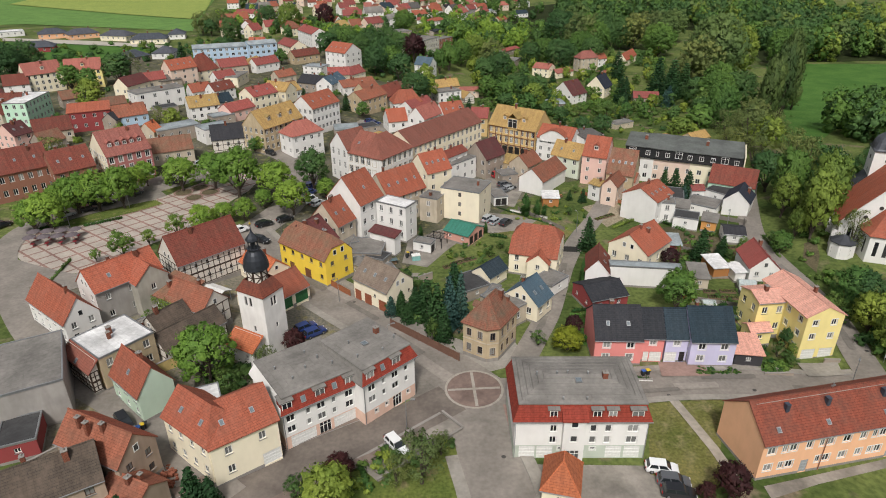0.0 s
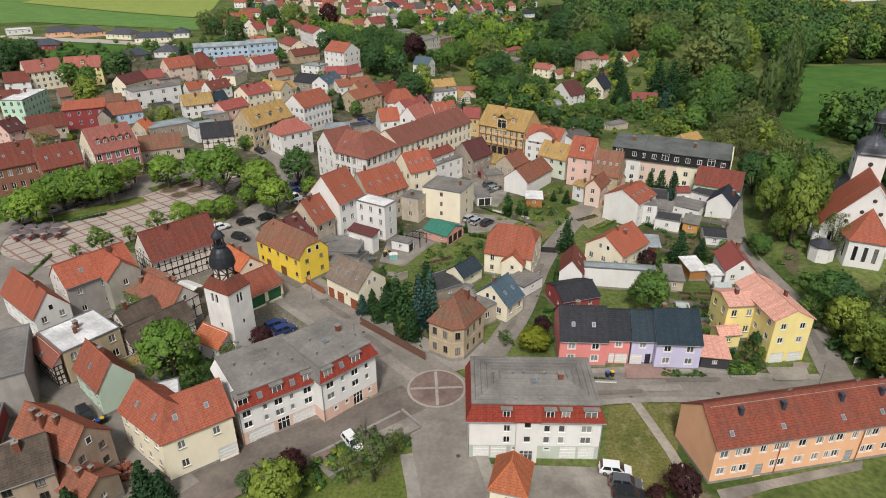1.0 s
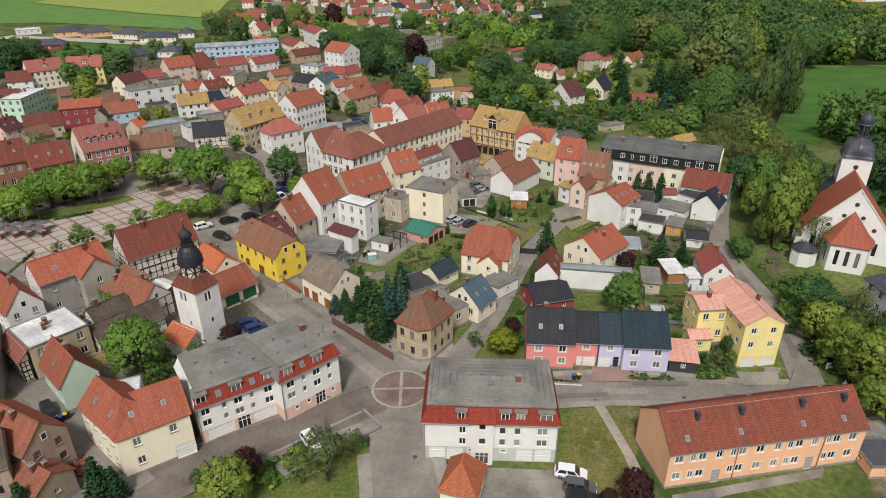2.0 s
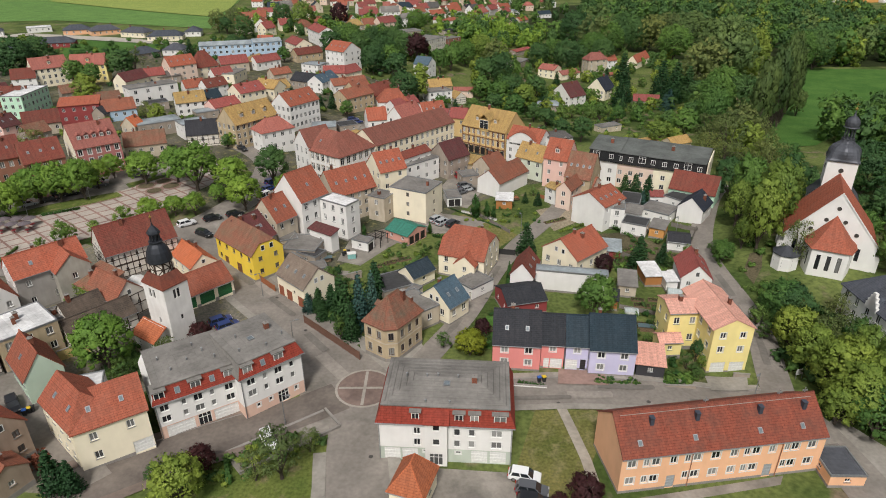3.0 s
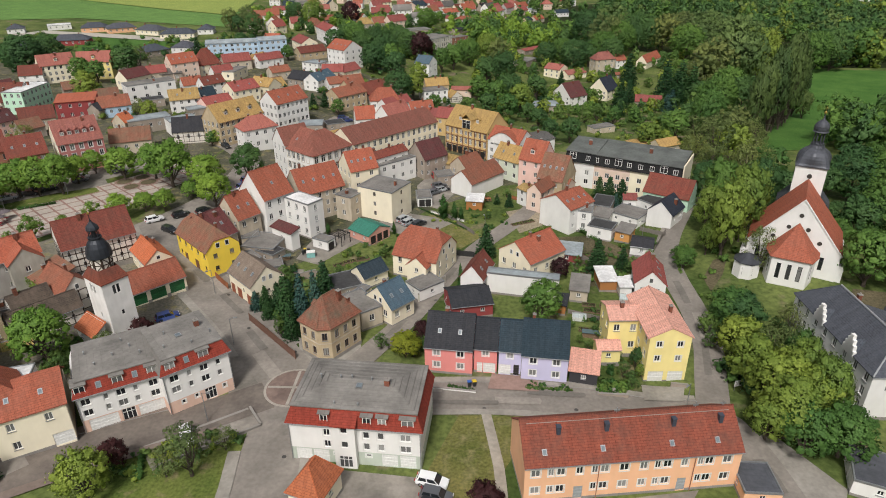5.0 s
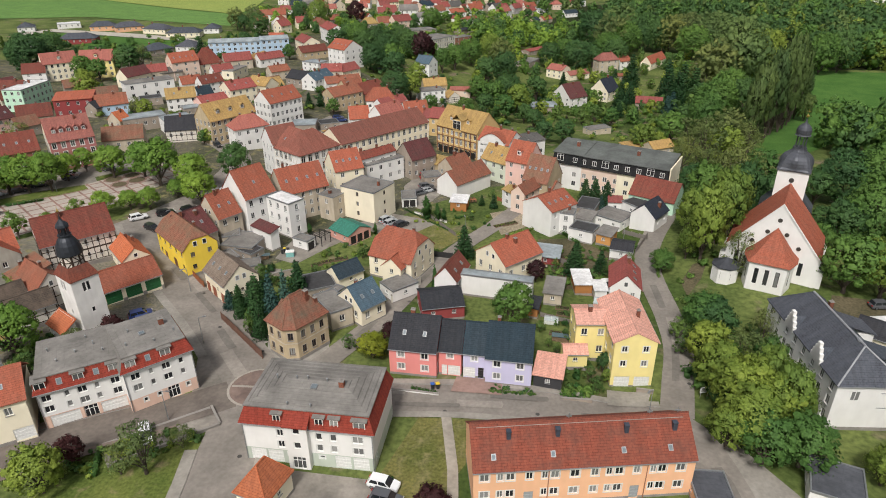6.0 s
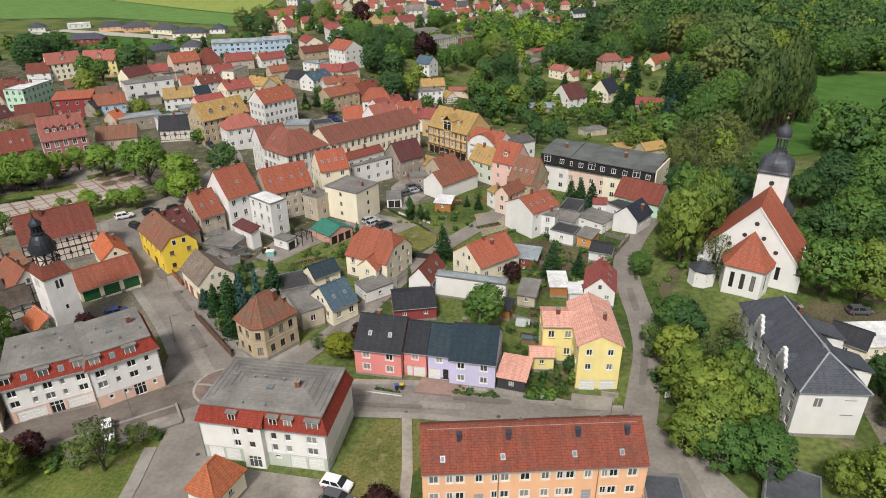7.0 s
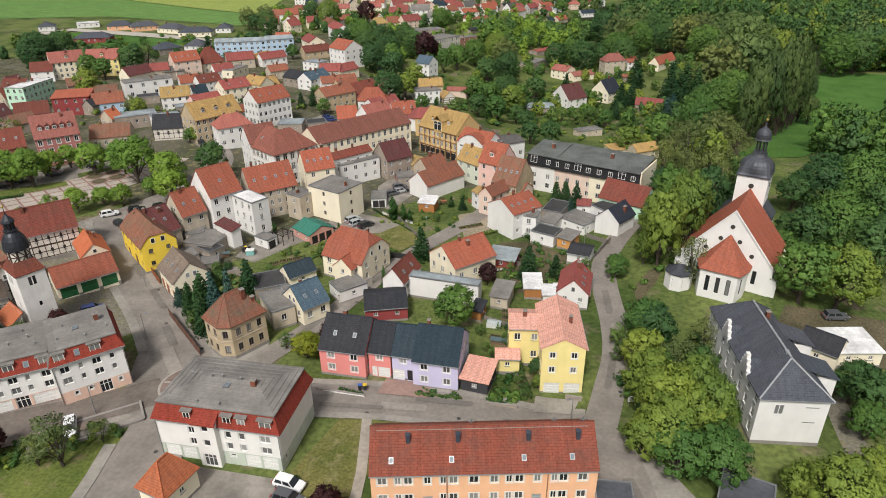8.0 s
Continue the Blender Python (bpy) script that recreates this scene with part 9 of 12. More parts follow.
def broadleaf(kind, seed, dense, grand=False):
    """A broadleaved tree of radius 1 x 10 and height 10 x k, scaled later: trunk with limbs, crown of leaf sprays."""
    rs = np.random.RandomState(seed)
    R, H = (10.0, 23.0) if grand else (5.0, 11.5)
    low = 0.5 if grand else {"shrub": 0.2, "golden": 0.3, "poplar": 0.2, "small": 1.9, "lime": 1.2}.get(kind, 0.9)
    C, Q = crown_clumps(rs, kind, R, H, low, not grand, 230 if grand else None)
    sparse = kind == "thin"
    per = (20 if grand else 50) if sparse else (10 if grand else 20 if dense else 8)
    size = (0.26 if grand else 0.19) if sparse else (0.33 if grand else 0.23 if dense else 0.35)
    V, F = leaf_cloud(rs, C, Q, per, size, 1.15 if kind == "willow" else 0.9, 0 if sparse and not grand else 1)
    if not sparse:
        veil(rs, V, F, (0, 0, (H + low) / 2), R, (H - low) / 2, (2600 if grand else (450 if kind in ("shrub", "small") else 1000) if dense else 330), size)
    crown = mesh_from("crown", V, F, [LEAF[kind]])
    b = Build()
    top = Vector((rs.uniform(-0.3, 0.3), rs.uniform(-0.3, 0.3), H * 0.5))
    if kind != "shrub":
        b.tube((0, 0, -0.6), (top.x * 0.4, top.y * 0.4, low), 0.42, 0.3, 8)
        b.tube((top.x * 0.4, top.y * 0.4, low), tuple(top), 0.3, 0.16, 7)
    for k in range(9):
        c = C[(k * 5) % (len(C) - 1)]
        s = Vector((top.x * 0.5, top.y * 0.5, low * rs.uniform(0.8, 1.3) if kind != "shrub" else 0.1))
        mid = s.lerp(Vector(c), 0.55) + Vector((0, 0, 0.5))
        b.tube(tuple(s), tuple(mid), 0.16, 0.1, 6, cap=False)
        b.tube(tuple(mid), tuple(c), 0.1, 0.03, 5)
    return crown, b.mesh("trunk", BARK), R, H


def conifer(kind, seed):
    rs = np.random.RandomState(seed)
    R, H = 2.6, 11.5
    C, Q = [], []
    if kind == "thuja":
        for k in range(30):
            z = H * (k + 0.5) / 30
            r = R * 0.8 * math.sin(min(1, (1 - z / H) * 1.5 + 0.05) * math.pi / 2)
            a = rs.uniform(0, 6.28)
            C.append(np.array([r * 0.4 * math.cos(a), r * 0.4 * math.sin(a), z]))
            Q.append(r * 0.6 + 0.15)
    else:
        for k in range(15):
            z = 0.9 + (H - 1.2) * (k / 15) ** 1.05
            r = R * (1 - z / H) ** 0.85
            m = max(4, int(11 * (1 - z / H) + 3))
            for j in range(m):
                a = 6.283 * j / m + rs.uniform(-0.25, 0.25)
                for q in (0.45, 0.85):
                    C.append(np.array([r * q * math.cos(a), r * q * math.sin(a), z - 0.35 * r * q * rs.uniform(0.3, 1)]))
                    Q.append(0.26 + 0.2 * (1 - q) + r * 0.08)
        C.append(np.array([0, 0, H - 0.3]))
        Q.append(0.2)
    V, F = leaf_cloud(rs, C, Q, 30 if kind == "thuja" else 34, 0.26, 0.6 if kind != "thuja" else 1.3, 1 if kind == "thuja" else 0)
    b = Build()
    b.tube((0, 0, -0.5), (0, 0, H * 0.97), 0.24, 0.03, 7)
    return mesh_from("crown", V, F, [LEAF[kind]]), b.mesh("trunk", BARK), R, H


BROAD = (("oak", 3), ("lime", 2), ("round", 3), ("light", 3), ("thin", 3), ("willow", 2), ("poplar", 3), ("purple", 1), ("shrub", 2), ("small", 2), ("golden", 1))
TREE_SET = {k: [broadleaf(k, 7 * i + len(k), True) for i in range(n)] for k, n in BROAD}
GRAND_SET = {k: [broadleaf(k, 7 * i + len(k), True, True) for i in range(2)] for k in ("oak", "round", "light", "thin", "willow")}
FAR_SET = {k: [broadleaf(k, 7 * i + len(k), False) for i in range(n)] for k, n in BROAD}
TREE_SET.update({k: [conifer(k, 31 + i) for i in range(2)] for k in ("fir", "spruce", "thuja")})
TREE_WORDS = {
    "oak": ("tree", "broad deep-green deciduous tree with a dense crown"), "lime": ("tree", "fresh-green lime tree beside the paved square"), "round": ("tree", "rounded mid-green deciduous tree in full leaf"),
    "light": ("tree", "light yellow-green deciduous tree in spring leaf"), "thin": ("tree", "sparse olive-green tree with thin spring foliage"), "willow": ("tree", "tall willow with drooping yellow-green crown"),
    "poplar": ("tree", "tall slim poplar in a dense row beside the meadow"), "purple": ("tree", "dark purple-leaved tree with a dense crown"), "shrub": ("shrub", "bushy fresh-green garden shrub growing on the ground"), "small": ("tree", "small young fresh-green tree in the square's paving"),
    "golden": ("shrub", "large golden-leaved garden bush in full spring leaf"), "fir": ("conifer", "dark green conical fir tree in a garden"), "spruce": ("conifer", "blue-green conical spruce tree in a garden"), "thuja": ("conifer", "slim column-shaped green thuja"),
}
TREE_COUNT = [0]


def tree(kind, x, y, r, h):
    """One tree of that kind with crown radius r and height h on the ground at x, y."""
    TREE_COUNT[0] += 1
    sets = GRAND_SET[kind] if r > 6.8 and kind in GRAND_SET else FAR_SET[kind] if y > 185 and kind in FAR_SET and kind != "poplar" else TREE_SET[kind]
    crown, trunk, R, H = sets[TREE_COUNT[0] % len(sets)]
    noun, words = TREE_WORDS[kind]
    m = pose(x, y, T(x, y), 0, 0, (TREE_COUNT[0] * 137) % 360) @ Matrix.Diagonal((r / R, r / R, h / H, 1))
    root = new({"tree": "tree", "shrub": "shrub", "conifer": "conifer_tree"}[noun])
    root.matrix_basis = m
    tagged(root, words, noun)
    part("trunk", trunk, None, root)
    part("crown", crown, None, root)
    return root


def woods(name, pts, spacing, r0, r1, kinds, label, per=3.4, spray=0.95, keep=1.0, hull=1):
    """A wood inside the outline: crowns of leaf sprays joined in one mesh, standing on the ground."""
    rs = np.random.RandomState(len(name) * 13)
    x0, x1 = min(p[0] for p in pts), max(p[0] for p in pts)
    y0, y1 = min(p[1] for p in pts), max(p[1] for p in pts)
    V, F, M = [], [], []
    mats = [LEAF[k] for k in kinds]
    y = y0
    while y < y1:
        x = x0
        while x < x1:
            q = (x + rs.uniform(-0.45, 0.45) * spacing, y + rs.uniform(-0.45, 0.45) * spacing)
            if inside(q, pts) and rs.uniform() < keep:
                k = rs.randint(len(kinds))
                R = rs.uniform(r0, r1)
                H = R * rs.uniform(2.1, 2.7)
                C, Q = crown_clumps(rs, "round", R, H, -H * 0.12, False)
                keepn = 26
                o = np.array([q[0], q[1], T(*q)])
                v, f = leaf_cloud(rs, [c + o for c in C[:keepn]] + [C[-1] + o], [s * 1.3 for s in Q[:keepn]] + [Q[-1]], per, spray, 0.9, hull)
                veil(rs, v, f, o + C[-1], R, H * 0.5, 70 if y < 500 else 45, spray)
                base = len(V)
                V += v
                F += [tuple(i + base for i in g) for g in f]
                M += [k] * len(f)
            x += spacing
        y += spacing
    me = mesh_from(name, V, F, mats, M)
    tagged(new(name, me), label, "woods", kind="stuff")


# ---- trees and shrubs ----
tree("lime", -92.0, 131.6, 5.0, 10.2)
tree("lime", -91.2, 142.2, 5.2, 10.6)
tree("lime", -87.1, 144.2, 5.2, 10.6)
tree("lime", -81.7, 146.0, 4.6, 11.4)
tree("lime", -94.1, 139.9, 4.3, 8.7)
tree("lime", -95.4, 131.1, 4.1, 8.4)
tree("lime", -82.7, 153.7, 4.1, 8.3)
tree("lime", -82.7, 161.4, 3.6, 7.2)
tree("lime", -71.4, 157.8, 5.0, 9.9)
tree("lime", -55.1, 154.5, 6.5, 13.4)
tree("lime", -63.3, 160.1, 5.0, 10.2)
tree("lime", -44.9, 154.5, 5.2, 10.8)
tree("oak", -37.7, 164.8, 5.0, 11.6)
tree("lime", -38.9, 146.2, 4.6, 9.6)
tree("lime", -33.2, 159.6, 2.9, 5.9)
tree("lime", -56.8, 132.8, 3.3, 6.6)
tree("lime", -53.4, 137.9, 2.8, 5.4)
tree("lime", -49.1, 139.4, 2.9, 6.0)
tree("lime", -47.0, 148.6, 2.6, 5.0)
tree("small", -61.6, 129.6, 2.5, 5.6)
tree("small", -68.8, 118.5, 3.0, 6.6)
tree("small", -65.9, 124.7, 1.8, 4.0)
tree("small", -74.0, 117.0, 1.4, 3.0)
tree("round", -61.4, 190.9, 2.3, 4.8)
tree("lime", -36.9, 79.8, 5.0, 11.2)
tree("thin", -28.8, 83.4, 2.5, 5.9)
tree("purple", -13.1, 61.2, 2.1, 5.1)
tree("light", -13.8, 56.1, 3.6, 7.9)
tree("shrub", -31.9, 81.2, 1.7, 3.5)
tree("shrub", -32.8, 77.4, 2.1, 4.2)
tree("shrub", -36.0, 81.3, 1.4, 2.8)
tree("purple", -25.4, 89.1, 2.2, 5.4)
tree("thin", -2.2, 61.2, 3.9, 9.1)
tree("thin", -5.6, 60.6, 2.2, 5.2)
tree("thin", 0.2, 66.4, 1.8, 4.3)
tree("shrub", -6.0, 64.9, 1.2, 2.3)
tree("purple", 37.7, 59.3, 2.5, 6.1)
tree("purple", 34.4, 58.8, 1.3, 3.3)
tree("shrub", -18.6, 59.0, 1.8, 3.5)
tree("fir", -30.6, 56.1, 2.3, 7.2)
tree("fir", -28.6, 56.4, 1.8, 5.6)
tree("fir", -37.4, 51.8, 2.0, 6.1)
tree("shrub", -49.8, 101.8, 1.6, 3.3)
tree("shrub", -52.8, 100.4, 2.1, 4.2)
tree("shrub", -58.7, 99.3, 1.9, 3.8)
tree("shrub", -56.1, 98.1, 1.6, 3.3)
tree("round", 44.7, 105.2, 4.1, 8.7)
tree("golden", 21.6, 91.2, 2.9, 5.2)
tree("purple", 23.5, 96.2, 1.7, 4.3)
tree("fir", 32.3, 130.4, 2.8, 8.3)
tree("fir", 60.0, 166.8, 2.4, 7.1)
tree("fir", 62.4, 165.1, 2.7, 7.9)
tree("fir", 65.2, 162.8, 2.8, 8.3)
tree("fir", 56.4, 125.9, 2.7, 8.1)
tree("fir", 61.9, 127.9, 1.8, 5.3)
tree("spruce", -10.2, 102.6, 1.5, 4.3)
tree("spruce", -8.6, 103.7, 1.2, 3.7)
tree("shrub", 2.2, 117.1, 1.4, 2.9)
tree("thuja", 20.0, 150.5, 1.7, 6.4)
tree("thuja", 22.8, 149.8, 1.3, 4.8)
tree("thuja", 24.6, 149.5, 1.0, 3.7)
tree("thuja", 28.3, 114.5, 0.8, 3.0)
tree("fir", 36.3, 159.5, 1.4, 4.1)
tree("fir", 33.0, 161.0, 1.1, 3.2)
tree("purple", 48.4, 121.8, 2.1, 5.1)
tree("spruce", 63.9, 161.1, 1.5, 4.6)
tree("thuja", -6.3, 137.2, 0.8, 3.1)
tree("thuja", 9.3, 139.8, 0.8, 3.1)
tree("shrub", -8.2, 113.2, 1.9, 3.9)
tree("shrub", -6.0, 111.7, 1.7, 3.3)
tree("shrub", 8.7, 121.6, 1.2, 2.5)
tree("shrub", 16.9, 93.0, 1.6, 3.2)
tree("shrub", 23.0, 91.4, 1.4, 2.8)
tree("shrub", 28.3, 93.2, 1.2, 2.4)
tree("shrub", 59.4, 88.5, 1.2, 2.4)
tree("thin", 88.3, 125.3, 4.2, 9.8)
tree("oak", 89.8, 154.5, 5.5, 12.1)
tree("oak", 87.9, 166.1, 5.5, 12.1)
tree("oak", 89.1, 143.3, 4.3, 9.5)
tree("oak", 96.0, 156.1, 4.1, 9.0)
tree("oak", 107.2, 167.9, 4.4, 9.7)
tree("round", 78.1, 106.2, 4.1, 8.8)
tree("light", 77.4, 97.8, 3.9, 8.6)
tree("light", 77.6, 90.9, 4.1, 9.1)
tree("thin", 82.3, 96.4, 3.7, 8.7)
tree("light", 79.4, 85.1, 5.0, 11.0)
tree("light", 79.3, 78.9, 4.8, 10.5)
tree("round", 80.6, 75.8, 4.0, 8.5)
tree("light", 76.5, 78.4, 3.4, 7.6)
tree("thin", 94.6, 102.3, 3.5, 8.3)
tree("shrub", 74.2, 104.6, 2.3, 4.6)
tree("shrub", 74.1, 100.3, 1.8, 3.6)
tree("oak", 79.4, 103.7, 4.1, 8.9)
tree("round", 80.2, 96.2, 2.9, 6.2)
tree("light", 79.0, 87.0, 3.9, 8.6)
tree("thin", 85.0, 94.1, 4.2, 9.8)
tree("light", 83.1, 83.1, 4.5, 9.9)
tree("round", 85.4, 76.0, 4.2, 8.8)
tree("light", 80.9, 80.5, 2.9, 6.4)
tree("thin", 87.8, 103.8, 3.1, 7.3)
tree("shrub", 76.3, 103.8, 1.8, 3.7)
tree("round", 118.0, 140.7, 7.6, 16.2)
tree("oak", 113.3, 140.4, 5.4, 11.9)
tree("round", 106.9, 121.1, 5.9, 12.6)
tree("light", 113.3, 120.5, 6.0, 13.2)
tree("oak", 122.6, 132.9, 6.6, 14.5)
tree("oak", 126.0, 174.6, 7.3, 16.0)
tree("round", 133.7, 172.9, 8.3, 17.8)
tree("oak", 136.1, 160.9, 6.4, 14.0)
tree("oak", 119.6, 173.9, 4.9, 10.8)
tree("oak", 108.1, 95.9, 3.5, 7.7)
tree("oak", 109.4, 92.7, 4.0, 8.9)
tree("round", 107.5, 88.2, 2.9, 6.3)
tree("light", 98.7, 71.7, 4.7, 10.3)
tree("light", 95.0, 74.2, 2.9, 6.4)
tree("light", 105.0, 77.6, 3.3, 7.1)
tree("oak", 110.9, 145.5, 3.6, 7.9)
tree("round", 107.5, 136.6, 3.2, 6.7)
tree("round", -2.2, 354.4, 6.5, 14.0)
tree("round", 4.6, 373.0, 7.0, 15.5)
tree("light", 13.0, 398.0, 7.6, 17.0)
tree("round", -7.0, 341.0, 4.0, 13.5)
tree("light", -12.6, 302.3, 5.0, 11.5)
tree("oak", 17.2, 334.8, 6.7, 14.6)
tree("oak", 25.4, 352.5, 7.6, 16.8)
tree("thin", 21.6, 369.9, 8.7, 20.4)
tree("round", 16.4, 299.6, 5.4, 11.6)
tree("oak", 30.8, 301.1, 7.1, 15.6)
tree("light", 36.0, 281.7, 6.2, 13.5)
tree("oak", 43.1, 322.4, 5.9, 12.8)
tree("round", 24.6, 290.7, 5.8, 12.4)
tree("round", 31.4, 263.0, 5.3, 11.2)
tree("oak", 23.0, 269.2, 4.4, 9.7)
tree("oak", -15.1, 267.5, 6.9, 15.1)
tree("light", -10.6, 276.9, 5.1, 11.2)
tree("oak", -24.6, 306.8, 6.8, 14.8)
tree("oak", -38.1, 319.0, 7.1, 15.5)
tree("oak", -36.0, 337.5, 8.0, 17.7)
tree("oak", -49.2, 342.9, 7.6, 16.7)
tree("oak", -64.9, 368.8, 7.5, 16.5)
tree("oak", -68.1, 355.9, 6.6, 14.6)
tree("oak", -29.1, 367.4, 7.4, 16.1)
tree("purple", -22.0, 362.9, 6.6, 16.2)
tree("purple", -19.9, 369.8, 4.7, 11.6)
tree("round", -59.4, 366.3, 8.1, 17.3)
tree("oak", -44.4, 356.8, 8.5, 18.7)
tree("oak", -37.8, 380.3, 7.6, 16.7)
tree("round", -31.3, 328.1, 6.6, 14.1)
tree("round", -36.0, 470.8, 7.7, 16.3)
tree("oak", 64.6, 400.6, 9.4, 20.6)
tree("round", 57.3, 421.2, 8.3, 17.8)
tree("oak", 48.2, 412.3, 7.4, 16.3)
tree("oak", 88.7, 421.1, 8.4, 18.4)
tree("round", 83.8, 441.9, 8.8, 18.7)
tree("oak", 74.9, 418.6, 6.1, 13.3)
tree("fir", 84.8, 370.6, 3.0, 9.1)
tree("fir", 93.2, 368.1, 5.8, 18.2)
tree("fir", 83.0, 315.1, 4.6, 13.8)
tree("fir", 107.5, 338.0, 6.2, 20.0)
tree("fir", 113.5, 333.2, 6.8, 20.1)
tree("fir", 110.2, 325.6, 6.0, 17.4)
tree("fir", 88.4, 326.9, 4.0, 12.0)
tree("fir", 118.5, 330.0, 5.6, 19.0)
tree("spruce", 106.3, 313.3, 3.7, 9.9)
tree("spruce", 103.4, 309.2, 3.2, 8.5)
tree("round", 92.4, 234.0, 5.7, 12.2)
tree("light", 81.1, 220.7, 4.6, 10.0)
tree("light", 86.9, 224.4, 3.0, 6.5)
tree("oak", 102.5, 258.9, 5.4, 11.8)
tree("thin", 96.0, 215.4, 6.2, 14.5)
tree("thin", 97.9, 203.5, 6.7, 15.6)
tree("light", 103.2, 203.4, 5.9, 13.0)
tree("thin", 90.1, 198.2, 4.9, 11.6)
tree("thin", 102.7, 181.8, 6.1, 14.3)
tree("round", 109.8, 187.6, 4.9, 10.3)
tree("thin", 94.6, 189.9, 4.8, 11.3)
tree("round", 121.1, 293.8, 9.4, 20.1)
tree("shrub", 115.3, 278.1, 5.8, 11.7)
tree("oak", 117.3, 309.6, 6.4, 14.1)
tree("oak", 111.2, 485.5, 12.3, 27.1)
tree("oak", 120.5, 481.4, 11.4, 25.0)
tree("thin", 128.8, 474.8, 11.3, 26.5)
tree("thin", 140.6, 478.3, 12.3, 28.9)
tree("round", 98.7, 461.3, 10.9, 23.1)
tree("thin", 86.8, 459.2, 12.4, 29.2)
tree("oak", 78.7, 496.8, 12.5, 27.5)
tree("round", -180.5, 287.5, 3.9, 8.2)
tree("round", -167.1, 277.0, 5.5, 11.8)
tree("light", -138.9, 240.6, 5.9, 12.9)
tree("round", -158.4, 275.9, 4.8, 10.3)
tree("thin", -118.0, 178.0, 4.3, 10.0)
tree("oak", -199.0, 283.0, 9.8, 21.6)
tree("oak", -200.0, 299.4, 8.8, 19.4)
tree("oak", -217.3, 297.3, 7.0, 15.3)
tree("oak", -151.6, 288.6, 6.8, 14.9)
tree("thin", -152.0, 301.2, 5.7, 13.4)
tree("fir", -146.9, 350.1, 3.5, 10.5)
tree("light", -97.2, 215.8, 3.7, 8.0)
tree("thin", -104.0, 220.0, 3.3, 7.8)
tree("round", -65.2, 200.9, 2.9, 6.1)
tree("light", -59.4, 192.0, 2.7, 6.0)
tree("round", -89.7, 338.0, 3.9, 8.3)
tree("fir", -59.0, 252.5, 2.4, 7.2)
tree("round", -34.1, 241.4, 3.0, 6.3)
tree("fir", -45.3, 245.6, 2.1, 6.3)
tree("fir", -41.7, 249.4, 2.4, 7.0)
tree("fir", -20.0, 227.6, 1.1, 3.2)
tree("light", -112.6, 454.3, 9.4, 20.6)
tree("oak", -132.4, 470.4, 8.0, 17.6)
tree("oak", -140.4, 416.0, 7.3, 15.9)
tree("oak", -130.4, 372.3, 4.4, 9.6)
tree("thin", -168.9, 441.8, 7.0, 16.4)
tree("thin", -162.8, 456.5, 7.1, 16.7)
tree("oak", -161.6, 437.9, 5.1, 11.3)
tree("purple", -91.9, 474.4, 7.0, 17.3)
tree("oak", -102.9, 361.8, 3.5, 7.6)
tree("round", 1.1, 261.5, 3.4, 7.2)
tree("fir", 7.2, 259.1, 2.4, 7.1)
tree("shrub", 14.0, 262.3, 3.8, 7.7)
tree("fir", 45.2, 294.0, 2.7, 8.0)
tree("fir", 56.6, 365.1, 2.6, 7.9)
tree("shrub", 57.4, 283.6, 3.1, 6.3)
tree("shrub", 63.7, 273.1, 3.5, 7.1)
tree("shrub", 69.3, 281.3, 3.6, 7.3)
tree("round", 75.4, 273.1, 3.5, 7.5)
tree("oak", 55.0, 227.2, 4.2, 9.2)
tree("oak", 48.1, 228.6, 3.8, 8.3)
tree("fir", 80.6, 294.7, 2.7, 8.1)
tree("oak", 43.9, 253.8, 3.7, 8.2)
tree("oak", 39.6, 264.9, 3.9, 8.5)
tree("fir", 87.2, 288.2, 2.1, 6.4)
for x, y, r, h in ((122.5, 247.5, 4.2, 24.0), (126.0, 252.5, 4.8, 30.0), (131.0, 256.0, 5.2, 33.5), (135.0, 263.0, 5.4, 37.0), (140.0, 270.0, 5.6, 36.0), (144.5, 279.0, 5.4, 38.5), (149.0, 288.0, 5.6, 36.5), (153.0, 297.0, 5.2, 33.0), (157.5, 305.0, 5.0, 25.0), (160.0, 300.0, 4.0, 13.0)):
    tree("poplar", x, y, r, h)
tree("willow", 143.2, 359.2, 17.6, 40.3)
tree("light", 159.4, 374.6, 14.2, 32.5)
tree("thin", 129.5, 342.5, 13.5, 30.5)
tree("round", 133.0, 321.3, 9.1, 20.7)
tree("oak", 135.6, 302.1, 8.7, 19.3)
tree("round", 106.6, 249.2, 7.1, 19.1)
tree("thin", 108.8, 225.3, 7.0, 15.9)
tree("shrub", 106.3, 269.4, 5.6, 15.0)
tree("thin", 114.2, 218.9, 6.0, 12.3)
tree("oak", 110.9, 477.1, 6.9, 19.7)
tree("oak", 120.0, 477.8, 7.4, 21.5)
tree("oak", 129.9, 483.3, 7.1, 19.8)
tree("round", 87.3, 446.7, 9.7, 18.0)
tree("oak", 78.0, 446.0, 6.4, 12.7)
tree("thin", 106.0, 506.4, 10.1, 23.1)
tree("thin", 149.0, 536.9, 12.8, 21.6)
tree("oak", 216.0, 418.0, 11.1, 26.6)
tree("round", 204.2, 412.7, 10.4, 25.0)
tree("round", 139.5, 450.8, 12.5, 23.1)
tree("willow", 162.3, 510.5, 16.1, 25.7)
tree("thuja", 28.3, 114.8, 0.8, 6.3)
tree("round", 74.3, 127.2, 2.6, 5.2)
tree("shrub", 73.9, 131.0, 1.9, 3.4)
tree("oak", 60.4, 93.6, 1.3, 4.5)
tree("shrub", 58.2, 91.1, 1.4, 3.3)
tree("light", 61.0, 91.8, 1.1, 2.7)
tree("light", 84.2, 88.2, 3.8, 11.2)
tree("light", 85.6, 83.6, 3.6, 11.6)
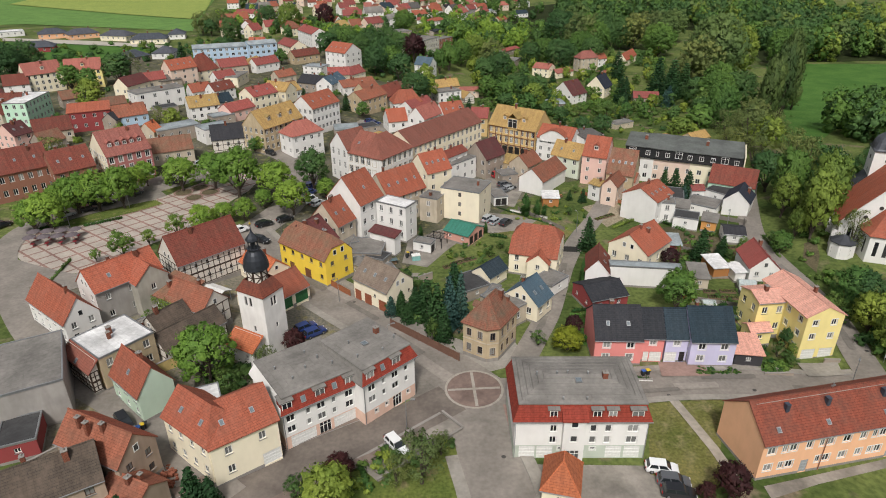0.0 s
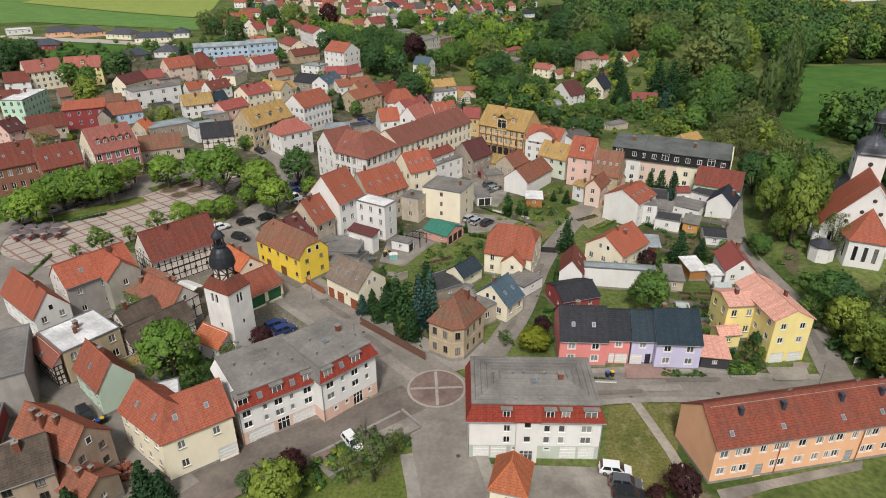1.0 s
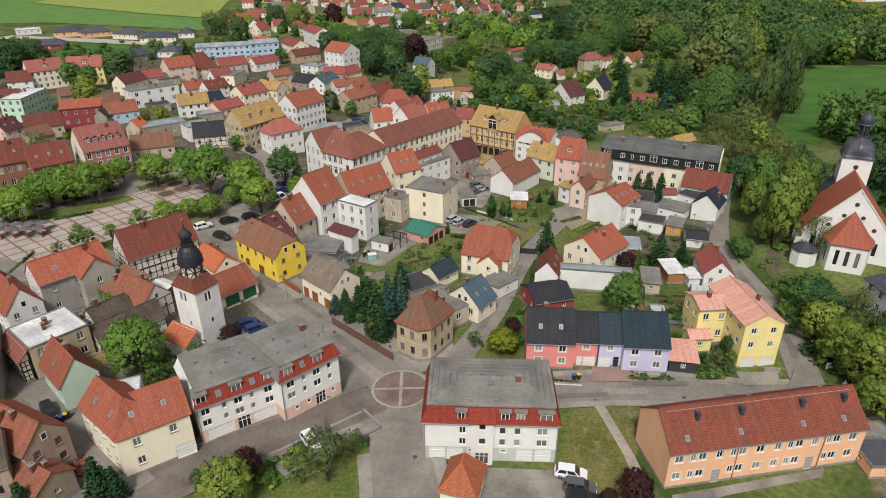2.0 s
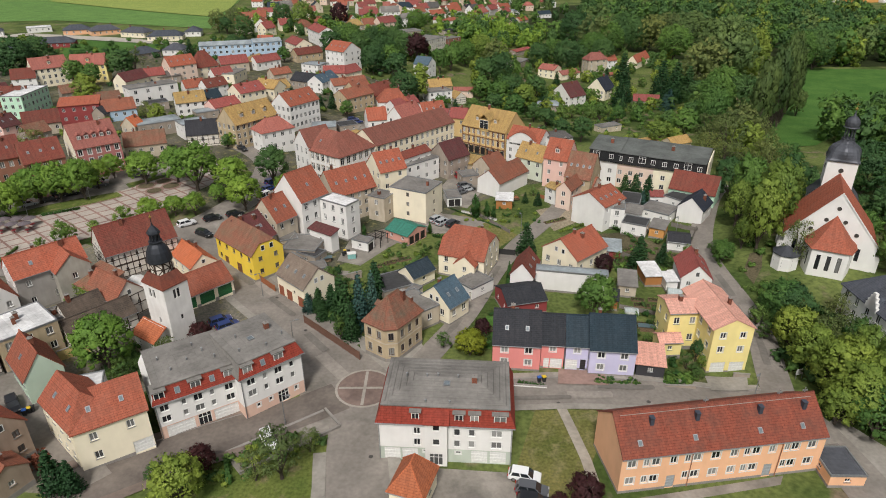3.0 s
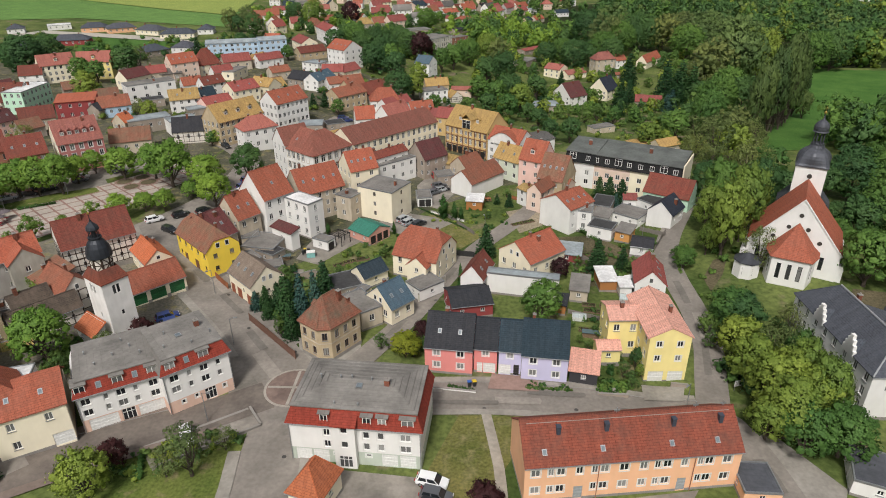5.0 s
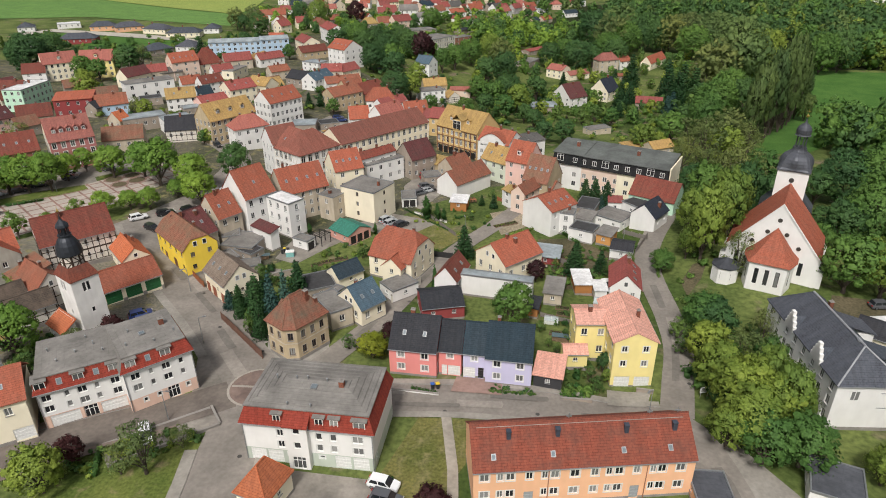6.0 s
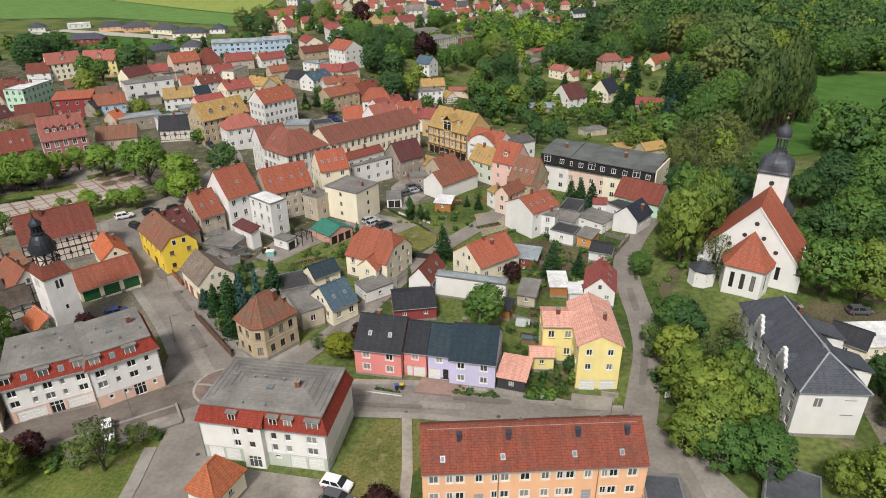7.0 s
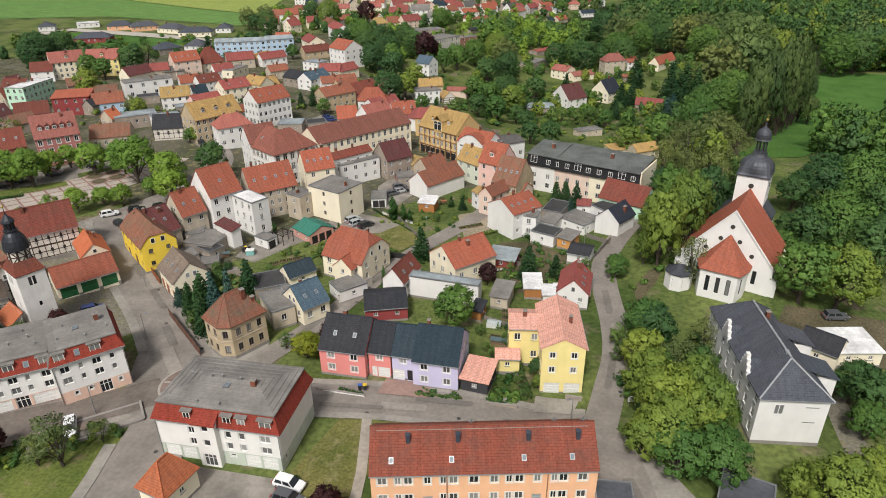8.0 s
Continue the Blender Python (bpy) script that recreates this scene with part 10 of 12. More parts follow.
tree("round", 85.2, 93.0, 3.0, 9.5)
tree("fir", -8.2, 102.9, 1.8, 5.5)
tree("fir", -5.5, 102.6, 2.1, 6.6)
tree("fir", -3.1, 100.3, 2.6, 9.8)
tree("fir", -1.1, 96.6, 2.7, 10.7)
tree("spruce", 1.1, 97.5, 2.3, 12.3)
tree("spruce", 3.1, 99.4, 2.1, 11.7)
tree("fir", 0.1, 94.1, 2.0, 7.6)
tree("fir", 1.8, 108.6, 2.7, 8.7)
tree("fir", -4.3, 105.3, 2.1, 5.7)
tree("fir", -6.8, 100.2, 1.6, 4.4)
tree("shrub", -2.0, 94.1, 1.2, 5.3)
tree("shrub", -10.6, 104.0, 1.3, 3.8)
tree("light", 82.5, 130.9, 4.8, 17.2)
tree("light", 88.1, 138.2, 5.0, 18.3)
tree("oak", 93.9, 148.5, 4.8, 16.6)
tree("light", 79.9, 132.5, 2.5, 8.1)
tree("round", 86.7, 152.2, 4.8, 15.9)
tree("light", 82.2, 144.8, 3.5, 11.5)
tree("thin", 91.4, 154.6, 4.9, 17.9)
woods("garden_trees", [(5, 386), (38, 454), (69, 445), (108, 459), (145, 451), (115, 306), (95, 254), (79, 280), (45, 286), (18, 284)], 8.5, 1.8, 3.4, ("oak", "round", "shrub", "light"), "dense garden trees and bushes between small houses", 4, 0.55, 0.6)
woods("garden_trees_far", [(-208, 567), (-136, 551), (-99, 482), (-10, 581), (22, 672), (55, 632), (38, 454), (5, 386), (-14, 350), (-50, 343), (-102, 434), (-150, 436)], 11, 2.2, 4.2, ("oak", "round", "lime"), "trees among the distant houses", 2.5, 0.75, 0.55)
woods("garden_trees_left", [(-303, 369), (-262, 376), (-226, 330), (-238, 312), (-252, 309)], 11, 2.0, 4.0, ("oak", "round", "light"), "trees and bushes at the edge of town", 2.5, 0.75, 0.4)
woods("woods_park", [(174, 603), (227, 778), (330, 800), (350, 700), (390, 610), (305, 435), (203, 427), (214, 490), (210, 571)], 14, 6, 10.5, ("oak", "round", "willow", "oak", "light"), "dense deciduous park wood of mixed greens", 1.7, 0.95, 1.0)
woods("woods_far", [(100, 640), (110, 771), (217, 883), (350, 921), (330, 834), (227, 778), (175, 621), (133, 573), (85, 545)], 16, 6, 11, ("oak", "round", "willow", "oak"), "distant dense deciduous wood", 1.7, 1.1, 1.0)
woods("woods_mid", [(-7, 480), (10, 540), (60, 560), (85, 545), (45, 470), (27, 449), (9, 418), (-2, 439)], 10, 4, 7, ("oak", "round", "lime"), "dense tree belt between houses", 2.2, 0.7, 0.8)
woods("woods_horizon", [(-246, 678), (-186, 718), (19, 845), (110, 780), (90, 700), (60, 600), (-2, 602), (-12, 611), (-146, 659), (-196, 604)], 18, 3.5, 6, ("oak", "round", "willow"), "distant tree belts among houses", 1.9, 1.0, 0.5)
woods("woods_valley", [(138, 229), (165, 265), (216, 303), (168, 187), (143, 158), (146, 201)], 9, 5, 8, ("oak", "round", "round"), "dense deciduous wood in the valley", 2.5, 0.7, 1.0)

SQUARE = [(-96.1, 122.6), (-97.7, 133.6), (-88.1, 136.0), (-74.2, 155.3), (-62.3, 175.6), (-53.0, 176.6), (-53.9, 158.3), (-59.8, 140.8), (-63.5, 129.4), (-68.7, 122.1), (-73.4, 113.0), (-79.6, 110.6), (-88.4, 115.3)]
FENCE_BROWN = plain("fence_brown", (0.16, 0.085, 0.06), 0.8)
FENCE_RUST = plain("fence_rust", (0.3, 0.11, 0.05), 0.8)
FENCE_GREY = plain("fence_grey", (0.2, 0.18, 0.16), 0.9)
FENCE_DARK = plain("fence_dark", (0.03, 0.03, 0.03), 0.7)


# ---- market square paving, roundabout ----
def band_mesh(pts, a0, step, width, lift):
    """Bands of darker stone across an outline, in direction a0 (degrees)."""
    b = Build()
    d = Vector((math.cos(radians(a0)), math.sin(radians(a0))))
    n = Vector((-d.y, d.x))
    cx, cy = sum(p[0] for p in pts) / len(pts), sum(p[1] for p in pts) / len(pts)
    for k in range(-19, 20):
        run = []
        for s in range(-60, 61):
            p = Vector((cx, cy)) + n * k * step + d * s * 1.5
            if inside((p.x, p.y), pts):
                run.append(p)
            else:
                if len(run) > 2:
                    for A, B in zip(run, run[1:]):
                        q = [A - n * width / 2, B - n * width / 2, B + n * width / 2, A + n * width / 2]
                        b.face([(v.x, v.y, T(v.x, v.y) + lift) for v in q])
                run = []
    return b


BAND = sheet("reddish_band_stone", (0.27, 0.165, 0.14), 0.9, 0, 0.3)
for turn, lift in ((47, 0.08), (-35, 0.086)):
    tagged(new("paving_bands", band_mesh(SQUARE, turn, 3.5, 0.5, lift).mesh("paving_bands", BAND)), "bands of reddish paving stone across the square", "paving", kind="structure")


def disc(x, y, r0, r1, lift, mat, name, label, a0=0.0, a1=360.0, n=48):
    b = Build()
    for k in range(n):
        t0, t1 = radians(a0 + (a1 - a0) * k / n), radians(a0 + (a1 - a0) * (k + 1) / n)
        q = [(r0, t0), (r1, t0), (r1, t1), (r0, t1)] if r0 > 0 else [(0, 0), (r1, t0), (r1, t1)]
        b.face([(x + r * math.cos(t), y + r * math.sin(t), T(x, y) + lift) for r, t in q])
    return tagged(new(name, b.mesh(name, mat)), label, "road", kind="structure")


LIGHT_SETT = sheet("pale_setts", (0.34, 0.31, 0.27), 0.9, 0, 0.2)
RED_SETT = sheet("reddish_setts", (0.27, 0.17, 0.145), 0.9, 0, 0.3)
ISLAND_SETT = sheet("island_setts", (0.2, 0.145, 0.125), 0.9, 0, 0.35)
CX, CY = 5.2, 80.6
disc(CX, CY, 0, 4.75, 0.24, ISLAND_SETT, "roundabout", "round crossing island of reddish setts flush with the street")
disc(CX, CY, 4.35, 4.75, 0.25, LIGHT_SETT, "roundabout_ring", "pale sett ring round the crossing island")
for k in range(2):
    b = Build()
    d = Vector((math.cos(radians(5 + 90 * k)), math.sin(radians(5 + 90 * k))))
    n = Vector((-d.y, d.x))
    b.face([(CX + d.x * s * 4.2 + n.x * q, CY + d.y * s * 4.2 + n.y * q, T(CX, CY) + 0.255 + 0.006 * k) for s, q in ((-1, -0.24), (1, -0.24), (1, 0.24), (-1, 0.24))])
    tagged(new("roundabout_cross", b.mesh("roundabout_cross", LIGHT_SETT)), "pale sett band across the crossing island", "road", kind="structure")
for x, y, r in ((-70.9, 156.6, 2.1), (-67.7, 160.4, 1.9), (-64.0, 157.1, 2.1), (-66.8, 153.2, 1.9)):
    disc(x, y, 0, r, 0.12, SOIL, "flower_bed", "round planted bed with a stone rim in the square", n=24)
    disc(x, y, r, r + 0.5, 0.16, RED_SETT, "bed_rim", "reddish stone rim round a planted bed", n=24)


# ---- cars ----
RUBBER = plain("tyre_rubber", (0.015, 0.015, 0.016), 0.85)
RIM = plain("alloy_rim", (0.35, 0.36, 0.37), 0.35, 0.8)
CAR_GLASS = plain("car_glass", (0.02, 0.024, 0.028), 0.05, 0, 0.6)
TAIL = plain("tail_light", (0.35, 0.02, 0.02), 0.2)
HEAD = plain("head_light", (0.6, 0.6, 0.6), 0.15)
PAINT = {"white": (0.75, 0.76, 0.77), "black": (0.014, 0.015, 0.018), "blue": (0.014, 0.035, 0.15), "silver": (0.38, 0.4, 0.42), "red": (0.4, 0.02, 0.025), "grey": (0.09, 0.095, 0.105)}
CAR_SETS = {}


def car_meshes(col, van):
    key = (col, van)
    if key in CAR_SETS:
        return CAR_SETS[key]
    m, nt, bs = nodes_of("paint_" + col, 0.28, 0.5)
    bs.inputs["Base Color"].default_value = (*PAINT[col], 1)
    bs.inputs["Coat Weight"].default_value = 0.6
    L, W, H = (4.9, 1.9, 1.95) if van else (4.4, 1.78, 1.5)
    # stations along the car: x, half-width, sill, shoulder height
    st = [(-0.5, 0.78, 0.42, 0.72), (-0.47, 0.92, 0.28, 0.92), (-0.3, 1.0, 0.22, 0.98), (0.0, 1.0, 0.2, 0.96), (0.2, 1.0, 0.2, 0.94), (0.36, 0.98, 0.22, 0.86), (0.47, 0.9, 0.28, 0.74), (0.5, 0.76, 0.4, 0.62)]
    b = Build()
    rings = []
    for x, w, lo, hi in st:
        hw = W / 2 * w
        rings.append([(x * L, -hw * 0.94, lo), (x * L, -hw, (lo + hi) / 2), (x * L, -hw * 0.93, hi), (x * L, hw * 0.93, hi), (x * L, hw, (lo + hi) / 2), (x * L, hw * 0.94, lo)])
    for A, B in zip(rings, rings[1:]):
        for k in range(6):
            j = (k + 1) % 6
            b.face([A[k], B[k], B[j], A[j]])
    b.face(rings[0])
    b.face(rings[-1][::-1])
    body = b.mesh("body", m)
    r = Build()
    xs = (-0.46, -0.38, 0.1, 0.27) if not van else (-0.49, -0.46, 0.22, 0.36)
    zb, zt = 0.94, H
    low = [(xs[0] * L, W * 0.44), (xs[3] * L, W * 0.44)]
    P = [(xs[0] * L, -W * 0.45, zb), (xs[3] * L, -W * 0.45, zb - 0.05), (xs[3] * L, W * 0.45, zb - 0.05), (xs[0] * L, W * 0.45, zb),
         (xs[1] * L, -W * 0.37, zt), (xs[2] * L, -W * 0.37, zt), (xs[2] * L, W * 0.37, zt), (xs[1] * L, W * 0.37, zt)]
    for q in ((1, 2, 6, 5), (3, 0, 4, 7)):
        r.face([P[k] for k in q])
    cuts = (0, 0.08, 0.46, 0.52, 0.92, 1)
    for u0, u1, v1, v0 in ((0, 1, 5, 4), (2, 3, 7, 6)):
        lo0, lo1, hi1, hi0 = Vector(P[u0]), Vector(P[u1]), Vector(P[v1]), Vector(P[v0])
        for k, (f0, f1) in enumerate(zip(cuts, cuts[1:])):
            r.face([lo0.lerp(lo1, f0), lo0.lerp(lo1, f1), hi0.lerp(hi1, f1), hi0.lerp(hi1, f0)], 1 - k % 2)
    glass = r.mesh("glasshouse", CAR_GLASS, m)
    t = Build()
    e = 0.03
    roof = [(xs[1] * L - 0.05, -W * 0.385, zt), (xs[2] * L + 0.05, -W * 0.385, zt), (xs[2] * L + 0.05, W * 0.385, zt), (xs[1] * L - 0.05, W * 0.385, zt)]
    t.slab([(p[0], p[1], p[2] + e) for p in roof], 0.07)
    top = t.mesh("roof", m)
    w = Build()
    w.lathe([(0.30, -0.1), (0.32, -0.06), (0.32, 0.06), (0.30, 0.1)], 14)
    tyre = w.mesh("tyre", RUBBER)
    w = Build()
    w.lathe([(0.2, 0.09), (0.19, 0.112), (0.05, 0.105)], 10)
    w.lathe([(0.2, -0.112), (0.19, -0.09)], 10)
    rim = w.mesh("rim", RIM)
    lights = {}
    for nm_, mt, x in (("tail_light", TAIL, -0.5), ("headlight", HEAD, 0.485)):
        q = Build()
        q.box((x * L - 0.05, -0.2, 0), (x * L + 0.05, 0.2, 0.14))
        lights[nm_] = q.mesh(nm_, mt)
    CAR_SETS[key] = (body, glass, top, tyre, rim, lights, L, W)
    return CAR_SETS[key]


def car(x, y, rot, col, van=False):
    body, glass, top, tyre, rim, lights, L, W = car_meshes(col, van)
    root = thing("van" if van else "car", pose(x, y, T(x, y) + 0.13, 0, 0, rot), col + (" panel van parked on the yard" if van else " family car parked on the asphalt"), "van" if van else "car", "parked cars")
    part("body", body, None, root)
    part("glasshouse", glass, None, root, "dark tinted car windows")
    part("roof", top, None, root)
    for sx in (-0.31, 0.3):
        for sy in (-1, 1):
            wh = part("wheel", tyre, None, root, "", pose(sx * L, sy * (W / 2 - 0.1), 0.32, 90, 0, 0))
            part("rim", rim, None, wh)
    for sy in (-1, 1):
        for nm_, h in (("tail_light", 0.72), ("headlight", 0.6)):
            part(nm_, lights[nm_], None, root, "", pose(0, sy * W * 0.33, h))
    return root


# ---- hedges, fences, garden walls, lamps, bins ----
def hedge(x0, y0, x1, y1, h, w, kind="thuja"):
    rs = np.random.RandomState(int(abs(x0 * 7 + y0 * 3)) % 9999)
    a, b = np.array([x0, y0]), np.array([x1, y1])
    L = np.linalg.norm(b - a)
    n = max(2, int(L / (w * 0.55)))
    C, Q = [], []
    for k in range(n + 1):
        p = a + (b - a) * k / n
        z = T(*p)
        for q in range(max(1, int(h / (w * 0.7)))):
            C.append(np.array([p[0] + rs.uniform(-0.12, 0.12), p[1] + rs.uniform(-0.12, 0.12), z + w * 0.4 + q * w * 0.7]))
            Q.append(w * 0.55)
    V, F = leaf_cloud(rs, C, Q, 70, 0.14, 1.0)
    tagged(new("hedge", mesh_from("hedge", V, F, [LEAF[kind]])), "clipped green garden hedge on the ground", "hedge")


def rail_fence(x0, y0, x1, y1, h, mat, label, pitch=2.4):
    """Posts, two rails and close boards, each board a part where they are few."""
    root = thing("fence", pose(x0, y0, 0), label, "fence")
    L = math.hypot(x1 - x0, y1 - y0)
    a = math.degrees(math.atan2(y1 - y0, x1 - x0))
    n = max(1, round(L / pitch))
    post = Build()
    post.box((-0.07, -0.07, -0.4), (0.07, 0.07, h + 0.1))
    post = post.mesh("post", mat)
    pane = Build()
    w = L / n
    n_b = max(3, int(w / 0.18))
    for k in range(n_b):
        s0, s1 = 0.06 + (w - 0.12) * k / n_b, 0.06 + (w - 0.12) * (k + 1) / n_b
        y = 0.015 if k % 2 else -0.015
        pane.face([(s0, y, 0.1), (s1, y, 0.1), (s1, y, h), (s0, y, h)])
        pane.face([(s1, y, 0.1), (s1, -y, 0.1), (s1, -y, h), (s1, y, h)])
        pane.face([(s0, 0.05, 0.1), (s0, y, 0.1), (s0, y, h), (s0, 0.05, h)])
    pane.face([(0.06, 0.05, 0.1), (w - 0.06, 0.05, 0.1), (w - 0.06, 0.05, h), (0.06, 0.05, h)][::-1])
    pane = pane.mesh("fence_panel", mat)
    for k in range(n + 1):
        px, py = (x1 - x0) * k / n, (y1 - y0) * k / n
        z = T(x0 + px, y0 + py)
        part("post", post, None, root, "", pose(px, py, z, 0, 0, a))
        if k < n:
            part("fence_panel", pane, None, root, "", pose(px, py, z, 0, 0, a))


def garden_wall(x0, y0, x1, y1, h, mat, label, th=0.25):
    L = math.hypot(x1 - x0, y1 - y0)
    a = math.degrees(math.atan2(y1 - y0, x1 - x0))
    z = min(T(x0, y0), T(x1, y1))
    root = thing("garden_wall", pose(x0, y0, z, 0, 0, a), label, "wall")
    b = Build()
    b.box((0, -th / 2, -0.5), (L, th / 2, h))
    part("masonry", b, mat, root)
    c = Build()
    c.box((-0.05, -th / 2 - 0.05, h), (L + 0.05, th / 2 + 0.05, h + 0.08))
    part("coping", c, PLINTH, root)


def street_lamp(x, y, h=6.0, rot=0.0):
    root = thing("street_lamp", pose(x, y, T(x, y), 0, 0, rot), "grey steel street lamp standing on the pavement", "street lamp", "street lamps")
    b = Build()
    b.tube((0, 0, -0.3), (0, 0, h), 0.08, 0.05, 8)
    part("pole", b, ZINC, root)
    b = Build()
    b.tube((0, 0, h - 0.05), (0.9, 0, h + 0.12), 0.04, 0.035, 6)
    part("arm", b, ZINC, root)
    b = Build()
    b.box((0.7, -0.14, h + 0.05), (1.35, 0.14, h + 0.17))
    part("lamp_head", b, ZINC, root)


def waste_bin(x, y, col):
    root = thing("waste_bin", pose(x, y, T(x, y) + 0.1, 0, 0, 20), col + " wheeled waste bin beside a house", "bin", "waste bins")
    c = {"blue": (0.03, 0.1, 0.35), "yellow": (0.6, 0.42, 0.03), "black": (0.03, 0.03, 0.032), "grey": (0.2, 0.25, 0.24)}[col]
    b = Build()
    b.lathe([(0.32, 0.05), (0.42, 1.0)], 4, 0, (0, 0), math.pi / 4)
    part("body", b, plain("bin_body", (0.03, 0.032, 0.035), 0.5), root)
    b = Build()
    b.lathe([(0.46, 1.0), (0.46, 1.07), (0.2, 1.12)], 4, 0, (0, 0), math.pi / 4)
    part("lid", b, plain("bin_lid_" + col, c, 0.5), root, col + " plastic lid")


def undergrowth(name, pts, count, r0, r1, kinds, label):
    """Low shrubs, beds and weeds in a garden quarter, joined: nobody could count them."""
    rs = np.random.RandomState(len(pts) * 31 + count)
    x0, x1 = min(p[0] for p in pts), max(p[0] for p in pts)
    y0, y1 = min(p[1] for p in pts), max(p[1] for p in pts)
    V, F, M = [], [], []
    done = 0
    for _ in range(count * 12):
        if done >= count:
            break
        q = (rs.uniform(x0, x1), rs.uniform(y0, y1))
        if not inside(q, pts):
            continue
        done += 1
        k = rs.randint(len(kinds))
        R = rs.uniform(r0, r1)
        o = np.array([q[0], q[1], T(*q)])
        C = [o + np.array([rs.uniform(-0.5, 0.5) * R, rs.uniform(-0.5, 0.5) * R, R * rs.uniform(0.3, 0.9)]) for _ in range(5)]
        v, f = leaf_cloud(rs, C, [R * 0.6] * 5, (26 if R > 1 else 40) if q[1] < 200 else 15, 0.2 if R < 1.2 else 0.26 if q[1] < 200 else 0.34)
        base = len(V)
        V += v
        F += [tuple(i + base for i in g) for g in f]
        M += [k] * len(f)
    tagged(new(name, mesh_from(name, V, F, [LEAF[k] for k in kinds], M)), label, "shrubs", kind="stuff")


# ---- cars, hedges, fences and street furniture in place ----
car(30.3, 63.9, -8, "white")
car(31.2, 61.6, -8, "grey")
car(31.3, 59.7, -8, "black")
car(-6.2, 67.6, -52, "white")
car(-25.5, 96.9, 40, "blue")
car(-23.5, 95.5, 40, "blue")
car(-45.3, 68.8, -45, "black")
car(-93.7, 140.6, 47, "silver")
car(-90.2, 144.1, 40, "black")
car(-87.6, 148.6, 40, "black")
car(-76.2, 163.3, 20, "black")
car(-83.3, 155.2, 40, "grey")
car(-48.5, 133.3, 47, "white")
car(-44.1, 137.9, 47, "black")
car(-40.1, 142.0, 47, "black")
car(-42.6, 129.5, -20, "black")
car(-56.0, 189.3, -40, "black")
car(-38.7, 165.6, 60, "blue")
car(-37.8, 160.6, 60, "blue")
car(-34.5, 154.1, 60, "silver")
car(12.0, 145.4, 55, "silver")
car(14.6, 144.7, 55, "black")
car(10.3, 147.1, 55, "silver")
car(-30.8, 236.7, 30, "blue")
car(-28.6, 234.2, 30, "blue")
car(-105.5, 134.2, 60, "black")
car(106.9, 99.7, 60, "black")
car(112.3, 117.5, 10, "grey")
car(-74.0, 178.5, 30, "silver")
car(-90.2, 148.0, 10, "black")
car(-90.6, 153.5, 10, "black")
car(-84.5, 157.4, 15, "silver")
car(17.1, 168.8, 30, "black")
car(16.0, 171.4, 30, "grey")
car(-36.8, 326.8, 40, "black")
car(-110.5, 345.6, 30, "black")
car(15.3, 166.1, 45, "grey")
car(17.0, 168.3, 45, "silver")
car(15.1, 178.9, 25, "red", True)
car(-36.8, 155.2, 60, "white", True)
hedge(24.3, 93.5, 28.2, 95.3, 1.4, 1.0, "thuja")
hedge(24.9, 104.2, 28.3, 104.6, 1.3, 1.0, "thuja")
hedge(-9.0, 59.7, -10.6, 63.1, 1.6, 1.3, "thuja")
hedge(53.4, 146.9, 57.8, 140.9, 1.2, 1.2, "thuja")
hedge(28.8, 65.5, 31.1, 65.1, 1.0, 0.8, "thuja")
hedge(10.5, 137.8, 14.1, 136.6, 1.3, 1.2, "thuja")
hedge(13.1, 155.4, 28.6, 142.2, 0.5, 0.4, "thuja")
hedge(53.4, 86.2, 56.6, 86.0, 0.7, 0.7, "thuja")
hedge(42.4, 85.3, 49.4, 85.6, 0.6, 0.6, "shrub")
hedge(54.2, 87.6, 59.4, 88.2, 0.8, 0.8, "shrub")
hedge(29.8, 84.1, 33.8, 83.5, 0.7, 0.7, "thuja")
hedge(-96.1, 131.4, -92.8, 134.6, 0.9, 1.2, "thuja")
hedge(-86.1, 134.7, -79.5, 139.4, 0.8, 1.0, "thuja")
hedge(-79.9, 117.5, -78.9, 108.3, 0.8, 0.8, "shrub")
hedge(73.5, 124.9, 74.0, 135.0, 0.8, 0.8, "shrub")
hedge(67.7, 168.7, 70.0, 156.5, 1.0, 0.8, "thuja")
hedge(41.2, 142.8, 47.0, 147.3, 1.0, 1.0, "light")
hedge(15.5, 135.8, 25.8, 132.7, 0.9, 0.9, "shrub")
hedge(50.4, 135.7, 52.2, 120.1, 0.9, 0.9, "shrub")
hedge(59.0, 120.7, 63.7, 128.1, 1.0, 0.9, "thuja")
hedge(7.0, 123.5, 10.5, 131.7, 1.0, 0.9, "shrub")
rail_fence(-9.9, 98.6, 2.8, 88.1, 1.7, FENCE_BROWN, "brown slatted street fence with posts")
rail_fence(-24.2, 113.6, -19.1, 109.2, 1.6, FENCE_RUST, "rust-brown yard gate and fence boards")
rail_fence(18.5, 154.0, 28.7, 141.2, 1.0, FENCE_GREY, "weathered grey wooden garden fence")
rail_fence(68.3, 147.1, 73.3, 142.9, 1.2, FENCE_GREY, "weathered grey wooden garden fence")
rail_fence(69.9, 135.6, 73.6, 144.6, 1.2, FENCE_GREY, "weathered grey wooden garden fence")
rail_fence(53.0, 131.7, 57.7, 128.1, 1.2, FENCE_GREY, "weathered grey wooden garden fence")
rail_fence(36.9, 164.9, 47.2, 158.0, 1.1, FENCE_RUST, "orange-brown wooden garden fence")
rail_fence(25.3, 129.8, 29.8, 129.4, 1.5, FENCE_DARK, "dark boarded yard gate")
garden_wall(-8.2, 61.4, 3.3, 71.5, 0.5, PLINTH, "low grey concrete wall round the parking area")
garden_wall(3.3, 71.6, 0.2, 75.0, 0.5, PLINTH, "low grey concrete wall round the parking area")
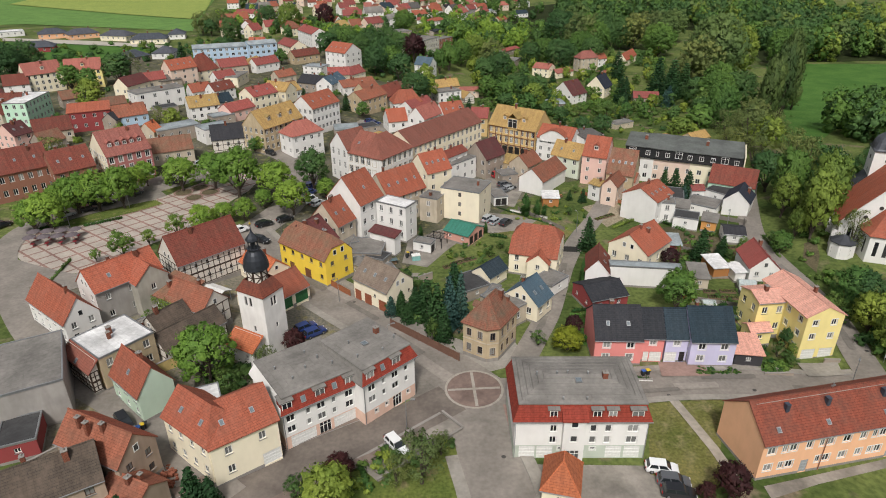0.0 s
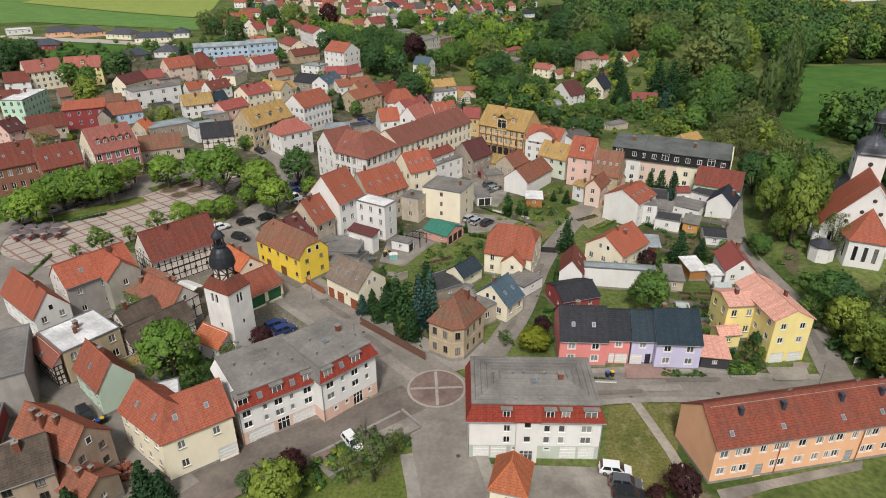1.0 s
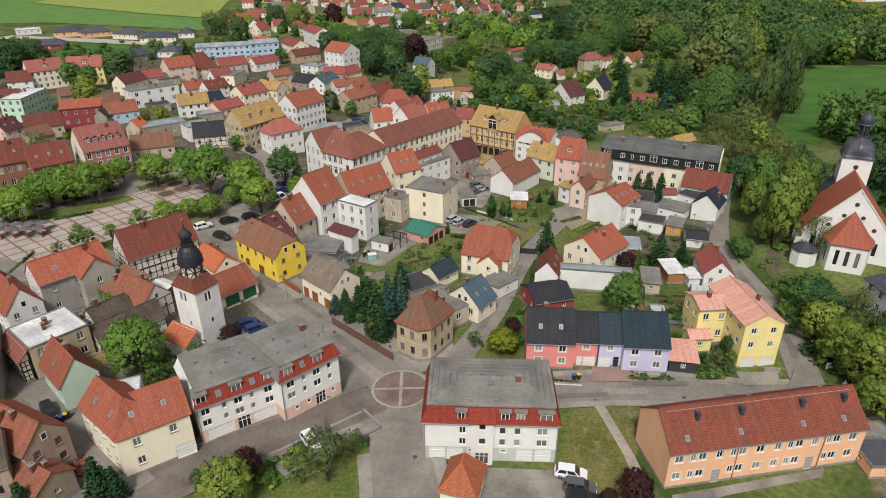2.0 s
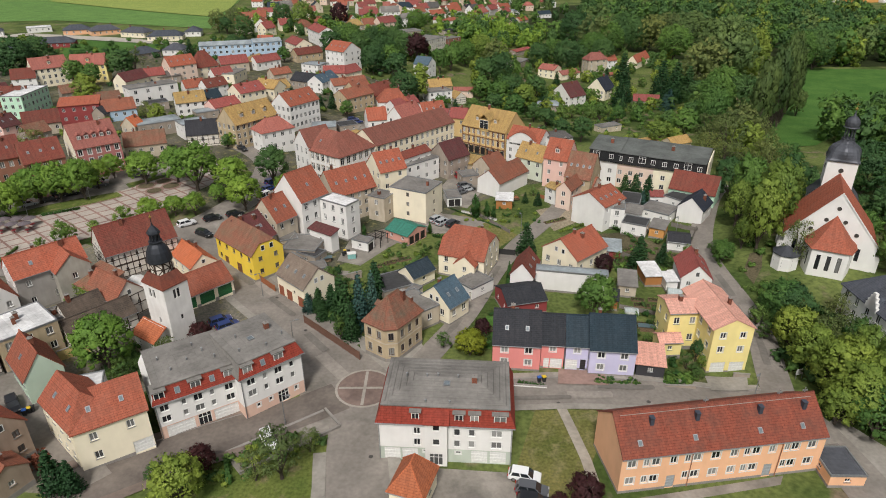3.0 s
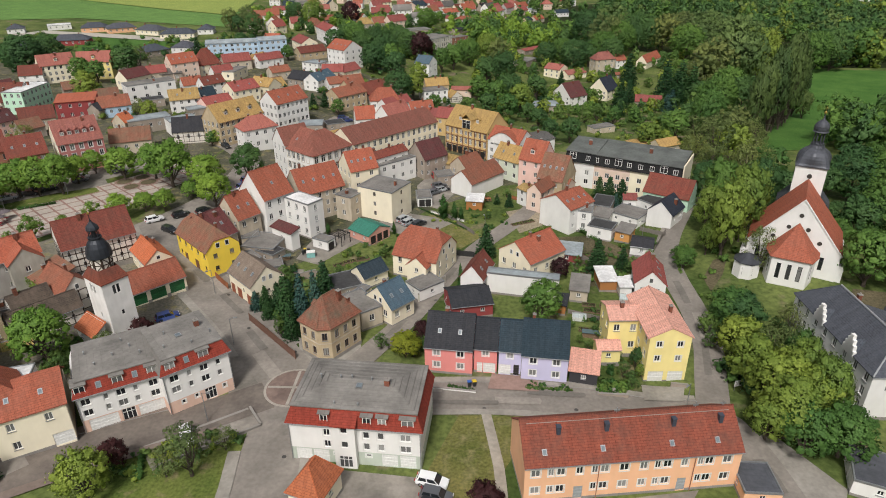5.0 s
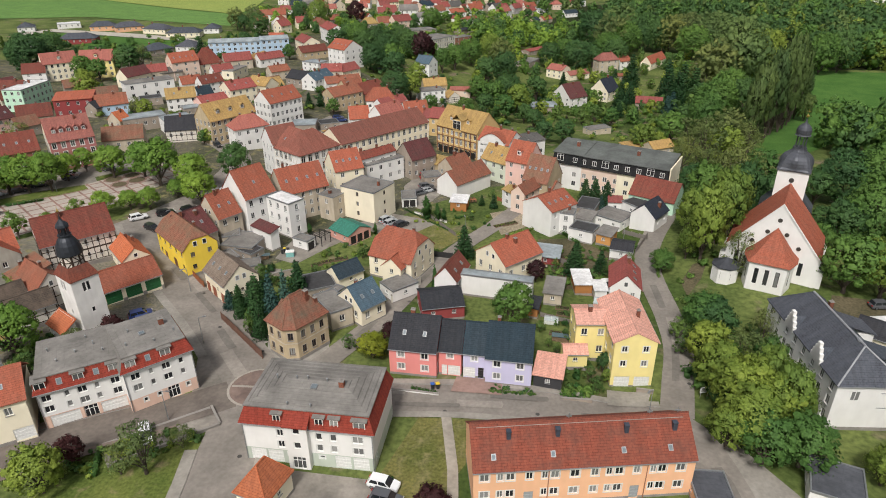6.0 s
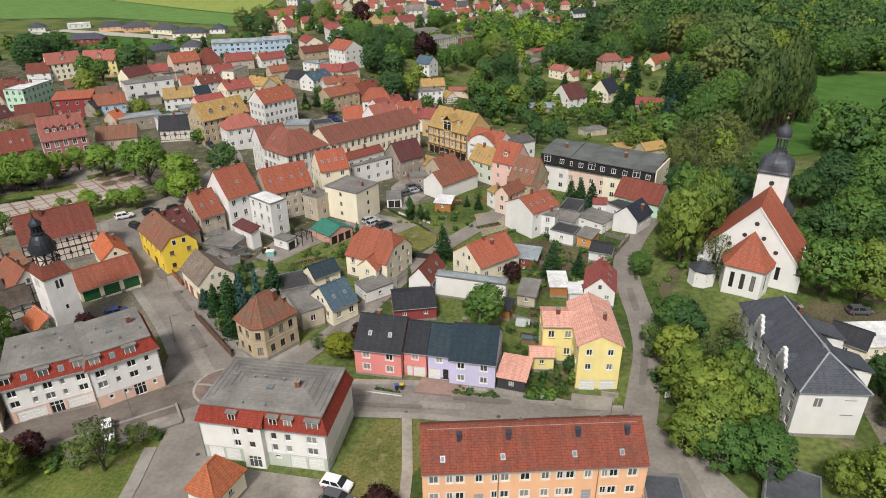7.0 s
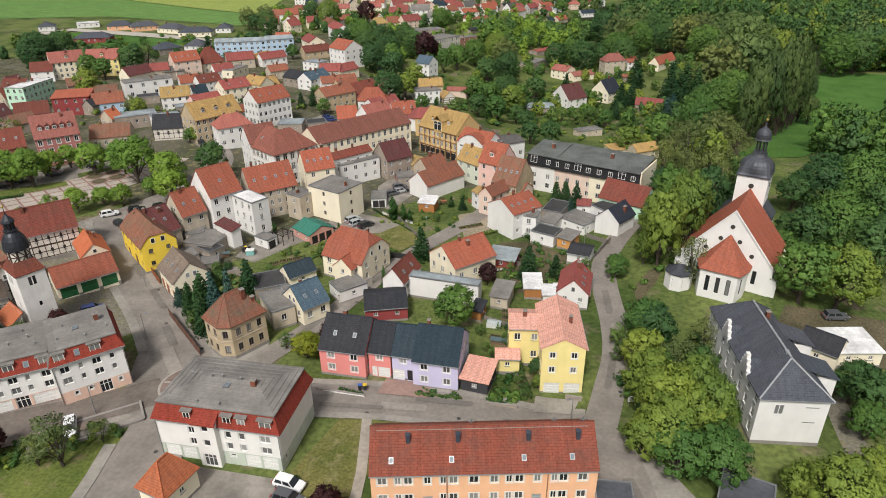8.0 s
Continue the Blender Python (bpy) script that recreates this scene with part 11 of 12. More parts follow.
garden_wall(-0.1, 74.9, -11.6, 65.2, 0.12, wall_mat("stonel"), "flat pale kerb along the parking bay", 0.35)
garden_wall(16.3, 153.5, 25.5, 148.6, 0.5, wall_mat("white"), "low white garden wall before conifers")
garden_wall(-6.9, 114.0, -2.8, 116.9, 1.6, wall_mat("stone"), "rough grey garden wall")
garden_wall(53.5, 85.3, 58.3, 85.5, 0.7, wall_mat("stone"), "low stone garden wall beside the street")
garden_wall(65.5, 89.6, 68.1, 89.5, 1.0, wall_mat("stone"), "rubble retaining wall beside the drive")
garden_wall(26.2, 83.4, 34.4, 83.2, 0.4, wall_mat("white"), "low white kerb wall along the front garden")
garden_wall(-3.0, 139.0, 4.5, 144.4, 0.6, wall_mat("stone"), "low rough yard wall")
garden_wall(-54.7, 58.4, -49.5, 64.3, 1.5, wall_mat("stone"), "rough grey yard wall")
street_lamp(66.5, 83.1, 5.5, 230)
street_lamp(62.3, 93.8, 5.5, 106)
street_lamp(14.6, 107.2, 5.5, 70)
street_lamp(-10.5, 74.5, 5.5, 210)
street_lamp(-25.8, 62.5, 5.5, 200)
street_lamp(-5.0, 71.5, 5.5, 0)
street_lamp(16.4, 78.5, 5.5, 220)
street_lamp(67.7, 140.5, 5.5, 235)
street_lamp(31.4, 139.9, 5.5, 110)
street_lamp(-9.6, 90.9, 5.5, 20)
street_lamp(-80.3, 145.7, 5.5, 170)
street_lamp(-88.9, 133.7, 5.5, 155)
street_lamp(-38.1, 131.2, 5.5, 260)
street_lamp(-21.0, 107.3, 5.5, 240)
waste_bin(33.2, 84.6, "blue")
waste_bin(34.0, 84.8, "yellow")
waste_bin(-42.8, 67.7, "blue")
waste_bin(-42.5, 68.3, "yellow")
waste_bin(-42.3, 68.6, "black")
waste_bin(-8.7, 127.1, "yellow")
waste_bin(-7.9, 127.2, "black")
waste_bin(-8.9, 126.2, "black")
waste_bin(-6.7, 126.5, "grey")
undergrowth("front_garden", [(42.6, 87.0), (49.7, 86.9), (49.0, 85.3), (42.2, 85.0)], 24, 0.25, 0.5, ("shrub", "oak", "thuja"), "clipped shrubs in the front garden")
undergrowth("front_garden_east", [(53.4, 88.6), (59.0, 89.4), (58.4, 86.2), (53.4, 86.2)], 24, 0.3, 0.8, ("shrub", "round", "thuja"), "shrubs and bushes of the front garden")
undergrowth("garden_row", [(50.6, 106.9), (60.2, 114.1), (57.2, 90.2), (53.3, 85.4), (54.4, 99.7)], 46, 0.3, 0.9, ("shrub", "round", "thuja"), "garden shrubs and beds behind the terraced houses")
undergrowth("garden_cottage", [(-1.0, 130.6), (8.7, 136.1), (11.8, 129.0), (8.5, 121.9), (1.2, 121.1)], 26, 0.3, 0.9, ("shrub", "light"), "rough garden shrubs beside the cottage")
undergrowth("garden_firs", [(-10.6, 103.5), (2.4, 93.4), (1.7, 101.8), (0.8, 114.8), (-8.7, 120.1), (-12.3, 115.7)], 60, 0.5, 1.4, ("fir", "shrub", "oak"), "dense shrubs under the fir trees")
undergrowth("allotments", [(40.6, 307.6), (107.6, 325.0), (93.0, 223.2), (72.2, 232.3), (44.5, 260.9)], 190, 0.5, 1.9, ("oak", "shrub", "round", "light"), "allotment gardens with shrubs and fruit bushes")
undergrowth("garden_east", [(52.7, 138.9), (70.8, 140.0), (67.8, 127.9), (61.3, 120.9), (52.0, 120.1)], 70, 0.3, 1.0, ("shrub", "oak", "round"), "garden shrubs between sheds")
undergrowth("gardens_mid", [(8.4, 356.6), (47.0, 341.4), (53.4, 240.7), (30.7, 249.5), (12.7, 279.7)], 120, 0.8, 2.4, ("oak", "shrub", "round", "light"), "garden trees and bushes between houses")
undergrowth("hill_slope", [(74.5, 124.9), (89.8, 145.7), (84.6, 125.9), (77.0, 109.7), (74.7, 115.5)], 11, 0.7, 1.4, ("shrub", "round"), "rough shrubs on the grassy slope")
area("slope_bare", [(78.0, 118.0), (81.5, 124.0), (84.0, 131.0), (81.0, 130.0), (77.5, 123.0)], SOIL, "bare trodden earth on the church slope", 0.06, 1.5)
undergrowth("villa_scrub", [(73.9, 95.1), (86.0, 108.8), (99.2, 103.2), (87.4, 77.7), (79.0, 84.1)], 110, 0.8, 2.0, ("light", "round", "oak"), "dense undergrowth below the tall trees")
undergrowth("garden_centre", [(17.0, 146.7), (30.0, 141.3), (36.8, 147.0), (32.2, 167.3), (24.5, 164.5)], 36, 0.3, 0.8, ("shrub", "light", "thuja"), "garden plants along lawns and beds")
undergrowth("garden_courts", [(44.9, 172.9), (49.1, 190.4), (56.6, 197.2), (57.9, 176.3), (49.9, 155.3)], 14, 0.3, 0.7, ("shrub",), "small courtyard plants")
undergrowth("corner_scrub", [(-16.0, 59.4), (-10.9, 65.6), (-1.6, 71.5), (1.8, 68.1), (-5.8, 61.7), (-9.9, 58.6)], 50, 0.4, 1.1, ("shrub", "light", "oak"), "shrubs of the corner garden")
undergrowth("garden_left", [(-35.6, 77.8), (-41.3, 81.4), (-38.7, 93.0), (-32.5, 85.5), (-31.3, 78.4)], 40, 0.5, 1.3, ("shrub", "oak"), "overgrown shrubs beside the tower")
undergrowth("far_gardens", [(-130.8, 531.5), (-8.9, 563.6), (6.6, 406.8), (-33.1, 352.2), (-72.5, 441.4)], 170, 1.0, 3.2, ("oak", "round", "light"), "trees and bushes among distant houses")
undergrowth("far_gardens_left", [(-296.6, 389.1), (-181.1, 408.9), (-118.9, 438.2), (-91.5, 337.1), (-152.6, 332.3), (-245.7, 325.0)], 170, 1.0, 3.0, ("oak", "round", "light"), "trees and bushes among distant bungalows")
undergrowth("town_greens", [(-172.0, 274.9), (-43.7, 316.2), (4.1, 352.1), (5.7, 274.2), (-44.0, 239.5), (-100.4, 194.0), (-136.5, 204.1)], 230, 0.7, 2.2, ("oak", "round", "light"), "small trees and bushes in back yards")


# ---- roof details of the long apricot house ----
for k in range(4):
    px = (-0.33, -0.11, 0.2, 0.42)[k] * 28.5
    box = Build()
    box.box((px - 0.26, -1.75, 8.1), (px + 0.26, -1.15, 9.75))
    box.box((px - 0.32, -1.81, 9.75), (px + 0.32, -1.09, 9.83))
    part("chimney", box, plain("chimney_slate", (0.045, 0.055, 0.075), 0.5), apricot_house, "slate-clad chimney stack")
for px in (-11.5, -4.0, 5.0, 11.0):
    skylight(apricot_house, slope_pose("L", 28.5, 9.4, 6.2, 3.8, px, -3.3), 0.6, 0.8)
for px in (-0.05, 0.32, 0.45):
    mast = Build()
    mast.tube((px * 28.5, 0, 9.8), (px * 28.5, 0, 10.9), 0.06, 0.06, 6)
    mast.box((px * 28.5 - 0.35, -0.06, 10.3), (px * 28.5 + 0.35, 0.06, 10.5))
    part("roof_vent", mast, ZINC, apricot_house, "slim vent pipe with bracket")
pipe = Build()
pipe.tube((-13.4, -0.55, 9.7), (13.4, -0.55, 9.7), 0.045, 0.045, 6)
part("snow_guard", pipe, PLINTH, apricot_house, "pale grey snow-guard rail")
for f in (0.335, 0.78):
    dp = Build()
    dp.tube(((f - 0.5) * 28.2, -4.55, 0.0), ((f - 0.5) * 28.2, -4.55, 6.1), 0.06, 0.06, 6)
    part("downpipe", dp, plain("pipe_brown", (0.3, 0.13, 0.08), 0.5), apricot_house)

# ---- golden building: gable dormer, brown bands and corner strips, arcade ----
for z, h, out in ((2.95, 0.32, 0.1), (5.9, 0.24, 0.08), (8.5, 0.4, 0.14)):
    bd = Build()
    bd.box((-8.5, -5.7 - out, z), (8.5, -5.68, z + h))
    part("band", bd, plain("brown_trim", (0.2, 0.095, 0.05), 0.8), golden_building, "brown brick band")
for k in range(8):
    bd = Build()
    x = k / 7 * 16.7 - 8.35
    bd.box((x - 0.14, -5.77, 0.0), (x + 0.14, -5.68, 8.5))
    part("pilaster", bd, plain("brown_trim", (0.2, 0.095, 0.05), 0.8), golden_building, "narrow brown brick pilaster")
dormer(golden_building, 0.3, -5.85, 8.8, 3.6, 3.2, 5.5, roof_mat("yel", False), wall_mat("ochre2"), False)
# Dark boxes on the closed wall stand for the shaded depth of arches.
for k in range(7):
    ar = Build()
    x = (k + 0.5) / 7 * 16.4 - 8.2
    ar.box((x - 0.85, -5.8, 0.3), (x + 0.85, -5.66, 2.6))
    part("arcade_opening", ar, DOOR_DARK, golden_building, "dark panel painted as the shade of an arcade opening")

# ---- rounded white gable on the next house ----
arch = [(-4.6, 6.6)] + [(-4.6 + 9.2 * k / 16, 8.0 + 2.3 * math.sin(math.pi * k / 16)) for k in range(17)] + [(4.6, 6.6)]
gb, gc = Build(), Build()
gb.face([(x, -4.62, z) for x, z in arch])
gb.face([(x, -1.4, z) for x, z in reversed(arch)])
for (xa, za), (xb, zb) in zip(arch, arch[1:]):
    gb.face([(xa, -4.62, za), (xa, -1.4, za), (xb, -1.4, zb), (xb, -4.62, zb)])
for (xa, za), (xb, zb) in zip(arch[1:-1], arch[2:-1]):
    gc.slab([(xa, -4.8, za + 0.22), (xb, -4.8, zb + 0.22), (xb, -1.2, zb + 0.22), (xa, -1.2, za + 0.22)], 0.2)
part("rounded_gable", gb, wall_mat("white"), curved_house, "white rounded gable")
part("gable_roof", gc, roof_mat("red", False), curved_house)
for k in range(4):
    window(curved_house, pose(-2.7 + 1.8 * k, -4.64, 7.1, 0, 0, 0), 0.9, 1.3, 2)

# ---- ivy on the grey house ----
rs_ivy = np.random.RandomState(5)
cl = [np.array([rs_ivy.uniform(-4.8, 4.0), -3.15, rs_ivy.uniform(0.3, 4.3)]) for _ in range(90)]
v_, f_ = leaf_cloud(rs_ivy, cl, [0.65] * 90, 60, 0.14, 1.0, 0)
iv = part("ivy", mesh_from("ivy", v_, f_, [LEAF["light"]]), None, ivy_house, "green ivy covering the wall")
iv["kind"] = "stuff"

# ---- street sign beside the lane ----
sg = thing("street_sign", pose(75.6, 89.1, T(75.6, 89.1), 0, 0, 20), "white information board on two posts beside the lane", "sign")
for s in (-0.6, 0.6):
    b = Build()
    b.tube((s, 0, -0.3), (s, 0, 2.0), 0.04, 0.04, 6)
    part("post", b, ZINC, sg)
b = Build()
b.box((-0.8, -0.05, 0.9), (0.8, -0.01, 2.0))
part("board", b, SHUTTER_WHITE, sg)
for k in range(4):
    b = Build()
    b.box((-0.6, -0.06, 1.1 + 0.2 * k), (0.5, -0.052, 1.17 + 0.2 * k))
    part("text_bar", b, DOOR_DARK, sg)

# ---- pergola beside the green-roofed garage ----
pg = thing("pergola", pose(-2.2, 133.2, T(-2.2, 133.2), 0, 0, -25), "black steel pergola frame with glass roof in the yard", "pergola")
for x in (-1.8, 0, 1.8):
    for y in (-1.5, 1.5):
        b = Build()
        b.box((x - 0.07, y - 0.07, -0.2), (x + 0.07, y + 0.07, 2.4))
        part("post", b, DOOR_DARK, pg)
for y in (-1.5, 1.5):
    b = Build()
    b.box((-2.0, y - 0.08, 2.4), (2.0, y + 0.08, 2.55))
    part("beam", b, DOOR_DARK, pg)
for k in range(6):
    b = Build()
    x = -1.8 + k * 0.72
    b.box((x - 0.05, -1.8, 2.55), (x + 0.05, 1.8, 2.65))
    part("rafter", b, DOOR_DARK, pg)

# ---- cafe parasols and tables on the square ----
CAFE = (-93.5, 127.5)
for k in range(8):
    x, y = CAFE[0] + (k % 4) * 2.9 + (k // 4) * 0.9, CAFE[1] - (k // 4) * 3.0 + (k % 4) * 0.5
    pr = thing("parasol", pose(x, y, T(x, y) + 0.06, 0, 0, 17 * k), "folded-out dark grey parasol over a cafe table", "parasol", "cafe parasols")
    b = Build()
    b.tube((0, 0, 0), (0, 0, 2.5), 0.03, 0.03, 6)
    part("pole", b, ZINC, pr)
    b = Build()
    b.lathe([(1.5, 2.05), (0.8, 2.35), (0.05, 2.6)], 8)
    part("canopy", b, plain("parasol_cloth", (0.12, 0.1, 0.11), 0.9), pr)
    b = Build()
    b.lathe([(0.3, 0.0), (0.05, 0.05), (0.05, 0.7), (0.5, 0.72), (0.5, 0.76)], 10)
    tb = thing("cafe_table", pose(x + 0.7, y - 0.5, T(x, y) + 0.06), "round dark red cafe table on the square", "table", "cafe tables")
    part("tabletop", b, plain("cafe_red", (0.25, 0.03, 0.04), 0.5), tb)

# ---- villa: rear cross gables, stepped dormer, end window and lead ridge ----
for yy in (-4.5, 3.6):
    g = Build()
    g.box((4.0, yy - 2.0, 4.0), (7.6, yy + 2.0, 7.9))
    part("rear_wing", g, wall_mat("white"), white_villa)
    g = Build()
    g.slab([(2.2, yy - 2.3, 9.8), (7.9, yy - 2.3, 7.9), (7.9, yy + 2.3, 7.9), (2.2, yy + 2.3, 9.8)], 0.16)
    part("rear_wing_roof", g, roof_mat("slate2", False), white_villa)
    g = Build()
    g.box((2.2, yy + 2.2, 9.72), (2.6, yy + 2.4, 9.95))
    part("flashing", g, ZINC, white_villa)
for yc in (-5.2, 3.4):
    g = Build()
    for k, (w_, z_) in enumerate(((1.9, 8.6), (1.5, 9.4), (1.0, 10.2), (0.5, 10.9))):
        g.box((-5.0, yc - w_ * 0.75, 7.6 + 0.002 * k), (-4.5 + 0.002 * k, yc + w_ * 0.75, z_))
    part("stepped_gable", g, wall_mat("white"), white_villa, "white stepped dormer gable")
    g = Build()
    g.slab([(-4.5, yc - 1.4, 8.3), (-2.4, yc, 10.0), (-4.5, yc, 10.0)], 0.12)
    g.slab([(-4.5, yc + 1.4, 8.3), (-4.5, yc, 10.0), (-2.4, yc, 10.0)], 0.12)
    part("dormer_roof", g, roof_mat("slate2", False), white_villa)
window(white_villa, pose(-1.9, -11.55, 5.3, 0, 0, 0), 1.3, 1.7, 2)
for z_ in (4.0, 6.6):
    g = Build()
    g.box((1.6, -11.56, z_), (3.3, -11.49, z_ + 0.1))
    part("vent_grille", g, ZINC, white_villa)
g = Build()
g.tube((0, -7.6, 12.06), (0, 7.6, 12.06), 0.16, 0.16, 8)
for sx in (-1, 1):
    g.tube((0, -7.6, 12.03), (sx * 4.95, -11.8, 8.03), 0.12, 0.12, 6)
part("lead_ridge", g, plain("lead_pale", (0.36, 0.37, 0.39), 0.5, 0.3), white_villa, "pale lead ridge strip")

chimney(white_villa, 1.1, 4.2, 11.3, 0.9, 0.6)

# ---- manhole covers ----
IRON = plain("manhole_iron", (0.09, 0.085, 0.08), 0.6, 0.5)
for x, y in ((2, 90), (-9, 96), (-18, 107), (12, 76), (36, 79.5), (50, 81), (62, 80.5), (74, 92), (9, 66), (-8, 70), (-20, 62), (16, 97), (24, 110)):
    disc(x, y, 0, 0.33, 0.2, IRON, "manhole_cover", "round cast-iron manhole cover in the street", n=16)

# ---- gardens: beds, cold frame, greenhouse, patio furniture, containers ----
EDGING = plain("bed_edging", (0.16, 0.11, 0.07), 0.9)
COMPOST = grass("bed_soil", (0.04, 0.032, 0.02), (0.075, 0.06, 0.04))


def garden_bed(x, y, w, d, rot, seed, kinds=("shrub", "light")):
    """A raised bed edged with boards, planted in rows."""
    root = thing("garden_bed", pose(x, y, T(x, y), 0, 0, rot), "board-edged vegetable bed with rows of green plants", "garden bed", "garden beds")
    for a, b in (((-w / 2, -d / 2), (w / 2, -d / 2 + 0.06)), ((-w / 2, d / 2 - 0.06), (w / 2, d / 2)), ((-w / 2, -d / 2 + 0.06), (-w / 2 + 0.06, d / 2 - 0.06)), ((w / 2 - 0.06, -d / 2 + 0.06), (w / 2, d / 2 - 0.06))):
        q = Build()
        q.box((*a, -0.2), (*b, 0.32))
        part("board", q, EDGING, root)
    q = Build()
    q.box((-w / 2 + 0.06, -d / 2 + 0.06, -0.2), (w / 2 - 0.06, d / 2 - 0.06, 0.26))
    part("soil", q, COMPOST, root)
    rs = np.random.RandomState(seed)
    C = [np.array([-w / 2 + 0.3 + (w - 0.6) * i / max(1, int(w / 0.6)), -d / 2 + 0.3 + (d - 0.6) * j / max(1, int(d / 0.7)), 0.35]) for i in range(int(w / 0.6) + 1) for j in range(int(d / 0.7) + 1)]
    v, f = leaf_cloud(rs, C, [rs.uniform(0.14, 0.3) for _ in C], 120, 0.09, 1.0, 0)
    ob = part("plants", mesh_from("plants", v, f, [LEAF[kinds[seed % len(kinds)]]]), None, root)
    ob["kind"] = "stuff"


def cold_frame(x, y, w, d, h, rot, words):
    root = thing("greenhouse", pose(x, y, T(x, y), 0, 0, rot), words, "greenhouse")
    q = Build()
    q.box((-w / 2, -d / 2, -0.2), (w / 2, d / 2, h * 0.75))
    part("base", q, plain("frame_pale", (0.6, 0.62, 0.6), 0.4), root)
    n = max(2, int(w / 0.9))
    for k in range(n):
        x0, x1 = -w / 2 + w * k / n + 0.04, -w / 2 + w * (k + 1) / n - 0.04
        for sgn in (-1, 1):
            q = Build()
            q.slab([(x0, sgn * d / 2, h * 0.76), (x1, sgn * d / 2, h * 0.76), (x1, 0.02 * sgn, h), (x0, 0.02 * sgn, h)][::sgn * -1], 0.03)
            part("pane", q, plain("greenhouse_pane", (0.42, 0.47, 0.47), 0.12, 0, 0.6), root)


def patio_set(x, y, rot, cloth):
    tb = thing("garden_table", pose(x, y, T(x, y) + 0.06, 0, 0, rot), "wooden garden table standing on a patio", "table", "garden tables")
    q = Build()
    q.box((-0.8, -0.45, 0.7), (0.8, 0.45, 0.75))
    part("tabletop", q, FENCE_RUST, tb)
    for sx in (-0.7, 0.7):
        for sy in (-0.36, 0.36):
            q = Build()
            q.box((sx - 0.04, sy - 0.04, 0), (sx + 0.04, sy + 0.04, 0.7))
            part("leg", q, FENCE_RUST, tb)
    for k in range(4):
        a = rot + (0 if k < 2 else 180)
        o = Matrix.Rotation(radians(rot), 3, "Z") @ Vector(((-0.4, 0.4)[k % 2], -0.85 if k < 2 else 0.85, 0))
        ch = thing("garden_chair", pose(x + o.x, y + o.y, T(x, y) + 0.06, 0, 0, a), "garden chair with a " + cloth[0] + " cushion at a patio table", "chair", "garden chairs")
        q = Build()
        q.box((-0.24, -0.24, 0.4), (0.24, 0.24, 0.47))
        part("seat", q, plain("cushion_" + cloth[0], cloth[1], 0.9), ch)
        q = Build()
        q.box((-0.24, -0.28, 0.45), (0.24, -0.22, 0.95))
        part("backrest", q, plain("cushion_" + cloth[0], cloth[1], 0.9), ch)
        for sx in (-0.2, 0.2):
            for sy in (-0.2, 0.2):
                q = Build()
                q.box((sx - 0.025, sy - 0.025, 0), (sx + 0.025, sy + 0.025, 0.4))
                part("leg", q, FENCE_DARK, ch)


def wood_stack(x, y, w, rot):
    root = thing("wood_stack", pose(x, y, T(x, y), 0, 0, rot), "stacked firewood logs under a sheet cover", "firewood")
    for k in range(int(w / 0.24)):
        for r in range(5):
            q = Build()
            c = (-w / 2 + 0.12 + 0.24 * k + (0.12 if r % 2 else 0), 0.12 + 0.2 * r)
            q.tube((c[0], -0.45, c[1]), (c[0], 0.45, c[1]), 0.115, 0.105, 6)
            part("log", q, plain("cut_wood", (0.34, 0.24, 0.15), 0.9), root)
    q = Build()
    q.slab([(-w / 2 - 0.1, -0.6, 1.12), (w / 2 + 0.2, -0.6, 1.12), (w / 2 + 0.2, 0.6, 1.22), (-w / 2 - 0.1, 0.6, 1.22)], 0.04)
    part("cover", q, plain("tarp", (0.08, 0.12, 0.13), 0.7), root)


def water_tank(x, y, col, words):
    root = thing("water_tank", pose(x, y, T(x, y), 0, 0, 15), words, "container")
    q = Build()
    q.box((-0.9, -0.6, 0.0), (0.9, 0.6, 1.2))
    part("body", q, plain("tank_" + words[:4], col, 0.5), root)
    q = Build()
    q.box((-0.96, -0.66, 1.2), (0.96, 0.66, 1.32))
    q.lathe([(0.2, 1.32), (0.2, 1.42)], 10)
    part("lid", q, FRAME_WHITE, root)


for k, (x, y, w, d, rot) in enumerate(((54.4, 109.8, 3.2, 1.3, -6), (57.5, 112.1, 3.0, 1.2, -6), (53.9, 112.0, 2.6, 1.2, -6), (57.6, 109.6, 2.4, 1.1, -6), (56.3, 104.0, 3.0, 1.2, -6), (52.6, 103.2, 2.2, 1.2, -6), (55.5, 134.0, 3.0, 1.3, 20), (59.0, 133.0, 2.6, 1.3, 20), (57.5, 130.6, 2.4, 1.2, 20), (2.5, 123.9, 3.0, 1.3, 30), (5.2, 125.6, 3.0, 1.3, 30), (0.6, 122.2, 2.4, 1.2, 30), (41.5, 150.2, 3.2, 1.4, 35), (38.8, 148.4, 3.0, 1.4, 35), (66.0, 131.0, 2.6, 1.2, 0), (66.2, 128.6, 2.6, 1.2, 0), (24.6, 99.0, 3.0, 1.2, 10))):
    garden_bed(x, y, w, d, rot, 50 + k)
cold_frame(51.8, 107.0, 2.6, 1.8, 1.1, -3, "low white cold frame with glass lids in the garden")
cold_frame(61.5, 113.2, 3.4, 2.4, 2.3, -10, "small pale greenhouse between garden beds")
patio_set(58.6, 119.6, -5, ("red", (0.4, 0.06, 0.07)))
patio_set(49.6, 128.5, 30, ("pale", (0.6, 0.57, 0.5)))
patio_set(30.5, 163.0, 20, ("brown", (0.2, 0.12, 0.07)))
wood_stack(53.6, 101.2, 3.2, -4)
wood_stack(-12.2, 123.2, 2.6, 20)
water_tank(-6.8, 125.5, (0.2, 0.42, 0.4), "turquoise plastic tank with white lid in a yard")
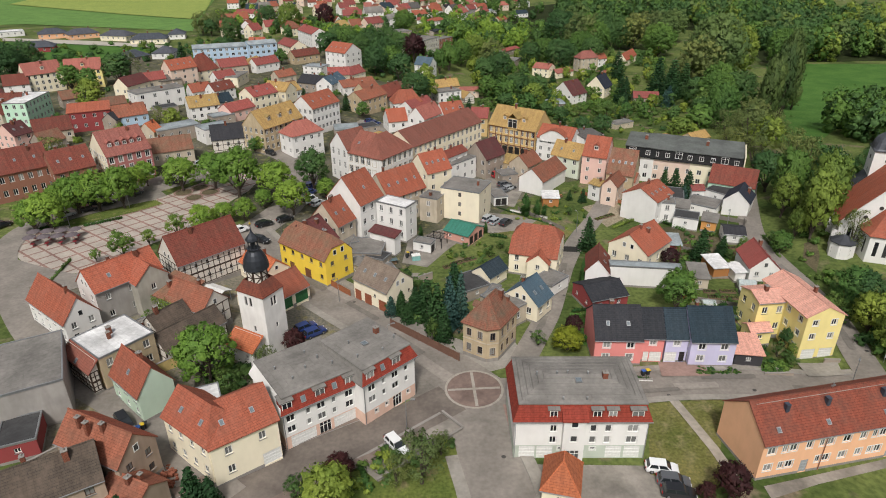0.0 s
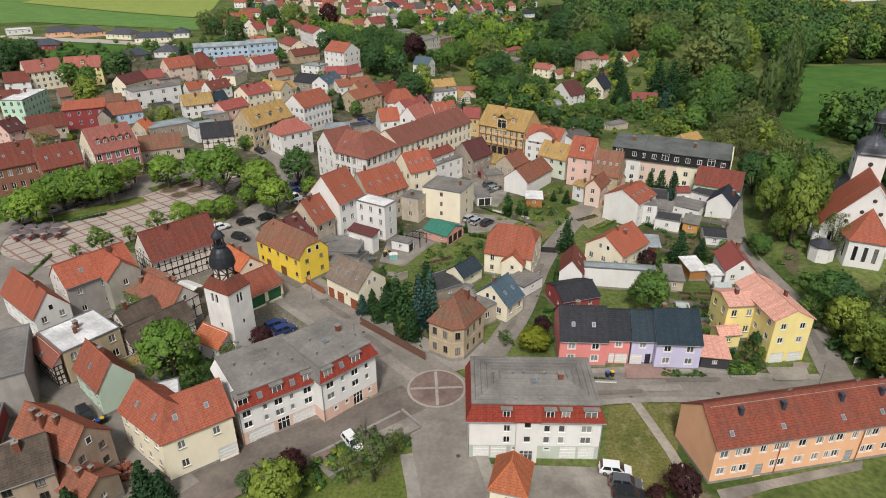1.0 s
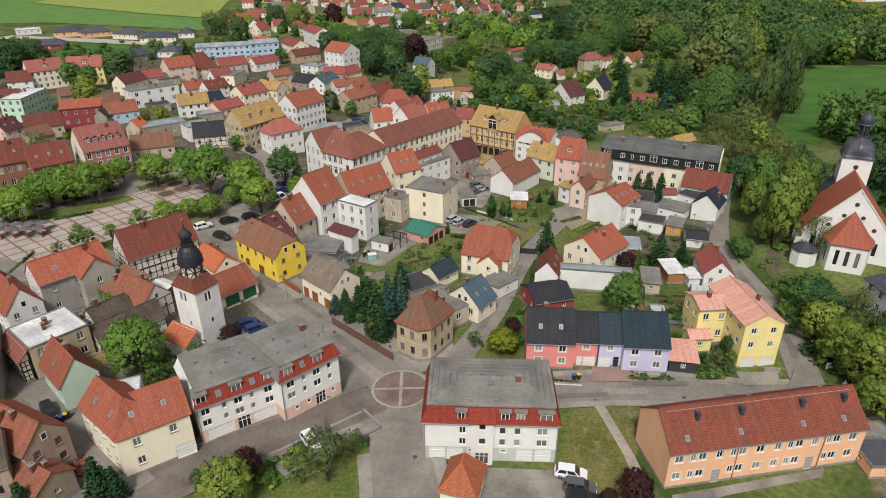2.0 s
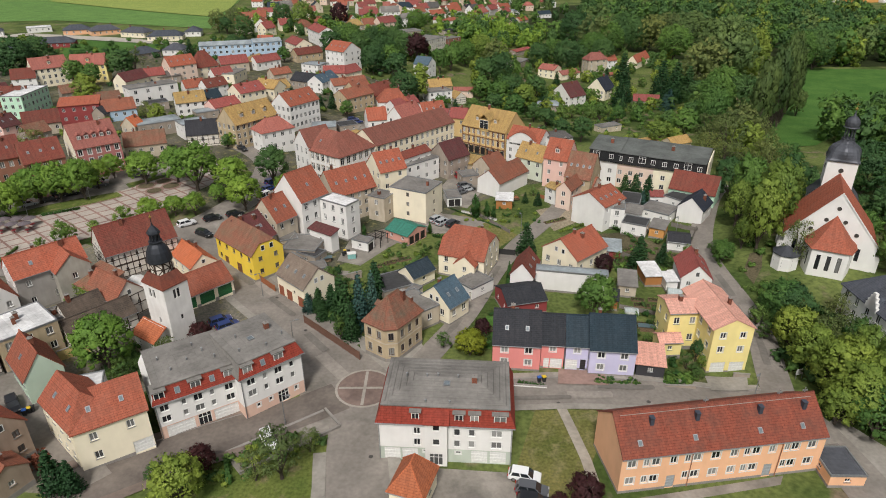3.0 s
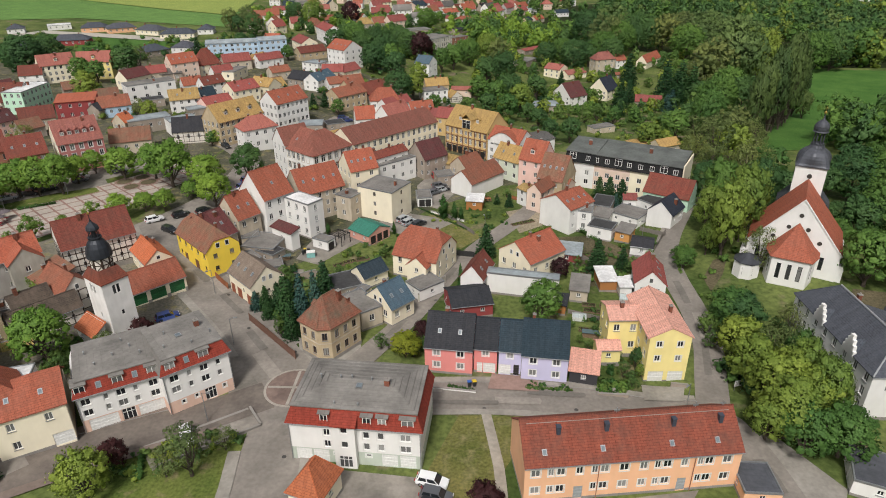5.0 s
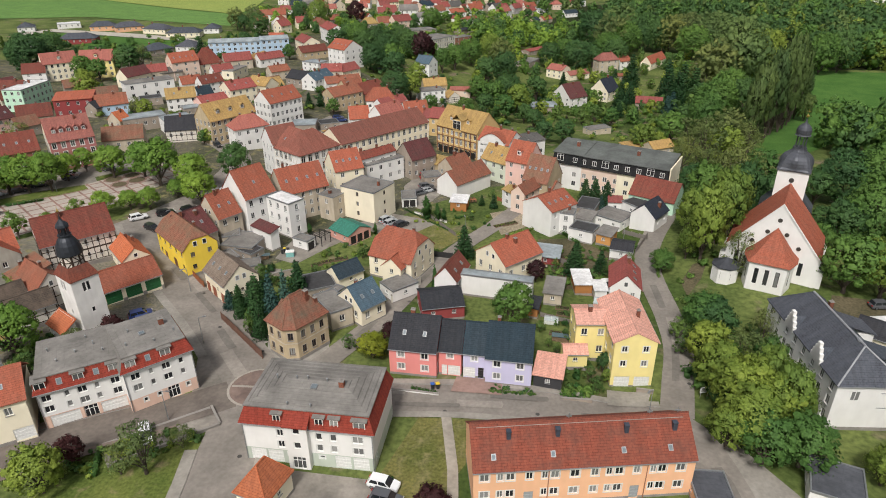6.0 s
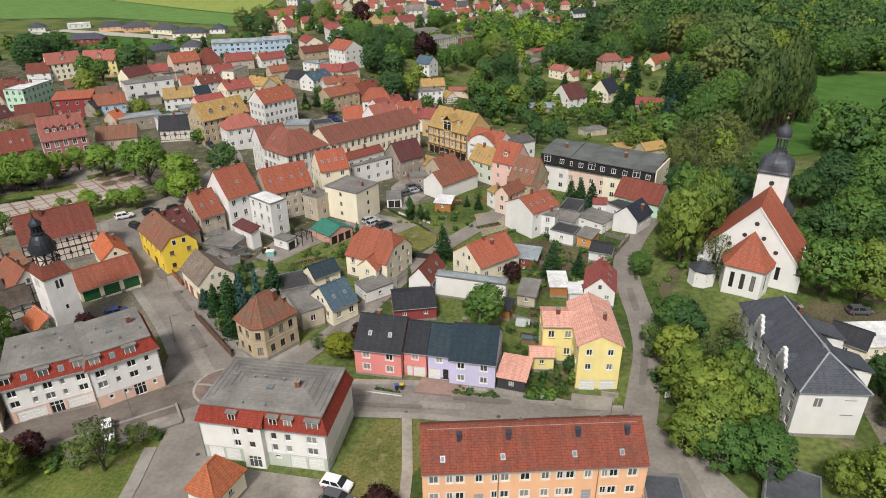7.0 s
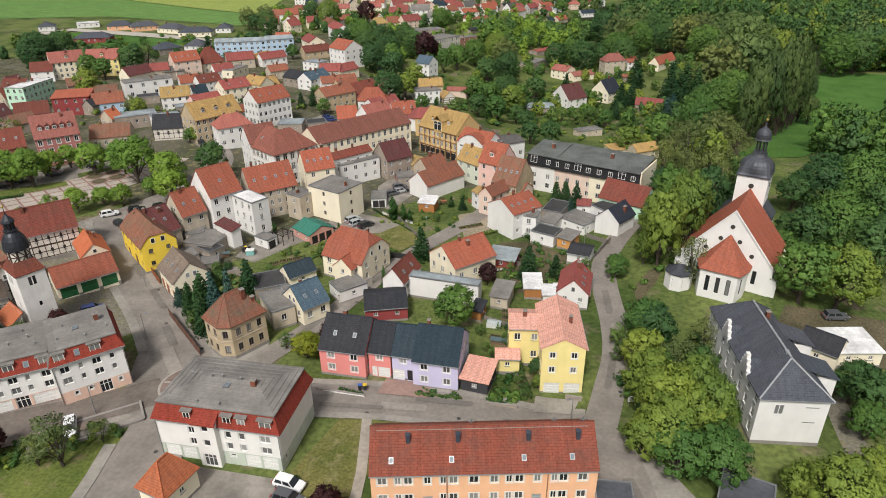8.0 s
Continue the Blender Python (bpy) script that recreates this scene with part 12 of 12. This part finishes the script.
water_tank(62.8, 122.2, (0.05, 0.06, 0.07), "dark rain water tank beside a shed")
area("patio_east", [(57.0, 117.6), (60.6, 117.6), (60.8, 121.2), (57.0, 121.4)], PAVE_PINK, "reddish paved patio before the shed", 0.06, 1.5)
area("terrace_mid", [(-10.0, 114.6), (-3.6, 115.6), (-3.0, 119.2), (-9.4, 119.4)], ASPHALT_OLD, "grey felted terrace in the yard", 0.07, 1.5)
rail_fence(49.8, 108.6, 58.5, 105.8, 1.0, FENCE_GREY, "weathered grey wire-and-board garden fence")
rail_fence(58.6, 105.8, 60.0, 114.4, 1.0, FENCE_GREY, "weathered grey wire-and-board garden fence")
garden_wall(20.7, 109.0, 24.9, 117.2, 1.9, wall_mat("stonel"), "long pale yard wall along the lane")
for x, y, r in ((57.5, 95.0, 1.3), (59.5, 90.4, 1.1), (55.1, 101.6, 1.5), (53.0, 97.4, 1.0), (56.0, 98.6, 1.2), (51.4, 99.0, 0.9), (24.3, 95.3, 1.0), (26.4, 101.6, 0.9), (-9.3, 115.7, 1.5), (-7.2, 113.4, 1.3), (63.0, 126.2, 1.2), (68.2, 131.4, 1.3), (66.4, 135.0, 1.1), (52.4, 128.4, 1.3), (48.2, 132.6, 1.2), (12.4, 131.2, 1.2), (9.8, 126.8, 1.4), (14.2, 128.4, 1.0), (31.4, 150.8, 1.1), (27.2, 158.4, 1.2), (35.4, 166.0, 1.3), (64.4, 112.4, 1.2), (62.2, 109.0, 1.4), (60.6, 104.4, 1.1), (46.8, 100.4, 1.1), (49.8, 103.6, 1.2)):
    tree("shrub", x, y, r, r * 2.0)

# ---- old quarter: yard walls, bushes, canopy and rubble ----
garden_wall(-45.8, 80.4, -42.6, 83.8, 2.2, plaster("yard_wall_yellow", (0.62, 0.47, 0.2), 0.35), "old yellow plastered yard wall")
for x, y, r in ((-34.1, 78.6, 1.9), (-32.3, 80.8, 1.7), (-35.2, 76.4, 1.3), (-28.2, 84.6, 1.3), (-27.4, 87.0, 1.0), (-50.6, 92.0, 1.2), (-52.4, 94.0, 1.4)):
    tree("shrub", x, y, r, r * 2.1)
cv = thing("canopy", pose(-43.8, 103.6, T(-43.8, 103.6), 0, 0, -28), "white canvas canopy on four posts in a yard", "canopy")
for sx in (-2.2, 2.2):
    for sy in (-1.4, 1.4):
        q = Build()
        q.box((sx - 0.05, sy - 0.05, 0), (sx + 0.05, sy + 0.05, 2.3))
        part("post", q, ZINC, cv)
q = Build()
for sy in (-1, 1):
    q.slab([(-2.5, 1.7 * sy, 2.3), (2.5, 1.7 * sy, 2.3), (2.5, 0, 2.9), (-2.5, 0, 2.9)][::-sy], 0.05)
part("canvas", q, SHUTTER_WHITE, cv)
rs_rub = random.Random(4)
rb = thing("rubble_heap", pose(-36.6, 60.2, T(-36.6, 60.2)), "heap of broken bricks beside the ruinous house", "rubble")
heap = Build()
for k in range(90):
    a, r = rs_rub.uniform(0, 6.28), 2.2 * math.sqrt(rs_rub.random())
    z = 0.9 * (1 - r / 2.4) * rs_rub.random()
    w = rs_rub.uniform(0.12, 0.35)
    heap.box((r * math.cos(a) - w, r * math.sin(a) - w * 0.6, z - 0.2), (r * math.cos(a) + w, r * math.sin(a) + w * 0.6, z + w * 0.7))
hb = part("bricks", heap, BRICK_RED, rb)
hb["kind"] = "stuff"
